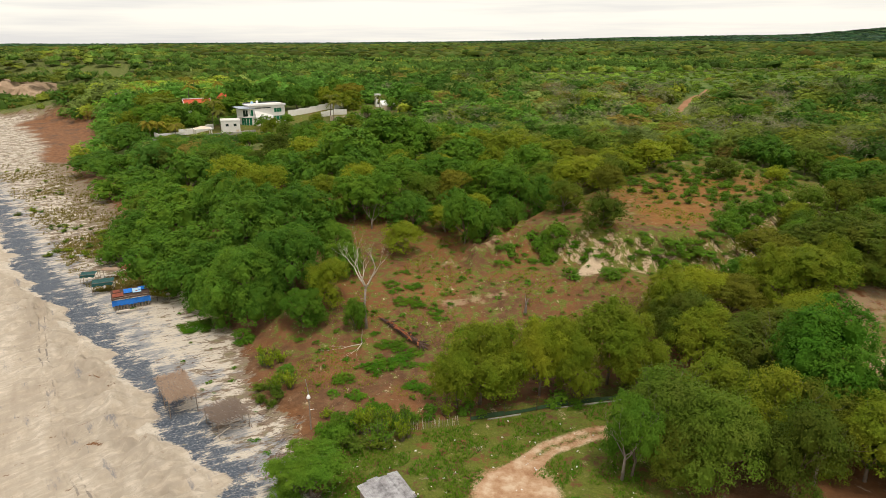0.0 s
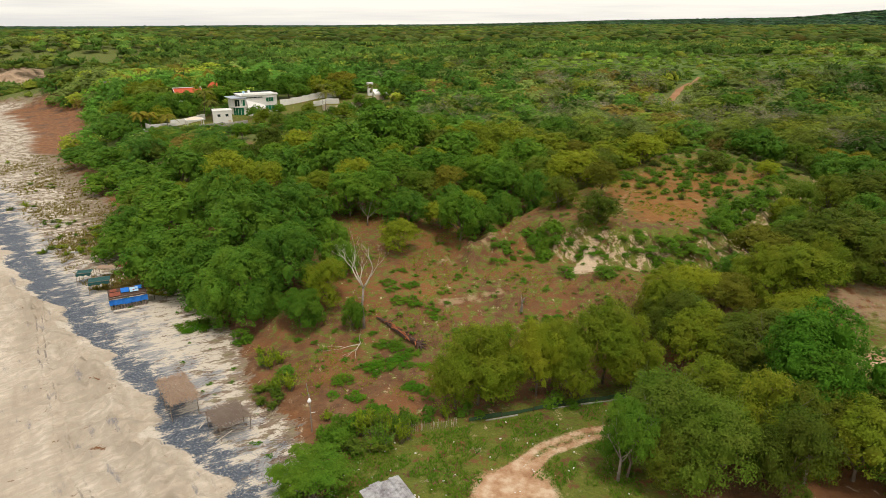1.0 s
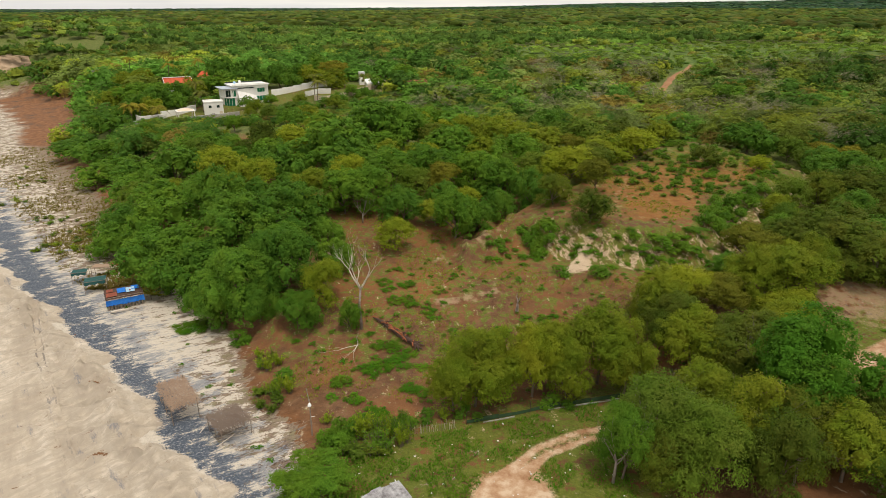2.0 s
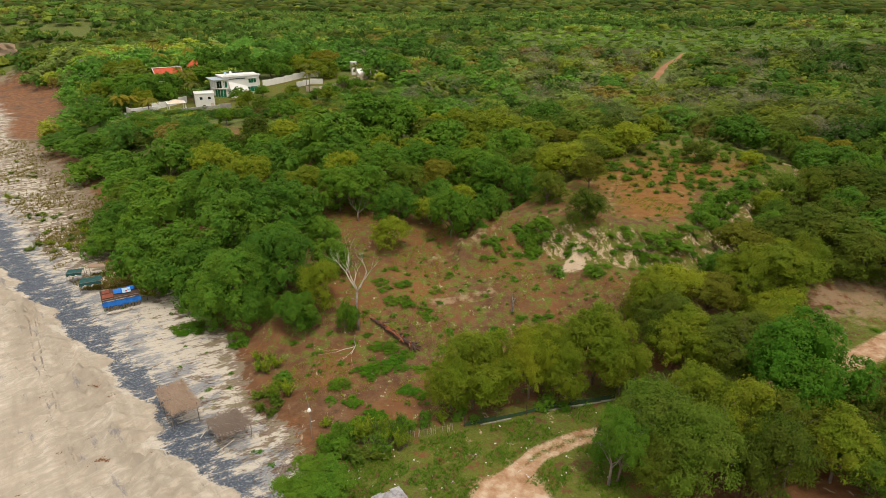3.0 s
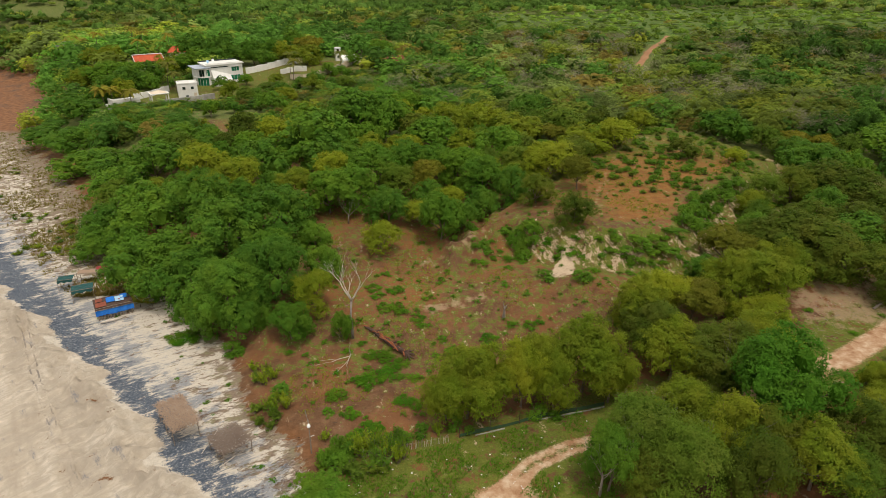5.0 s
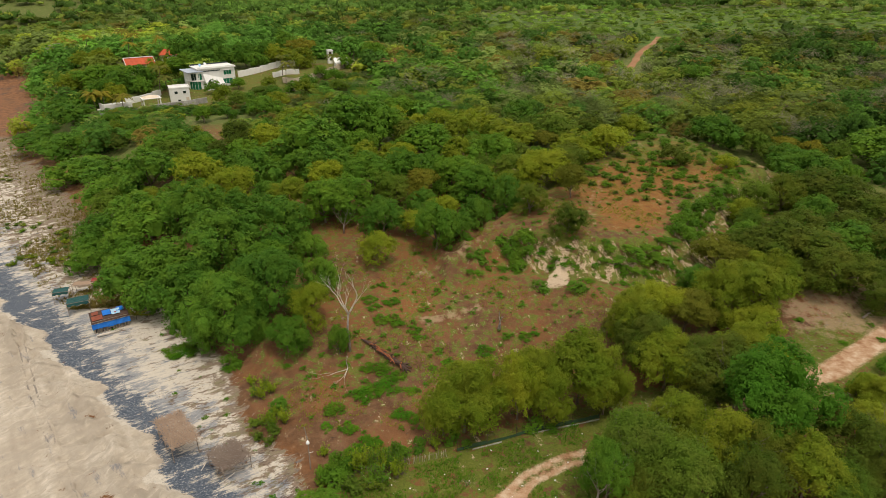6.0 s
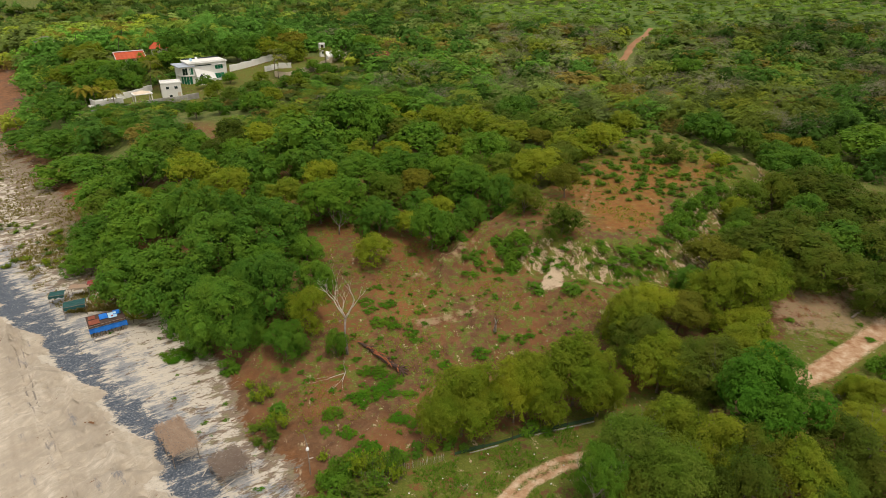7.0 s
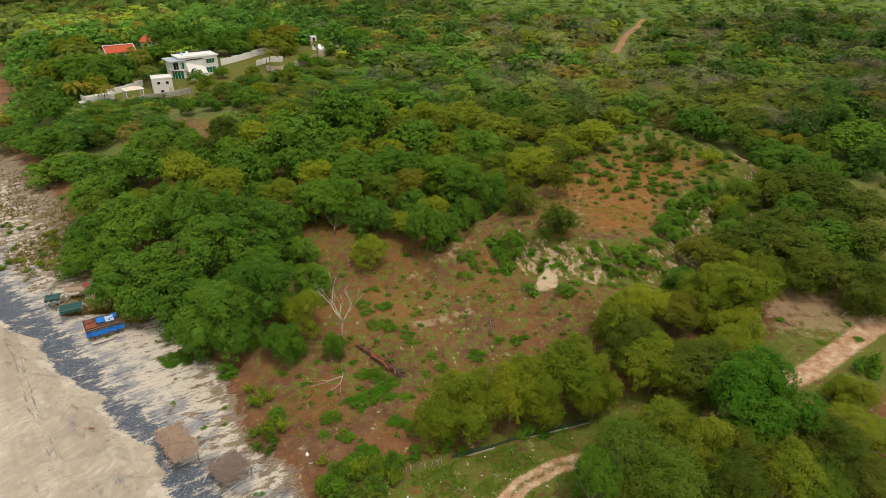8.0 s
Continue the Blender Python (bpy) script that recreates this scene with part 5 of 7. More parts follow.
def palm_fronds(rng, n, ln, droop, width=0.5):
    f = Form()
    for k in range(n):
        a = 2.4 * k + rng.uniform(-0.2, 0.2)
        up = rng.uniform(0.15, 1.1)
        pts = []
        for i in range(7):
            t = i / 6
            pts.append(Vector((math.cos(a) * t * ln * math.cos(up * 0.6), math.sin(a) * t * ln * math.cos(up * 0.6), t * ln * math.sin(up) - droop * ln * t * t)))
        side = Vector((-math.sin(a), math.cos(a), 0))
        for i in range(6):
            for s in (-1, 1):
                for h in (0.15, 0.65):
                    p = pts[i].lerp(pts[i + 1], h)
                    wd = width * ln * 0.45 * math.sin(math.pi * min(0.97, (i + h + 0.7) / 7.2)) * rng.uniform(0.8, 1.1)
                    way = (pts[i + 1] - pts[i]).normalized()
                    tip = p + side * s * wd + way * wd * 0.55 - Vector((0, 0, wd * 0.35))
                    f.add([p - way * 0.05 * ln, p + way * 0.06 * ln, tip], [], [(0, 1, 2)])
        f.tube(pts, [0.018 * ln, 0.016 * ln, 0.014 * ln, 0.011 * ln, 0.008 * ln, 0.006 * ln, 0.003 * ln], 3, False)
    return f


def palm(x, y, h, ln, mat, rng, label, n=15, droop=0.75):
    ob = thing("palm_tree", on_ground(x, y, 0.1), 0, label, "palm tree", "palms")
    f = Form()
    lean = rng.uniform(-0.12, 0.12) * h
    pts = [(lean * t * t, 0.3 * lean * t, t * h) for t in (0, 0.15, 0.4, 0.7, 1.0)]
    r = 0.11 if h > 2 else 0.05
    f.tube(pts, [r * 1.5, r * 1.15, r, r * 0.9, r * 0.85], 7)
    part("trunk", f, BARK, ob, smooth=True)
    fr = part("fronds", palm_fronds(rng, n, ln, droop), mat, ob)
    fr.matrix_basis = pose(*pts[-1])
    return ob


palm(-42.3, 87.9, 0.9, 2.2, GOLD_PALM, rng, "young yellowing palm beside the beach stall", 11, 0.2)

# ---- by the field ----
def street_lamp(x, y):
    ob = thing("street_lamp", on_ground(x, y), 0, "thin pole with a small white lamp head and arm", "street lamp")
    part("pole", Form().tube([(0, 0, -0.4), (0, 0, 2.0), (0, 0, 4.3)], [0.075, 0.06, 0.05], 8), POLE_WOOD, ob)
    part("arm", Form().tube([(0, 0, 3.6), (-0.1, 0.1, 4.5), (-0.25, 0.25, 5.4)], [0.03, 0.028, 0.025], 6), STEEL, ob)
    head = Form()
    head.tube([(0.02, -0.12, 3.95), (0.02, -0.16, 3.82), (0.02, -0.18, 3.66), (0.02, -0.18, 3.6)], [0.06, 0.15, 0.2, 0.18], 10)
    part("lamp_head", head, LAMP_WHITE, ob, "white bell-shaped lamp head")
    part("cross_piece", Form().tube([(-0.05, 0, 2.2), (0.45, 0.02, 2.3)], [0.03, 0.03], 6), LAMP_WHITE, ob)


street_lamp(-13.0, 54.2)


def fence_wall():
    """A low concrete kerb with posts and wires along the near side of the field."""
    xs = [2.6 + 1.7 * k for k in range(11)]
    run = [(x, float(np.interp(x, [2.6, 7.3, 11.9, 19.6], [55.1, 56.3, 57.7, 59.2]))) for x in xs]
    ob = thing("wire_fence", on_ground(*run[0]), 0, "wire fence on a low grey concrete kerb beside the grass", "fence")
    base = Vector(on_ground(*run[0]))
    at = [Vector(on_ground(*p)) - base for p in run]
    for k, (a, b) in enumerate(zip(at[:-1], at[1:])):
        d = b - a
        if k in (0, 3, 4):
            continue
        m = Matrix.Translation(a) @ Matrix.Rotation(math.atan2(d.y, d.x), 4, "Z")
        part("kerb", Form().box((0.01, -0.06, -0.3), (d.xy.length - 0.01, 0.06, 0.12 + rng.uniform(-0.06, 0.05) + d.z * 0.5), m, 0.03), CONCRETE, ob)
    for a in at[::2]:
        part("post", Form().tube([a + Vector((0, 0.14, -0.3)), a + Vector((0, 0.14, 1.3)), a + Vector((0.02, 0.14, 1.5))], [0.035, 0.03, 0.03], 6), CHAR_WOOD, ob)
    for k, (a, b) in enumerate(zip(at[:-1], at[1:])):
        c, d = a + Vector((0, 0.2, 0.1)), b + Vector((0, 0.2, 0.1))
        up = Vector((0, 0.06, rng.uniform(0.3, 0.5)))
        part("netting", Form().sheet([c, d, d + up, c + up], 6, 2, 0.012, 0.015, rng), FENCE_NET, ob, "sagging dark green netting")
    for z in (0.5, 0.8, 1.1, 1.4):
        part("wire", Form().tube([a + Vector((0, 0.16, z + 0.03 * math.sin(i))) for i, a in enumerate(at)], [0.007] * len(at), 3), CHAR_WOOD, ob)


fence_wall()


def picket_fence():
    ob = thing("stick_fence", on_ground(-6, 53.3), 0, "old fence of thin grey sticks half hidden in weeds", "fence")
    base = Vector(ob.location)
    for k in range(46):
        x = -7.6 + k * 0.2
        p = Vector(on_ground(x, 53.2 + 0.2 * (x + 6) + rng.uniform(-0.05, 0.05))) - base
        f = Form()
        stick(f, p - Vector((0, 0, 0.2)), p + Vector((rng.uniform(-0.12, 0.12), rng.uniform(-0.05, 0.05), rng.uniform(0.7, 1.3))), 0.02, rng, 4)
        part("picket", f, PALE_BARK if rng.uniform() < 0.4 else POLE_WOOD, ob)
    f = Form()
    stick(f, Vector(on_ground(-7.6, 52.88)) - base + Vector((0, 0, 0.7)), Vector(on_ground(1.4, 54.68)) - base + Vector((0, 0, 0.75)), 0.015, rng, 4)
    part("rail", f, POLE_WOOD, ob)


picket_fence()


def tin_shed():
    ob = thing("tin_shed", on_ground(-4.5, 41.6), 30, "small shed with a weathered grey and white tin roof", "shed")
    for sx in (-1, 1):
        for sy in (-1, 1):
            part("post", Form().tube([(sx * 1.5, sy * 1.6, -0.3), (sx * 1.5, sy * 1.6, 2.5)], [0.06, 0.06], 6), POLE_WOOD, ob)
    for lo, hi in (((-1.5, -1.62, 0), (1.5, -1.54, 2.3)), ((-1.5, 1.54, 0), (1.5, 1.62, 2.3)), ((-1.55, -1.55, 0), (-1.47, 1.55, 2.4)), ((1.47, -1.55, 0), (1.55, 1.55, 2.4))):
        part("wall_panel", Form().box(lo, hi, cut=0.01), POLE_WOOD, ob)
    for k in range(4):
        f = Form()
        lo, hi = -1.75 + 0.87 * k, -1.75 + 0.87 * (k + 1) + 0.06
        n = 12
        vs, qs = [], []
        for j, y in enumerate((-1.8, -0.6, 0.6, 1.8)):
            for i in range(n + 1):
                x = lo + (hi - lo) * i / n
                z = 2.62 + 0.16 * (1 - abs(x) / 1.9) + 0.025 * math.cos(i * math.pi) + 0.006 * k + rng.uniform(-0.008, 0.008) + 0.03 * math.sin(j * 2 + k)
                vs.append((x, y + rng.uniform(-0.02, 0.02) + (0.12 * math.sin(k * 2.3) if j in (0, 3) else 0), z))
        t = len(vs)
        vs += [(a, b, c - 0.012) for a, b, c in vs]
        for j in range(3):
            for i in range(n):
                o = j * (n + 1) + i
                qs += [(o, o + 1, o + n + 2, o + n + 1), (t + o, t + o + n + 1, t + o + n + 2, t + o + 1)]
        f.add(vs, qs)
        part("roof_sheet", f, TIN, ob)


tin_shed()


def bleached_tree():
    """The tall dead tree with a pale forked crown."""
    r = np.random.default_rng(4)
    ob = thing("dead_tree", on_ground(-9.8, 73.8, 0.05), 0, "tall dead tree with bare bleached white branches", "dead tree")
    f = Form()
    f.tube([(0, 0, -0.2), (0.02, 0.1, 1.4), (-0.12, 0.3, 3.2), (0.1, 0.6, 5.4)], [0.24, 0.17, 0.15, 0.14], 8)
    part("trunk", f, GREY_TWIG, ob, "grey lower trunk", True)
    for k, (way, ln) in enumerate((((-0.75, 0.1, 0.8), 2.9), ((0.7, 0.2, 0.85), 3.0), ((-0.2, -0.2, 1.0), 2.7))):
        f = Form()
        branches(f, r, (0.1, 0.6, 5.3), way, ln, 0.13, 4, 0.7, 0.1, 6)
        part("limb", f, PALE_BARK, ob, "bleached forking limb", True)


bleached_tree()


def fallen_limb():
    r = np.random.default_rng(8)
    ob = thing("fallen_branch", on_ground(-9.9, 71.5), 0, "pale fallen branch with forked twigs lying on the soil", "branch")
    for way, ln, start in (((-0.75, -0.6, 0.02), 3.2, (0, -1.4, 0.35)), ((0.1, -1.0, 0.0), 3.0, (0, -1.2, 0.4)), ((0.05, 1.0, 0.1), 2.0, (0, -1.3, 0.35))):
        f = Form()
        branches(f, r, start, way, ln * 0.8, 0.06, 3, 0.4, 0.0, 5)
        f.v = [(x, y, max(z, 0.05) if z < 0.5 else 0.5 + (z - 0.5) * 0.3) for x, y, z in f.v]
        part("branch", f, GREY_TWIG if way[1] > 0 else PALE_BARK, ob, "", True)


fallen_limb()


def fallen_trunk():
    r = np.random.default_rng(9)
    ob = thing("dead_log", on_ground(-5.2, 72.6), 0, "rotting split red-brown trunk fallen across the field", "log")
    b = Vector(ob.location)
    line = [(-9.4, 73.0), (-8.3, 75.4), (-7.2, 74.6), (-5.8, 73.2), (-4.3, 71.8), (-3.0, 70.8)]
    at = [Vector(on_ground(x, y)) - b + Vector((0, 0, 0.3)) for x, y in line]
    part("trunk", Form().tube(at[1:], [0.1, 0.22, 0.28, 0.34, 0.32], 7), CHAR_WOOD, ob, "dark rotten trunk")
    for k in range(26):
        i = int(r.integers(1, 5))
        p = at[i].lerp(at[min(i + 1, 5)], r.uniform()) + Vector((r.uniform(-0.3, 0.3), r.uniform(-0.3, 0.3), 0.1))
        q = p + (at[min(i + 1, 5)] - at[i]).normalized() * r.uniform(-1.6, 1.6) + Vector((r.uniform(-0.5, 0.5), r.uniform(-0.7, 0.3), r.uniform(-0.1, 0.45)))
        f = Form()
        f.tube([p, p.lerp(q, 0.6) + Vector((0, 0, 0.12)), q], [0.13, 0.1, 0.03], 4)
        part("splinter", f, RED_WOOD if k % 3 else CHAR_WOOD, ob, "split red-brown heartwood")
    f = Form()
    for k in range(9):
        a = k * 0.7
        f.tube([at[5], at[5] + Vector((0.4 * math.cos(a) + 0.35, 0.4 * math.sin(a) - 0.3, 0.25 * math.sin(a * 2))), at[5] + Vector((0.8 * math.cos(a) + 0.5, 0.8 * math.sin(a) - 0.4, -0.1 + 0.4 * math.sin(a)))], [0.2, 0.13, 0.04], 5)
    part("root_plate", f, CHAR_WOOD, ob, "dark torn root end")


fallen_trunk()


def snag():
    r = np.random.default_rng(3)
    ob = thing("tree_stump", on_ground(10.4, 75.6, 0.05), 0, "small broken dead stump with short branches", "stump")
    f = Form()
    branches(f, r, (0, 0, -0.1), (0.2, 0.1, 1), 1.5, 0.26, 2, 0.7, 0.0, 6)
    part("stump", f, GREY_TWIG, ob, "", True)


snag()


def crate():
    ob = thing("crate", on_ground(-36.4, 89.6), 35, "small pale wooden box on legs under the trees", "box")
    part("body", Form().box((-0.5, -0.35, 0.5), (0.5, 0.35, 1.0), cut=0.02), GREEN_TARP, ob)
    part("lid", Form().box((-0.62, -0.45, 1.004), (0.62, 0.45, 1.07), cut=0.02), CREAM_WALL, ob, "cream coloured lid")
    for sx in (-1, 1):
        for sy in (-1, 1):
            part("leg", Form().box((sx * 0.44 - 0.04, sy * 0.3 - 0.04, -0.1), (sx * 0.44 + 0.04, sy * 0.3 + 0.04, 0.497), cut=0.0), POLE_WOOD, ob)


crate()


def earth_bank(line, base, rise, back, label):
    """A bare earth bluff: an uneven face, and a shoulder that runs back into the land."""
    r = np.random.default_rng(len(label))
    f = Form()
    prof = ((0, -2), (0.6, 0.25), (1.5, 0.55), (2.2, 0.8), (4.5, 0.98), (9, 1.04), (back * 0.5, 1.02), (back, 0.7))
    pts, n = [], 44
    (ax, ay), (bx, by) = line
    for i in range(n + 1):
        t = i / n
        end = math.sin(math.pi * min(1, max(0, t))) ** 0.4
        for d, hgt in prof:
            z = base + (rise * end * hgt * (1 + 0.12 * math.sin(i * 0.9)) if hgt > 0 else -2)
            pts.append((ax + (bx - ax) * t + r.uniform(-0.5, 0.5), ay + (by - ay) * t + d * (1.6 if d < 5 else 1) + 3.0 * math.sin(t * 9) + r.uniform(-0.6, 0.6), z + r.uniform(-0.3, 0.3)))
    m = len(prof)
    f.add(pts, [(i * m + k, (i + 1) * m + k, (i + 1) * m + k + 1, i * m + k + 1) for i in range(n) for k in range(m - 1)])
    return tagged(new("earth_bank", f.mesh("earth_bank", EARTH)), label, "earth bank", kind="structure")


earth_bank(((-335, 418), (-262, 425)), 0.0, 11.5, 60, "bare tan earth bluff above the far cove")
earth_bank(((-316, 492), (-268, 494)), 7.0, 6.5, 40, "bare tan earth bank among the far trees")
earth_bank(((-262, 500), (-232, 498)), 8.0, 4.5, 40, "low bare tan earth bank in the far woods")

# ---- the white house above the shore, its yard and neighbours ----
def window(ob, lo, hi, mat, bars=1, label=""):
    """A framed window proud of a wall that faces -y: lo and hi as (x, z), y of the wall as lo[2]."""
    (x0, z0, y), (x1, z1) = lo, hi
    w = part("window", Form().box((x0, y - 0.02, z0), (x1, y + 0.12, z1), cut=0.0), mat, ob, label)
    f = Form()
    for a, b, c, d in ((x0 - 0.08, x0, z0 - 0.08, z1 + 0.08), (x1, x1 + 0.08, z0 - 0.08, z1 + 0.08), (x0, x1, z1, z1 + 0.08), (x0, x1, z0 - 0.08, z0)):
        f.box((a, y - 0.06, c), (b, y + 0.1, d), cut=0.0)
    for k in range(bars):
        xm = x0 + (x1 - x0) * (k + 1) / (bars + 1)
        f.box((xm - 0.03, y - 0.05, z0 + 0.002), (xm + 0.03, y + 0.02, z1 - 0.002), cut=0.0)
    part("window_frame", f, WHITE_WALL, w)
    return w


def white_house():
    ob = thing("house", (-70.2, 227.0, 7.8), 31, "modern white two-storey house with green glazing and flat roofs", "house")
    # long two-storey wing
    part("wall", Form().box((3.0, 0, -1.5), (15.5, 8, 7.0), cut=0.04), WHITE_WALL, ob)
    part("roof", Form().box((2.6, -0.5, 7.004), (15.9, 8.4, 7.3), cut=0.04), WHITE_WALL, ob)
    part("parapet", Form().box((2.9, -0.2, 7.304), (15.6, 0.05, 7.6), cut=0.03), WHITE_WALL, ob)
    part("parapet", Form().box((2.9, 7.9, 7.304), (15.6, 8.2, 7.75), cut=0.03), DARK_GLASS, ob, "dark roof edge")
    window(ob, (3.6, 6.1, 0.0), (10.4, 6.45), DARK_GLASS, 3, "narrow dark clerestory strip")
    window(ob, (11.6, 4.6, 0.0), (14.2, 6.0), GREEN_GLASS, 2, "green glazed window")
    window(ob, (11.0, 1.6, 0.0), (14.4, 3.3), GREEN_GLASS, 2, "green glazed window")
    part("window_hood", Form().box((11.3, -0.55, 6.15), (14.6, -0.003, 6.3), cut=0.02), WHITE_WALL, ob)
    # rounded glazed bay
    f = Form()
    n = 12
    for z0, z1, r in ((-1.5, 3.2, 3.0), (3.45, 6.2, 2.8)):
        vs, qs = [], []
        for i in range(n + 1):
            a = math.pi * (0.98 + 0.62 * i / n)
            vs += [(3.2 + r * math.cos(a), 3.0 + r * math.sin(a) * 1.1, z0), (3.2 + r * math.cos(a), 3.0 + r * math.sin(a) * 1.1, z1)]
            if i:
                qs.append((2 * i - 2, 2 * i, 2 * i + 1, 2 * i - 1))
        f.add(vs, qs)
    f.box((0.3, 3.0, -1.5), (3.1, 8.0, 6.2), cut=0.03)
    part("bay_wall", f, WHITE_WALL, ob, "rounded white bay")
    f = Form()
    vs, qs = [], []
    for i in range(9):
        a = math.pi * (1.12 + 0.4 * i / 8)
        vs += [(3.2 + 3.06 * math.cos(a), 3.0 + 3.06 * math.sin(a) * 1.1, 0.0), (3.2 + 3.06 * math.cos(a), 3.0 + 3.06 * math.sin(a) * 1.1, 3.1)]
        if i:
            qs.append((2 * i - 2, 2 * i, 2 * i + 1, 2 * i - 1))
    glazing = part("glazing", f.add(vs, qs), GREEN_GLASS, ob, "curved green glazing")
    for i in range(0, 9, 2):
        a = math.pi * (1.12 + 0.4 * i / 8)
        c = Vector((3.2 + 3.09 * math.cos(a), 3.0 + 3.09 * math.sin(a) * 1.1, 0))
        part("mullion", Form().tube([c + Vector((0, 0, 0.1)), c + Vector((0, 0, 2.9))], [0.05, 0.05], 4), WHITE_WALL, glazing)
    part("balcony_slab", Form().tube([(2.9, 2.6, 3.2), (2.9, 2.6, 3.42)], [3.35, 3.35], 22), WHITE_WALL, ob)
    part("bay_roof", Form().box((-0.9, -0.9, 6.25), (4.6, 8.2, 6.5), cut=0.05), ROOF_GREY, ob, "overhanging flat blue-grey roof slab")
    window(ob, (0.6, 3.6, 0.15), (2.4, 5.8), DARK_GLASS, 1, "dark balcony window")
    window(ob, (2.9, 3.6, -0.05), (4.0, 5.7), GREEN_GLASS, 0, "green balcony window")
    # sloping white stair wall and low wing in front
    f = Form()
    f.add([(4.5, -3.2, -1.5), (11.0, -3.2, -1.5), (11.0, -0.004, -1.5), (4.5, -0.004, -1.5), (4.5, -3.2, 2.2), (11.0, -3.2, 1.2), (11.0, -0.004, 3.6), (4.5, -0.004, 5.6)],
          [(0, 1, 5, 4), (1, 2, 6, 5), (2, 3, 7, 6), (3, 0, 4, 7), (4, 5, 6, 7), (3, 2, 1, 0)])
    part("sloping_wing", f, WHITE_WALL, ob, "white wing with a sloping roof")
    f = Form().add([(5.4, -2.3, 2.92), (6.5, -2.3, 2.76), (6.5, -1.2, 3.72), (5.4, -1.2, 3.9)], [(0, 1, 2, 3)])
    part("skylight", f, DARK_GLASS, ob, "dark skylight")
    for x, y in ((4.6, 3.0), (7.0, 5.0)):
        f = Form()
        f.tube([(x, y, 7.3), (x, y, 7.9)], [0.04, 0.04], 5)
        f.tube([(x, y - 0.1, 7.9), (x, y - 0.2, 8.0), (x, y - 0.35, 8.05)], [0.05, 0.35, 0.5], 10)
        part("roof_dish", f, SKY_BOARD if x < 5 else LAMP_WHITE, ob, "small round roof dish")


white_house()


def annex():
    ob = thing("annex", (-72.3, 211.2, 6.8), 20, "small white two-storey annex with square windows", "outbuilding")
    part("wall", Form().box((0, 0, -1.5), (5.9, 5.2, 4.9), cut=0.04), WHITE_WALL, ob)
    for lo, hi in (((-0.12, -0.12, 4.904), (6.02, 0.2, 5.25)), ((-0.12, 5.0, 4.904), (6.02, 5.32, 5.25)), ((-0.12, 0.204, 4.904), (0.2, 4.996, 5.25)), ((5.7, 0.204, 4.904), (6.02, 4.996, 5.25))):
        part("parapet", Form().box(lo, hi, cut=0.03), WHITE_WALL, ob)
    for x, z in ((1.4, 3.2), (3.9, 3.2), (2.1, 0.6)):
        window(ob, (x, z, 0.0), (x + 0.9, z + 0.8), DARK_GLASS, 0)
    part("door", Form().box((4.6, -0.05, 0.0), (5.5, 0.1, 2.05), cut=0.02), CREAM_WALL, ob, "pale door")


annex()


def pavilion():
    ob = thing("pavilion", (-76.8, 206.6, 7.0), 30, "open garden pavilion with a pale flat roof on posts", "pavilion")
    part("roof", Form().box((-2.8, -2.2, 2.9), (2.8, 2.2, 3.15), cut=0.05), WHITE_WALL, ob)
    part("roof_cap", Form().add([(-2.4, -1.8, 3.154), (2.4, -1.8, 3.154), (2.4, 1.8, 3.154), (-2.4, 1.8, 3.154), (0, 0, 3.9)], [], [(0, 1, 4), (1, 2, 4), (2, 3, 4), (3, 0, 4)]), CREAM_WALL, ob)
    for sx in (-1, 1):
        for sy in (-1, 1):
            part("post", Form().box((sx * 2.4 - 0.15, sy * 1.8 - 0.15, -0.6), (sx * 2.4 + 0.15, sy * 1.8 + 0.15, 2.897), cut=0.02), WHITE_WALL, ob)
    part("floor_slab", Form().box((-3.4, -2.8, -0.9), (5.0, 2.6, 0.25), cut=0.03), PAVING, ob, "terracotta paved floor")


pavilion()


def terrace():
    ob = thing("terrace", (-86.6, 204.5, 7.2), 38, "white terrace block with a low parapet and steps", "terrace")
    part("base", Form().box((-4.0, -2.4, -2.5), (4.0, 2.6, 1.4), cut=0.05), WHITE_WALL, ob)
    part("parapet", Form().box((-4.0, -2.4, 1.404), (4.0, -2.1, 2.0), cut=0.03), WHITE_WALL, ob)
    part("parapet", Form().box((-4.0, -2.096, 1.404), (-3.7, 2.6, 2.0), cut=0.03), WHITE_WALL, ob)
    part("step", Form().box((-5.2, -1.2, -2.5), (-4.004, 1.4, 0.4), cut=0.04), WHITE_WALL, ob)


terrace()


def long_wall(name, line, h, thick, mat, label, panel=4.0, posts=True, drop=1.2):
    ob = thing(name, on_ground(*line[0]), 0, label, "wall", kind="")
    base = Vector(ob.location)
    for (ax, ay), (bx, by) in zip(line[:-1], line[1:]):
        ln = math.hypot(bx - ax, by - ay)
        n = max(1, round(ln / panel))
        for k in range(n):
            a = Vector((ax + (bx - ax) * k / n, ay + (by - ay) * k / n))
            b = Vector((ax + (bx - ax) * (k + 1) / n, ay + (by - ay) * (k + 1) / n))
            z = float(height((a.x + b.x) / 2, (a.y + b.y) / 2))
            m = Matrix.Translation(Vector((a.x, a.y, z)) - base) @ Matrix.Rotation(math.atan2(b.y - a.y, b.x - a.x), 4, "Z")
            part("panel", Form().box((0.005, -thick / 2, -drop), ((b - a).length - 0.005, thick / 2, h), m, 0.03), mat, ob)
            if posts:
                part("pier", Form().box((-0.15, -thick / 2 - 0.08, -drop), (0.15, -thick / 2 - 0.004, h + 0.1), m, 0.02), mat, ob)
    return ob


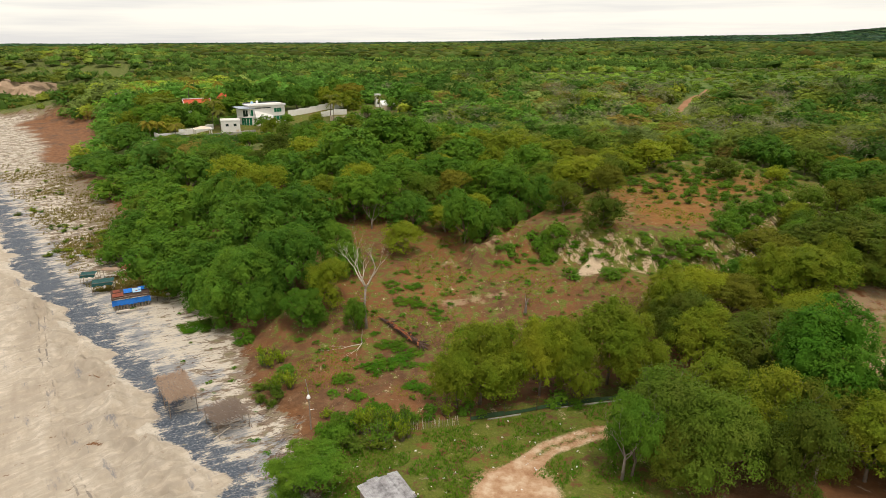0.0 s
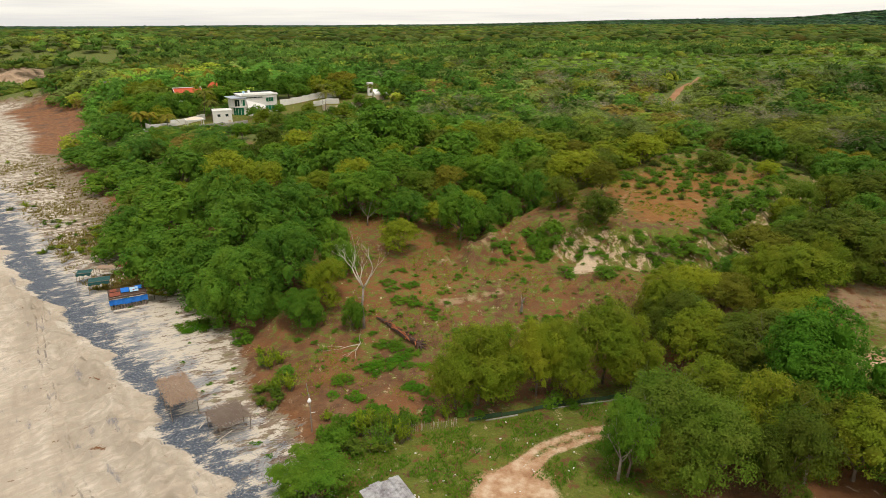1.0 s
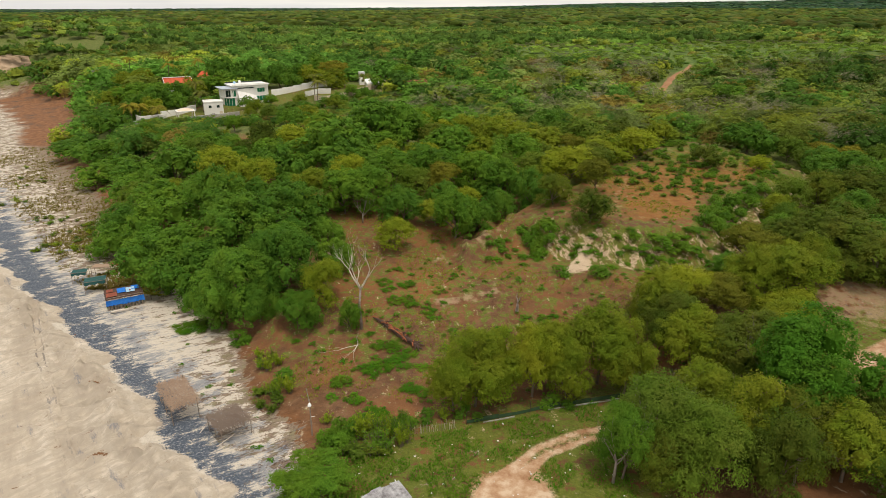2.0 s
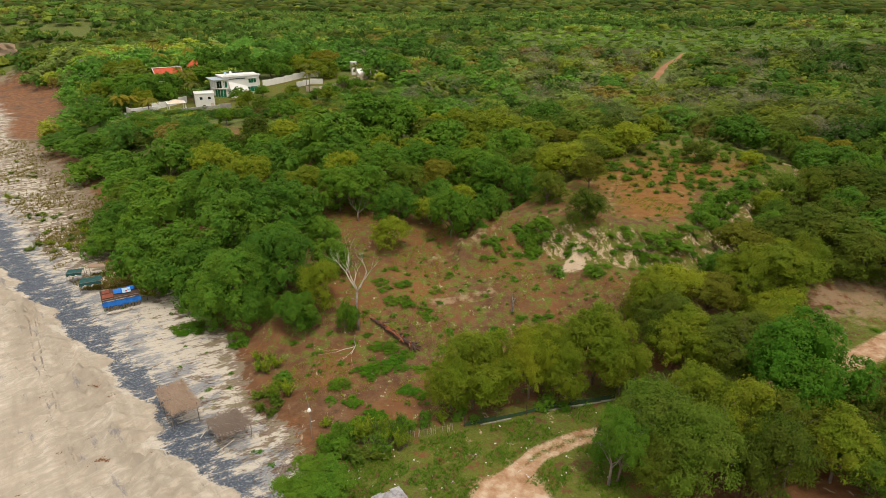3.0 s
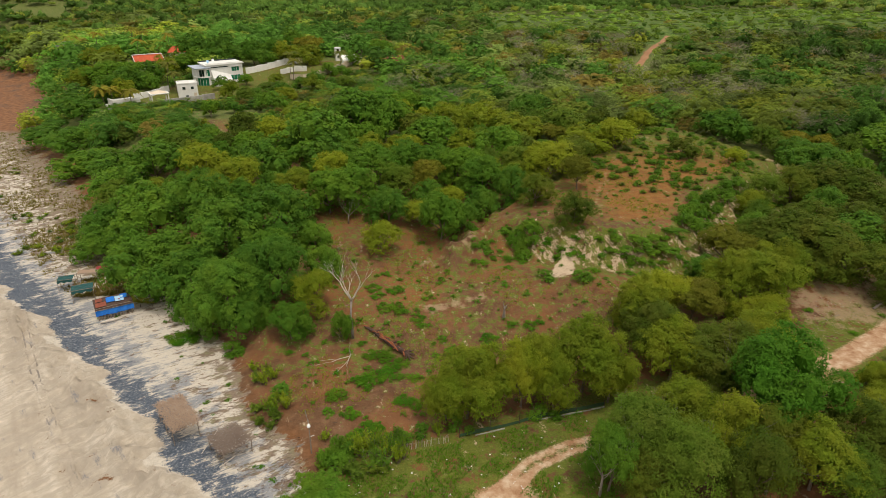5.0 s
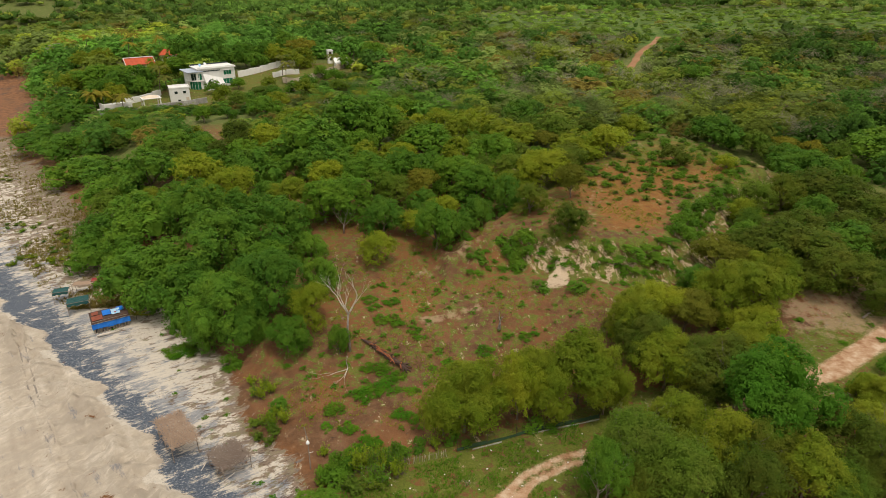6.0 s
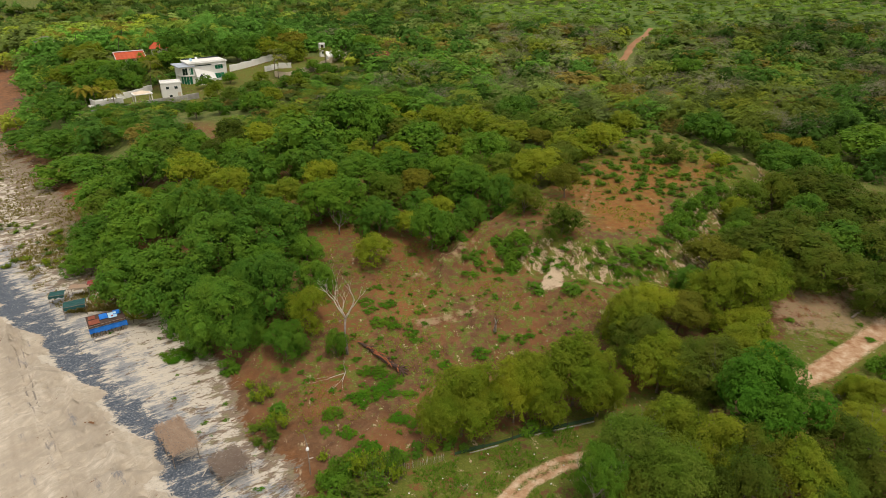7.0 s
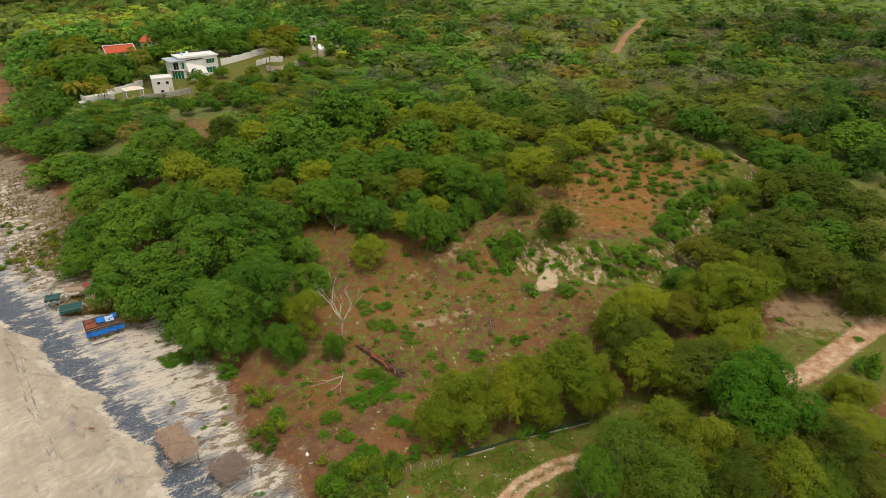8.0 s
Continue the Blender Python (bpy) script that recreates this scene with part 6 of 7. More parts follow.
long_wall("retaining_wall", [(-88.0, 188.5), (-82.0, 190.0), (-77.5, 195.0), (-73.0, 201.0), (-67.0, 205.5), (-61.0, 210.5)], 1.7, 0.35, GREY_WALL, "stained grey block retaining wall below the house")
long_wall("garden_wall", [(-86.0, 210.0), (-82.0, 216.0), (-78.5, 221.5)], 1.9, 0.3, WHITE_WALL, "low white garden wall behind the terrace", 4.0, False)
long_wall("boundary_wall", [(-58.0, 244.0), (-51.4, 251.5), (-46.5, 258.0), (-40.0, 262.0)], 2.2, 0.25, WHITE_WALL, "long white boundary wall behind the lawn", 5.0, False)
long_wall("boundary_wall", [(-41.0, 236.0), (-36.0, 233.5), (-28.3, 242.5), (-23.0, 252.0), (-17.0, 264.0)], 2.0, 0.25, CREAM_WALL, "pale weathered boundary wall of the neighbouring yard", 5.0, False)


def wash_house():
    """A small white outbuilding with one sloping roof, beside the tower."""
    ob = thing("outbuilding", (-21.5, 258.0, float(height(-21.5, 258))), 20, "small white outbuilding with a sloping pale roof", "outbuilding")
    part("wall", Form().box((-2.6, -1.8, -1), (2.6, 1.8, 1.9), cut=0.04), WHITE_WALL, ob)
    f = Form()
    f.add([(-3.0, -2.3, 1.5), (3.0, -2.3, 1.5), (3.0, 2.2, 3.0), (-3.0, 2.2, 3.0), (-3.0, -2.3, 1.68), (3.0, -2.3, 1.68), (3.0, 2.2, 3.18), (-3.0, 2.2, 3.18)],
          [(3, 2, 1, 0), (4, 5, 6, 7), (0, 1, 5, 4), (1, 2, 6, 5), (2, 3, 7, 6), (3, 0, 4, 7)])
    part("roof", f, WHITE_WALL, ob, "sloping pale roof slab")
    window(ob, (-1.6, 0.5, -1.8), (-0.8, 1.2), DARK_GLASS, 0)
    part("door", Form().box((0.5, -1.85, -0.2), (1.4, -1.7, 1.4), cut=0.02), CREAM_WALL, ob, "pale door")


wash_house()
long_wall("garden_wall", [(-45.5, 243.0), (-41.5, 247.5), (-36.5, 247.0)], 1.9, 0.25, WHITE_WALL, "short white garden wall across the lawn", 4.0, False)


def water_tower():
    ob = thing("water_tower", (-26.6, 266.0, float(height(-26.6, 266))), 20, "slim white tower with a dark square opening", "tower")
    part("shaft", Form().box((-1.0, -1.0, -1), (1.0, 1.0, 3.0), cut=0.04), WHITE_WALL, ob)
    for sx in (-1, 1):
        for sy in (-1, 1):
            part("corner_post", Form().box((sx * 0.78 - 0.22, sy * 0.78 - 0.22, 3.004), (sx * 0.78 + 0.22, sy * 0.78 + 0.22, 4.6), cut=0.02), WHITE_WALL, ob)
    part("tank", Form().tube([(0, 0, 3.0), (0, 0, 4.3), (0, 0, 4.55)], [0.62, 0.62, 0.3], 12), CHAR_WOOD, ob, "dark water tank", True)
    part("cap", Form().box((-1.1, -1.1, 4.604), (1.1, 1.1, 5.2), cut=0.03), WHITE_WALL, ob)
    window(ob, (-0.4, 1.3, -1.0), (0.4, 2.2), DARK_GLASS, 0)


water_tower()


def hip_house(x, y, turn, w, d, h, roof, label, z=None, rise=2.0):
    ob = thing("house", (x, y, float(height(x, y)) if z is None else z), turn, label, "house")
    part("wall", Form().box((-w / 2, -d / 2, -1.5), (w / 2, d / 2, h), cut=0.04), WHITE_WALL, ob)
    e = 0.7
    f = Form()
    f.add([(-w / 2 - e, -d / 2 - e, h), (w / 2 + e, -d / 2 - e, h), (w / 2 + e, d / 2 + e, h), (-w / 2 - e, d / 2 + e, h), (-w / 4, 0, h + rise), (w / 4, 0, h + rise)],
          [(0, 1, 5, 4), (2, 3, 4, 5), (3, 2, 1, 0)], [(1, 2, 5), (3, 0, 4)])
    part("roof", f, roof, ob, "hipped roof")
    k = max(2, int(w / 3))
    for i in range(k):
        cx = -w / 2 + w * (i + 0.5) / k
        window(ob, (cx - 0.6, h - 2.0, -d / 2), (cx + 0.6, h - 0.7), DARK_GLASS, 1)
    return ob




def red_house():
    ob = thing("house", (-97.0, 258.0, 8.2), 28, "white two-storey house with low red roofs and a white ridge", "house")
    part("wall", Form().box((-4.4, -3.0, -1.5), (4.4, 3.0, 5.4), cut=0.04), WHITE_WALL, ob)
    part("upper_wall", Form().box((-4.2, 0.3, 5.404), (4.2, 2.8, 6.3), cut=0.04), WHITE_WALL, ob)
    for name, y0, z0, y1, z1 in (("roof", -4.4, 4.9, 0.2, 6.7), ("roof", 0.35, 6.75, 4.0, 5.4)):
        f = Form()
        rows = []
        for k in range(15):
            x = -5.2 + 10.4 * k / 14
            rows.append((x, 0.05 * math.cos(k * math.pi)))
        top = [(x, y0, z0 + b) for x, b in rows] + [(x, y1, z1 + b) for x, b in rows]
        low = [(x, y, z - 0.16) for x, y, z in top]
        quads = [(k, k + 1, k + 16, k + 15) for k in range(14)] + [(30 + k, 45 + k, 46 + k, 31 + k) for k in range(14)] + [(k, 30 + k, 31 + k, k + 1) for k in range(14)] + [(15 + k, 16 + k, 46 + k, 45 + k) for k in range(14)]
        quads += [(0, 15, 45, 30), (14, 44, 59, 29)]
        part(name, f.add(top + low, quads), RED_TILE, ob, "red tiled roof slope")
    part("ridge", Form().box((-5.3, 0.0, 6.78), (5.3, 0.5, 7.0), cut=0.03), WHITE_WALL, ob, "white ridge band")
    for x in (-5.25, 5.1):
        part("verge", Form().add([(x, -4.5, 4.7), (x + 0.18, -4.5, 4.7), (x + 0.18, 0.0, 6.5), (x, 0.0, 6.5), (x, -4.5, 5.08), (x + 0.18, -4.5, 5.08), (x + 0.18, 0.0, 6.88), (x, 0.0, 6.88)],
                                 [(0, 1, 5, 4), (1, 2, 6, 5), (2, 3, 7, 6), (3, 0, 4, 7), (4, 5, 6, 7), (3, 2, 1, 0)]), WHITE_WALL, ob, "white roof verge")
    for x in (-2.9, 0.0, 2.9):
        window(ob, (x - 0.8, 2.6, -3.0), (x + 0.8, 4.4), DARK_GLASS, 1)
    part("balcony", Form().box((-4.4, -4.3, 2.1), (4.4, -3.004, 2.3), cut=0.03), WHITE_WALL, ob)
    for x in (-4.2, -1.4, 1.4, 4.2):
        part("post", Form().box((x - 0.12, -4.25, -1.5), (x + 0.12, -4.0, 4.85), cut=0.02), WHITE_WALL, ob)


red_house()
hip_house(-91.5, 276.0, 20, 6.0, 5.0, 2.8, RED_TILE, "small house with a red roof behind trees")
hip_house(-146.0, 301.0, 30, 7.0, 5.0, 2.0, GREY_WALL, "low pale building near the far beach")
hip_house(-3.5, 252.0, 10, 10.0, 5.0, 2.6, RUST_BOARD, "low house with a dull red roof among trees")
for x, y, w, roof in ((1073, 1812, 26, RED_TILE), (1010, 1835, 34, RED_TILE), (-480, 740, 18, RED_TILE)):
    hip_house(x, y, 25, w, w * 0.55, 4.5, roof, "distant low house with a wide roof", None, 2.5)

# pool terrace and lawn palms
ob = thing("pool", (-62.5, 219.0, 7.3), 31, "small turquoise pool in a terracotta terrace", "pool")
part("deck", Form().box((-4, -2.6, -2.0), (4.5, 2.6, 0.0), cut=0.03), PAVING, ob)
part("water", Form().box((-2.6, -1.4, 0.004), (2.2, 1.2, 0.03), cut=0.0), POOL, ob)
part("rim", Form().box((-2.9, -1.7, 0.002), (2.5, -1.41, 0.12), cut=0.01), WHITE_WALL, ob)

for x, y, h in ((-90.5, 206.0, 4.5), (-96.0, 210.0, 5.0), (-83.0, 200.5, 4.6), (-92.0, 203.0, 5.2), (-78.8, 222.0, 8.6), (-75.2, 219.0, 6.4), (-39.5, 233.5, 7.0), (-41.5, 240.0, 8.0), (-24.0, 247.0, 6.6),
                (-104.0, 268.0, 8.0), (-118.0, 300.0, 9.0), (-110.0, 290.0, 8.5), (-96.0, 282.0, 8.5), (-126.0, 284.0, 9.0)):
    palm(x, y, h, 3.6, GOLD_PALM if h < 5.4 or y > 265 else PALM_LEAF, rng, "tall slender coconut palm by the houses" if h > 6 else "young coconut palm beside the terrace", 16, 0.8)

# place and reach of bushes and weeds
WEEDS_FIELD = [
    (-11.2, 63.4, 1.6), (-7.5, 65.9, 2.2), (-4.0, 66.4, 1.1), (-3.4, 62.2, 1.4), (-2.1, 61.1, 1.4), (-9.4, 60.0, 1.4),
    (-7.4, 56.7, 2.4), (-4.3, 55.3, 2.0), (-2.2, 66.1, 1.1), (1.0, 70.2, 1.0), (0.3, 75.5, 0.6), (-0.9, 75.4, 0.8),
    (2.0, 73.0, 1.0), (-4.1, 82.8, 1.5), (-5.4, 78.9, 1.6), (-3.5, 78.4, 1.6), (-6.6, 81.7, 1.2), (-7.4, 83.5, 1.5),
    (-5.7, 87.1, 0.9), (0.3, 80.5, 0.8), (-1.2, 76.7, 1.2), (-5.4, 67.5, 1.5), (-6.0, 70.2, 1.9), (-7.5, 70.9, 1.2),
    (-3.9, 68.9, 1.5), (-15.6, 71.2, 0.6), (-17.8, 71.7, 0.8), (3.0, 70.9, 1.2), (8.1, 72.4, 1.6), (11.2, 74.4, 1.0),
    (13.8, 73.9, 1.2),
]
WEEDS_MORE = [
    (-2.3, 87.1, 0.5), (2.7, 85.0, 0.9), (3.7, 86.5, 0.9), (9.1, 88.0, 1.1), (4.9, 81.9, 0.6), (10.9, 90.6, 0.9),
    (-33.2, 78.3, 2.6), (-25.2, 74.1, 1.6), (-13.5, 73.3, 0.6), (-10.5, 71.7, 0.8), (-14.8, 69.8, 0.5), (-11.8, 60.5, 0.9),
    (-8.6, 72.8, 0.8), (15.1, 74.3, 0.8), (54.7, 68.2, 0.8), (60.7, 71.7, 0.8), (60.0, 68.2, 0.9), (51.6, 73.4, 0.8),
    (7.1, 79.1, 0.6), (11.6, 81.6, 0.6), (14.0, 78.8, 0.6), (0.9, 78.2, 0.7),
]
SCARP_BUSHES = [
    (9.4, 91.6, 2.0), (14.0, 95.8, 1.9), (16.2, 92.9, 3.2), (17.6, 94.5, 1.9), (16.2, 90.3, 2.3), (17.4, 81.4, 1.5),
    (22.0, 79.9, 1.7), (14.8, 89.7, 1.1), (20.5, 87.5, 1.3), (29.2, 87.0, 2.3), (32.4, 88.6, 1.8), (34.8, 87.3, 2.8),
    (32.6, 85.8, 2.3), (37.1, 86.0, 1.8), (42.2, 92.6, 3.0), (45.3, 97.2, 2.1), (48.9, 100.6, 3.8), (54.2, 106.0, 2.8),
    (57.8, 108.7, 2.3), (38.9, 88.9, 1.9), (56.1, 109.1, 1.7), (59.6, 110.5, 1.8), (61.3, 107.5, 1.5), (38.7, 85.1, 1.4),
    (45.8, 94.4, 2.0), (37.0, 88.8, 1.4), (26.5, 86.4, 1.1), (23.4, 90.3, 0.9), (30.2, 85.4, 1.4),
]
SHRUBS_YELLOW = [
    (-20.1, 67.5, 2.1), (-17.7, 62.1, 2.2), (0.2, 56.4, 1.4), (-6.2, 52.7, 3.3), (-4.3, 54.4, 2.0), (-11.8, 56.2, 1.0),
    (-21.9, 69.6, 1.2), (-8.0, 54.0, 2.0),
]
BUSHES = [
    (-25.2, 74.1, 1.6), (-9.8, 53.6, 2.0), (2.2, 57.0, 1.2), (-1.5, 56.0, 1.2), (11.6, 58.1, 1.4), (3.7, 56.0, 0.8),
    (-17.6, 63.7, 1.5), (-10.4, 52.2, 2.0), (50.8, 57.8, 2.5), (56.6, 61.6, 2.2), (13.5, 57.7, 0.8),
]
SHRUBS_DRAB = [
    (-18.4, 59.7, 2.1), (-20.1, 61.8, 1.4), (-77.5, 127.9, 3.5), (-69.0, 115.8, 3.2), (-62.4, 114.2, 3.1), (-64.1, 108.6, 1.8),
    (-69.3, 109.8, 2.4), (-68.0, 124.1, 2.3), (-58.9, 109.9, 1.8), (-31.8, 79.0, 1.7), (-8.6, 51.2, 1.9), (-6.2, 51.0, 1.6),
    (-11.6, 51.9, 1.3), (-105.7, 160.4, 7.3), (-92.0, 141.0, 2.7), (-78.7, 127.7, 4.9), (-66.9, 114.2, 3.1), (-125.7, 188.6, 2.3),
    (-65.6, 119.0, 3.8), (-96.9, 154.8, 2.5),
]

# ---- bushes, weeds and litter ----
rng = np.random.default_rng(31)


def bush_meshes(leaf, seed, leaves, size, squash, stems, wispy=False):
    r = np.random.default_rng(seed)
    v, q, t, boughs = crown_form(r, 7, 60 if leaves > 100 else 24, leaves, size, low=0.0, squash=squash, open_=0.6 if wispy else 0.25, ragged=0.75 if wispy else 0.3, flat=0.1, core=leaves > 100, slim=0.42 if wispy else 0.75)
    f = Form()
    for k in range(stems):
        a = r.uniform(0, 6.28)
        e = Vector(boughs[k % len(boughs)])
        f.tube([(0.05 * math.cos(a), 0.05 * math.sin(a), -0.06), Vector((0.1 * math.cos(a), 0.1 * math.sin(a), 0.2)).lerp(e, 0.4), e], [0.03, 0.02, 0.006], 4)
    return f.mesh("stem", BARK), mesh_of("leaves", v, [q, t], leaf)


def shoot_meshes(leaf, seed, shoots, per, size):
    """A shrub of arching upright shoots, leafy along their length, with gaps between."""
    r = np.random.default_rng(seed)
    f, pos, way = Form(), [], []
    for k in range(shoots):
        a, lean, ln = r.uniform(0, 6.283), r.uniform(0.1, 0.95), r.uniform(0.6, 1.12)
        foot = Vector((r.normal(0, 0.16), r.normal(0, 0.16), -0.05))

        def at(t):
            return foot + Vector((math.cos(a) * lean * t ** 1.2, math.sin(a) * lean * t ** 1.2, t * (1.05 - 0.42 * lean * t))) * ln
        f.tube([at(0), at(0.5), at(1.0)], [0.018, 0.012, 0.004], 3, False)
        for t in r.uniform(0.2, 1.0, per) ** 0.8:
            pos.append(np.array(at(float(t))) + r.normal(size=3) * 0.05)
            way.append((math.cos(a) * 0.3, math.sin(a) * 0.3, 1.0))
    n = np.array(way) + r.normal(size=(len(way), 3)) * 0.35
    n /= np.linalg.norm(n, axis=1, keepdims=True)
    v, q = leaf_sprays(r, np.array(pos), n, size, 0.55)
    return f.mesh("stem", BARK), mesh_of("leaves", v, [q], leaf)


BUSH_MODELS = {
    "weed": [bush_meshes(WEED_LEAF, 50 + k, 640, 0.12, 0.8, 3) for k in range(4)],
    "bush": [bush_meshes(BRIGHT_LEAF, 60 + k, 1100, 0.13, 0.9, 5) for k in range(3)],
    "yellow": [shoot_meshes(SHRUB_LEAF if k else BRIGHT_LEAF, 70 + k, 30, 26, 0.13) for k in range(3)],
    "drab": [shoot_meshes(PALE_LEAF, 80 + k, 40, 24, 0.15) for k in range(3)],
}
BUSH_WORDS = {"weed": ("weed_clump", "low bright green weeds on bare soil", "weeds", "weed clumps in the field"), "bush": ("bush", "rounded green bush with dense leaves", "bush", "bushes"),
              "yellow": ("shrub", "yellow-green shrub with upright twigs", "shrub", "shrubs"), "drab": ("shrub", "dusty olive shrub with thin twigs", "shrub", "shrubs")}


LOW_WEEDS = []         # the small ones, past counting


def bush(kind, x, y, r, h, label=""):
    if r > (1.15 if kind == "weed" else 1.9):
        for k in range(4):
            a = 1.57 * k + rng.uniform(-0.5, 0.5)
            bush(kind, x + 0.5 * r * math.cos(a), y + 0.42 * r * math.sin(a), r * rng.uniform(0.48, 0.6), h * rng.uniform(0.65, 0.95), label)
        return None
    name, words, cat, group = BUSH_WORDS[kind]
    if kind == "weed":
        if r < 0.62:
            LOW_WEEDS.append((x, y, r, h))
            return None
    stem, leaves = BUSH_MODELS[kind][int(rng.integers(0, len(BUSH_MODELS[kind])))]
    ob = thing(name, (0, 0, 0), 0, label or words, cat, group)
    ob.matrix_basis = Matrix.LocRotScale(on_ground(x, y, 0.02), Euler((0, 0, rng.uniform(0, 6.283))), (r, r * rng.uniform(0.75, 1.0), h))
    part("stem", stem, None, ob)
    part("leaves", leaves, None, ob)
    return ob


for x, y, r in WEEDS_FIELD + WEEDS_MORE:
    bush("weed", x, y, r, max(0.22, r * rng.uniform(0.22, 0.4)))
for x, y, r in SCARP_BUSHES:
    bush("bush" if r > 1.4 else "weed", x, y, r, max(0.4, r * rng.uniform(0.6, 0.85) * (0.55 if 24 < x < 42 else 1.0)), "green creeper bush clinging to the eroded bank")
for x, y, r in SHRUBS_YELLOW:
    bush("yellow", x, y, r * 1.05, max(0.9, r * 1.25))
for x, y, r in BUSHES:
    bush("bush", x, y, r, r * 1.1)
for x, y, r in SHRUBS_DRAB:
    if y > 90:
        for k in range(5):
            reach = rng.uniform(0.55, 1.5)
            bush("drab" if k % 2 else "yellow", x + rng.normal(0, 0.7) * r, y + rng.normal(0, 0.7) * r, reach, reach * rng.uniform(0.5, 0.8), "dry olive scrub bush on the sandy shore")
    else:
        bush("drab", x, y, r, max(0.7, r * 0.75))
plant("bright", -11.3, 45.2, 4.2, 4.3, rng, 0, "low bright green bushy tree beside the tin roof")
plant("bright", -11.1, 73.3, 1.8, 4.4, rng, 1, "small light green tree beside the dead tree")

banked = 0
while banked < 120:
    x, y = rng.uniform(8, 66), rng.uniform(78, 114)
    if not -8.5 < float(depth_in(np.array(x), np.array(y), KNOLL)) < -0.2 or y > 116 - 0.1 * x:
        continue
    banked += 1
    r = rng.uniform(0.5, 1.14)
    bush("weed", x, y, r, r * rng.uniform(0.25, 0.5), "green creeper bush clinging to the eroded bank")

# small weeds strewn over the field and the flat top of the knoll
spots = 0
while spots < 190:
    x, y = rng.uniform(-16, 64), rng.uniform(58, 140)
    on_top = float(depth_in(np.array(x), np.array(y), KNOLL)) > 1.5
    if not on_top and (y > 98 or x > 26 or not bool(inside(np.array(x), np.array(y), OPEN[0]))):
        continue
    if not on_top and rng.uniform() < 0.35:
        continue
    spots += 1
    r = rng.uniform(0.2, 0.55)
    bush("weed", x, y, r, r * rng.uniform(0.6, 1.0))


# low growth in the hollow behind the knoll
for k in range(60):
    x, y = rng.uniform(74, 104), rng.uniform(104, 150)
    r = rng.uniform(0.7, 1.8)
    if float(from_line(np.array(x), np.array(y), LOW_PATH)) > 2.0:
        bush("bush" if k % 2 else "drab", x, y, r, r * rng.uniform(0.6, 0.9), "low green scrub bush in the hollow behind the knoll")

# scrub on the back of the knoll
scrub = 0
while scrub < 210:
    x, y = rng.uniform(30, 72), rng.uniform(98, 150)
    if float(depth_in(np.array(x), np.array(y), KNOLL)) < 0.5 or y + 0.85 * x < 142 + rng.uniform(-5, 8):
        continue
    scrub += 1
    r = rng.uniform(0.4, 1.4)
    bush("bush" if scrub % 3 else "drab", x, y, r, r * rng.uniform(0.7, 1.0), "low green scrub bush on the open knoll")


def low_weeds():
    """The small weeds of the field and knoll as one mass."""
    models = [bush_meshes(WEED_LEAF, 90 + k, 70, 0.4, 0.8, 1)[1] for k in range(4)]
    shapes = []
    for me in models:
        co = np.zeros(len(me.vertices) * 3, np.float32)
        me.vertices.foreach_get("co", co)
        shapes.append((co.reshape(-1, 3), np.array([list(q.vertices) for q in me.polygons])))
    vs, fs, base = [], [], 0
    for x, y, r, h in LOW_WEEDS:
        v, f = shapes[int(rng.integers(0, 4))]
        a = rng.uniform(0, 6.283)
        c, s = math.cos(a), math.sin(a)
        vs.append(np.stack([(v[:, 0] * c - v[:, 1] * s) * r + x, (v[:, 0] * s + v[:, 1] * c) * r + y, v[:, 2] * h + float(height(x, y)) - 0.02], 1))
        fs.append(f + base)
        base += len(v)
    tagged(new("low_weeds", mesh_of("low_weeds", np.concatenate(vs), [np.concatenate(fs)], WEED_LEAF)), "small green weeds dotted over the bare soil", "weeds", kind="stuff")


# finer weeds over the knoll and the field
fine = 0
while fine < 420:
    x, y = rng.uniform(-16, 74), rng.uniform(58, 152)
    on_top = float(depth_in(np.array(x), np.array(y), KNOLL)) > 0.5
    if not on_top and (y > 98 or x > 26 or not bool(inside(np.array(x), np.array(y), OPEN[0])) or rng.uniform() < 0.55):
        continue
    if math.sin(x * 0.4 + 1) * math.sin(y * 0.33 + x * 0.1) + rng.uniform(-0.5, 0.5) < -0.15:
        continue
    fine += 1
    r = rng.uniform(0.15, 0.5)
    LOW_WEEDS.append((x, y, r, r * rng.uniform(0.5, 0.9)))
# tufts on the sand
for k in range(26):
    y = 50 + 50 * rng.uniform() ** 1.3
    a, b = float(np.interp(y, WRACK_Y, WRACK_X)), float(np.interp(y, SHORE_Y, SHORE_X))
    LOW_WEEDS.append((a + (b - a) * rng.uniform(0.25, 0.95), y, rng.uniform(0.2, 0.5), rng.uniform(0.1, 0.22)))
low_weeds()


# ---- bare trees ----
def bare_tree(x, y, h, label, seed, mat=GREY_TWIG, spread=0.6):
    r = np.random.default_rng(seed)
    ob = thing("bare_tree", on_ground(x, y, 0.05), 0, label, "bare tree", "bare trees")
    f = Form()
    f.tube([(0, 0, -0.1), (0.05, 0, h * 0.18), (0.1, 0.05, h * 0.3)], [0.16, 0.12, 0.1], 6)
    part("trunk", f, mat, ob, "", True)
    f = Form()
    for k in range(5):
        a = k * 1.3 + r.uniform(-0.3, 0.3)
        branches(f, r, (0.1, 0.05, h * (0.24 + 0.015 * k)), (0.7 * math.cos(a), 0.7 * math.sin(a), 0.8), h * 0.32, 0.06, 3, spread, 0.08, 4)
    part("branches", f, mat, ob, "grey leafless branches")
    return ob


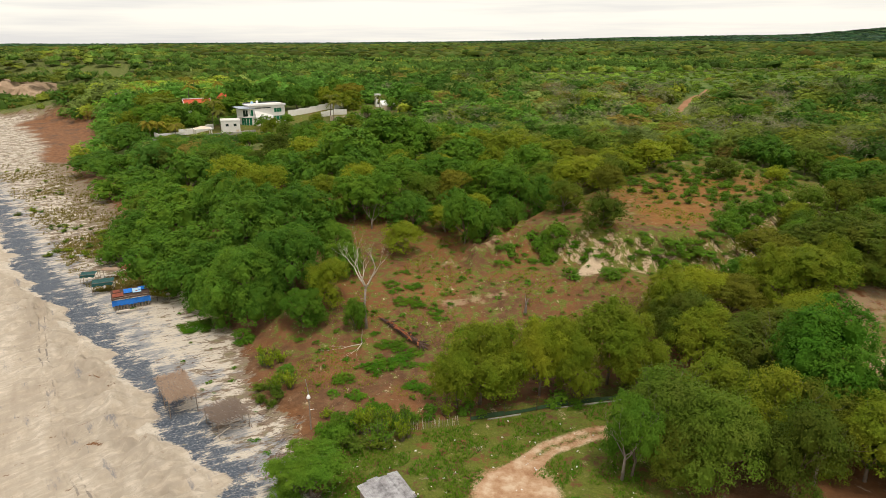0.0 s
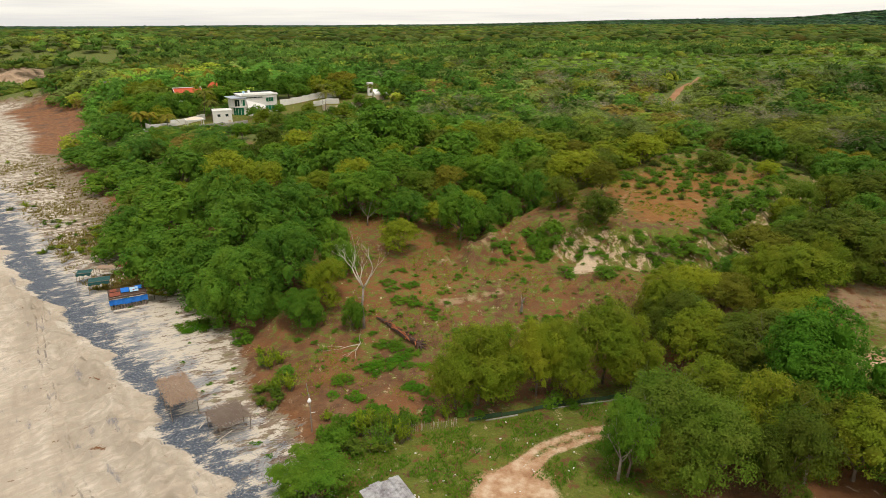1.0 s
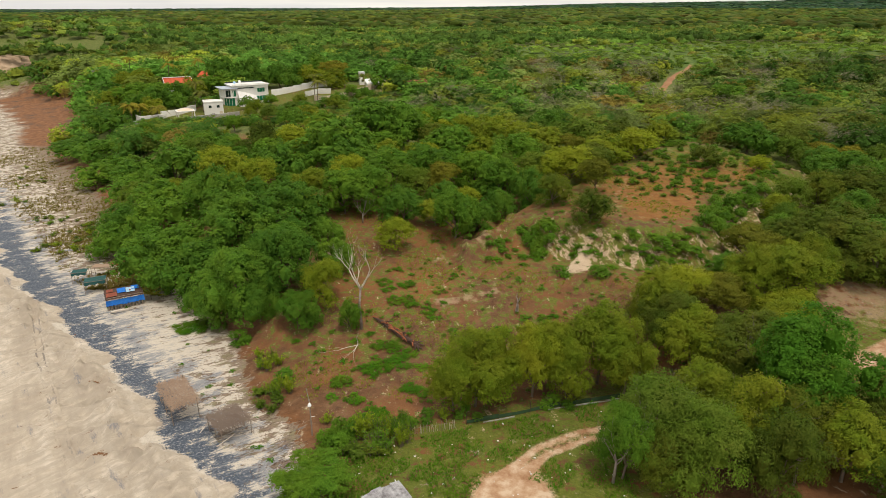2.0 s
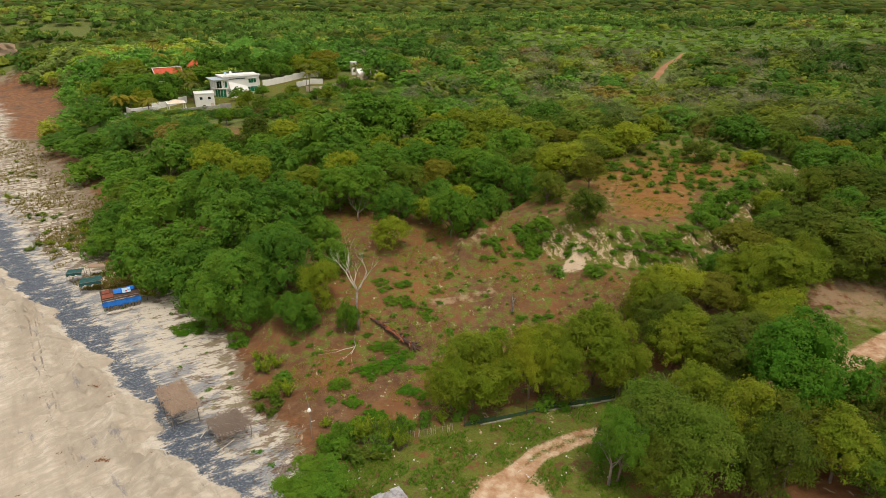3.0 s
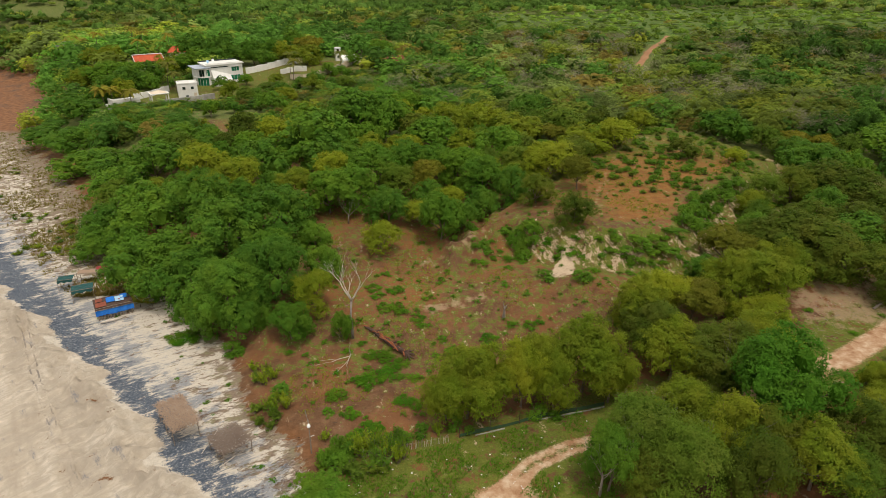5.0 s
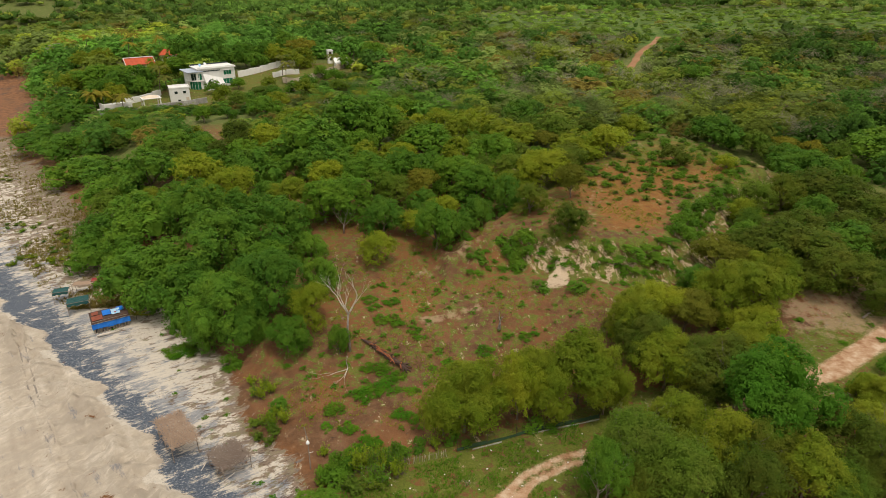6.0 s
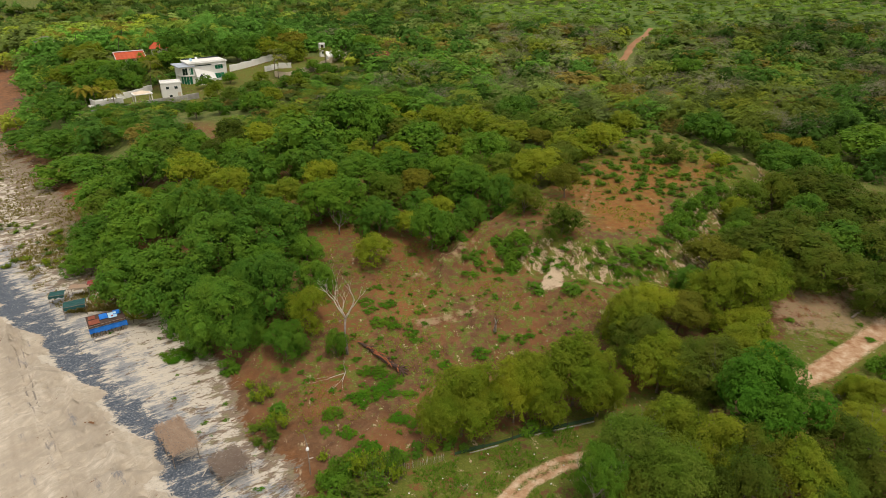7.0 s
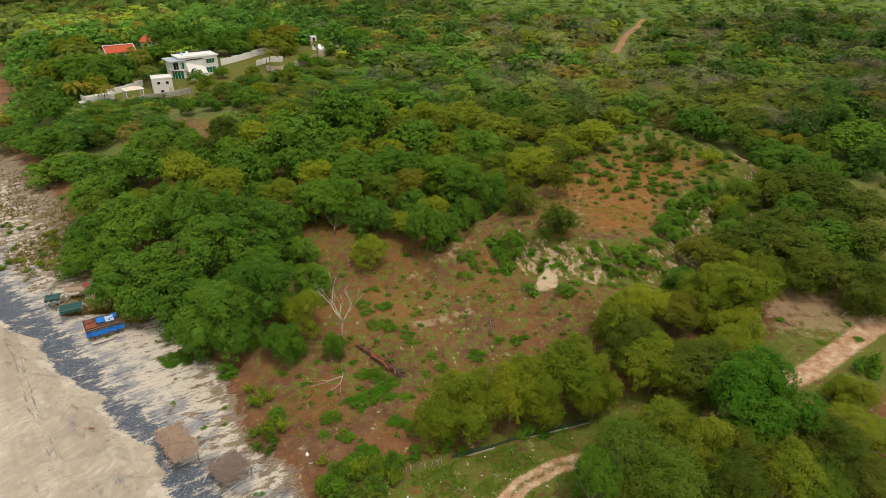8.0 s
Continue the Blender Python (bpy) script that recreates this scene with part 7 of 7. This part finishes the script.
for k, (x, y, h) in enumerate(((-12.0, 103.0, 5.5), (88.0, 142.0, 8.0), (99.0, 162.0, 8.5), (10.0, 150.0, 6.5), (62.0, 160.0, 7.0), (-3.0, 158.0, 6.5), (46.0, 152.0, 6.0), (84.0, 118.0, 6.0), (-22.0, 128.0, 6.0),
                               (19.5, 50.2, 10.2), (27.3, 47.6, 10.0), (15.2, 46.2, 8.2), (34.0, 57.0, 9.0), (44.0, 47.0, 8.0), (30.5, 44.5, 9.4), (-58.0, 118.0, 7.0))):
    bare_tree(x, y, h, "grey leafless tree with a fine twiggy crown", 200 + k)


def fallen_branch(x0, y0, x1, y1, seed, label):
    r = np.random.default_rng(seed)
    a, b = Vector(on_ground(x0, y0)), Vector(on_ground(x1, y1))
    ob = thing("fallen_branch", tuple(a), 0, label, "branch", "fallen branches")
    d = b - a
    f = Form()
    f.tube([Vector((0, 0, 0.1)), d * 0.35 + Vector((0.1, 0.1, 0.25)), d * 0.7 + Vector((-0.1, 0.1, 0.2)), d + Vector((0, 0, 0.35))], [0.17, 0.14, 0.1, 0.05], 6)
    part("limb", f, GREY_TWIG, ob, "", True)
    f = Form()
    for k in range(6):
        s = r.uniform(0.3, 1.0)
        branches(f, r, d * s + Vector((0, 0, 0.2)), d.normalized() + Vector((r.uniform(-1, 1), r.uniform(-1, 1), r.uniform(0.1, 0.7))), 1.1, 0.05, 2, 0.6, 0.0, 4)
    part("twigs", f, GREY_TWIG, ob)


fallen_branch(60.5, 72.9, 66.5, 75.9, 301, "grey fallen branch on the scraped clearing")
fallen_branch(44.1, 73.2, 47.7, 73.9, 302, "grey fallen branch on the scraped clearing")


# ---- strewn matter: stuff that nobody would count ----
def strewn(name, n, place, shape, mat, label, category):
    spots = np.array(place(n))[:n]
    f = Form()
    for x, y, z in zip(spots[:, 0].tolist(), spots[:, 1].tolist(), height(spots[:, 0], spots[:, 1]).tolist()):
        shape(f, Vector((x, y, z)))
    return tagged(new(name, f.mesh(name, mat)), label, category, kind="stuff")


def chosen(n, draw, fits):
    """Places drawn many at a time until n of them fit."""
    got = []
    while sum(map(len, got)) < n:
        x, y = draw(4 * n)
        keep = fits(x, y)
        got.append(np.stack([x[keep], y[keep]], 1))
    return np.concatenate(got)


def on_wrack(n):
    def draw(k):
        y = 45 + 85 * rng.uniform(size=k) ** 1.3
        a, b = np.interp(y, WRACK_Y, WRACK_X), np.interp(y, SHORE_Y, SHORE_X)
        return a + (b - a + 1.0) * rng.uniform(size=k) ** 0.6, y
    return chosen(n, draw, lambda x, y: np.sin(x * 0.9 + y * 0.4) + np.sin(y * 0.7 - x * 0.3) > -0.6)


def twig(f, p):
    a, ln = rng.normal(0.4, 0.8), rng.uniform(0.1, 0.7)
    d = Vector((math.cos(a), math.sin(a), rng.uniform(-0.02, 0.1))) * ln / 2
    r = rng.uniform(0.008, 0.024)
    f.tube([p - d + Vector((0, 0, 0.03)), p + Vector((rng.uniform(-0.1, 0.1), rng.uniform(-0.1, 0.1), 0.05)), p + d + Vector((0, 0, 0.03))], [r, r, r * 0.5], 3, False)


def clod(f, p):
    s = rng.uniform(0.03, 0.11)
    v, t = OCTA
    f.add([p + Vector(q) * s * rng.uniform(0.6, 1.3) * 1.0 - Vector((0, 0, q[2] * s * 0.5)) for q in v.tolist()], [], [tuple(k) for k in t.tolist()])


def scrap(f, p):
    s, a = rng.uniform(0.04, 0.1), rng.uniform(0, 3.1)
    m = Matrix.Translation(p + Vector((0, 0, 0.05))) @ Matrix.Rotation(a, 4, "Z") @ Matrix.Rotation(rng.uniform(-0.5, 0.5), 4, "X")
    f.box((-s, -s * 0.6, -0.03), (s, s * 0.6, 0.03), m, 0.0)


strewn("driftwood_twigs", 1300, on_wrack, twig, WRACK, "dark dry twigs and wrack strewn over the pale sand", "driftwood")
strewn("bleached_twigs", 350, on_wrack, twig, PALE_BARK, "bleached sticks scattered on the sand", "driftwood")


def on_band(n):
    y = 46 + 70 * rng.uniform(size=n) ** 1.4
    a, b = np.interp(y, TIDE_Y, TIDE_X), np.interp(y, WRACK_Y, WRACK_X)
    return np.stack([a + (b + 2 - a) * rng.uniform(size=n), y], 1)


strewn("beach_stones", 500, on_band, clod, CONCRETE, "small grey stones on the dark sand band", "stones")


def in_field(n):
    return chosen(n, lambda k: (rng.uniform(-17, 24, k), rng.uniform(55, 97, k)), lambda x, y: inside(x, y, OPEN[0]))


strewn("field_stones", 500, in_field, clod, CLOD, "pale stones and clods in the reddish soil", "stones")
strewn("field_twigs", 500, in_field, twig, BARK, "fallen twigs on the reddish soil", "twigs")


def on_scrape(n):
    return chosen(n, lambda k: (rng.uniform(46, 78, k), rng.uniform(62, 84, k)), lambda x, y: inside(x, y, OPEN[2]) & (from_line(x, y, TRACK) > 3.0))


strewn("scrape_twigs", 420, on_scrape, twig, GREY_TWIG, "broken grey twigs on the scraped clearing", "twigs")
strewn("scrape_stones", 320, on_scrape, clod, CLOD, "pale stones on the scraped clearing", "stones")


def on_verge(n):
    x = rng.uniform(-13, 17, n)
    return np.stack([x, 43 + (10.5 + 0.27 * x) * rng.uniform(size=n)], 1)


strewn("litter", 70, on_verge, scrap, LITTER, "scattered white scraps of litter on the grass", "litter")


def blade(f, p):
    for k in range(4):
        a, h = rng.uniform(0, 6.28), rng.uniform(0.08, 0.24)
        s = Vector((math.cos(a), math.sin(a), 0))
        w = Vector((-s.y, s.x, 0)) * 0.035
        q = p + s * 0.06
        f.add([q - w, q + w, q + s * h * 0.7 + Vector((0, 0, h))], [], [(0, 1, 2)])


def on_grass(n):
    def draw(k):
        x = rng.uniform(-12.5, 17, k)
        return x, 41 + (13 + 0.27 * x) * rng.uniform(size=k)
    return chosen(n, draw, lambda x, y: (from_line(x, y, TRACK) > 1.3) & ((x - 6.0) ** 2 + (y - 43.0) ** 2 > 18) & (np.sin(x * 0.8 + 1) + np.sin(y * 1.1 + x * 0.5) + np.sin(x * 2.3 - y * 1.7) * 0.7 > -0.5))


def grassy_slope(n):
    return chosen(n, lambda k: (rng.uniform(-20, 66, k), rng.uniform(60, 140, k)),
                  lambda x, y: inside(x, y, OPEN[0]) & (np.sin(x * 0.5 + 2) + np.sin(y * 0.45 + x * 0.2) + np.sin(x * 1.3 - y * 0.9) * 0.6 > 0.4))


strewn("verge_grass", 6500, on_grass, blade, WEED_LEAF, "short green grass on the verge beside the track", "grass")
strewn("field_grass", 9000, grassy_slope, blade, OLIVE_LEAF, "sparse dry green grass on the open field", "grass")


def shore_scrub(n):
    def draw(k):
        y = 92 + 108 * rng.uniform(size=k) ** 1.8
        a, b = np.interp(y, WRACK_Y, WRACK_X), np.interp(y, SHORE_Y, SHORE_X)
        return a + 2 + (b - a - 1) * rng.uniform(size=k) ** 0.7, y
    return chosen(n, draw, lambda x, y: np.sin(x * 0.35) + np.sin(y * 0.28 + 1) + 0.7 * np.sin(x * 1.1 - y * 0.8) + rng.normal(0, 1.1, len(x)) > 0.5)


def tuft(f, p):
    for k in range(7):
        a, h = rng.uniform(0, 6.28), rng.uniform(0.15, 0.5)
        s = Vector((math.cos(a), math.sin(a), 0))
        w = Vector((-s.y, s.x, 0)) * 0.06
        q = p + s * rng.uniform(0, 0.3)
        f.add([q - w, q + w, q + s * h * 0.5 + Vector((0, 0, h))], [], [(0, 1, 2)])


strewn("shore_grass", 5000, shore_scrub, tuft, SHORE_LEAF, "dry brownish green beach grass and runners", "grass")
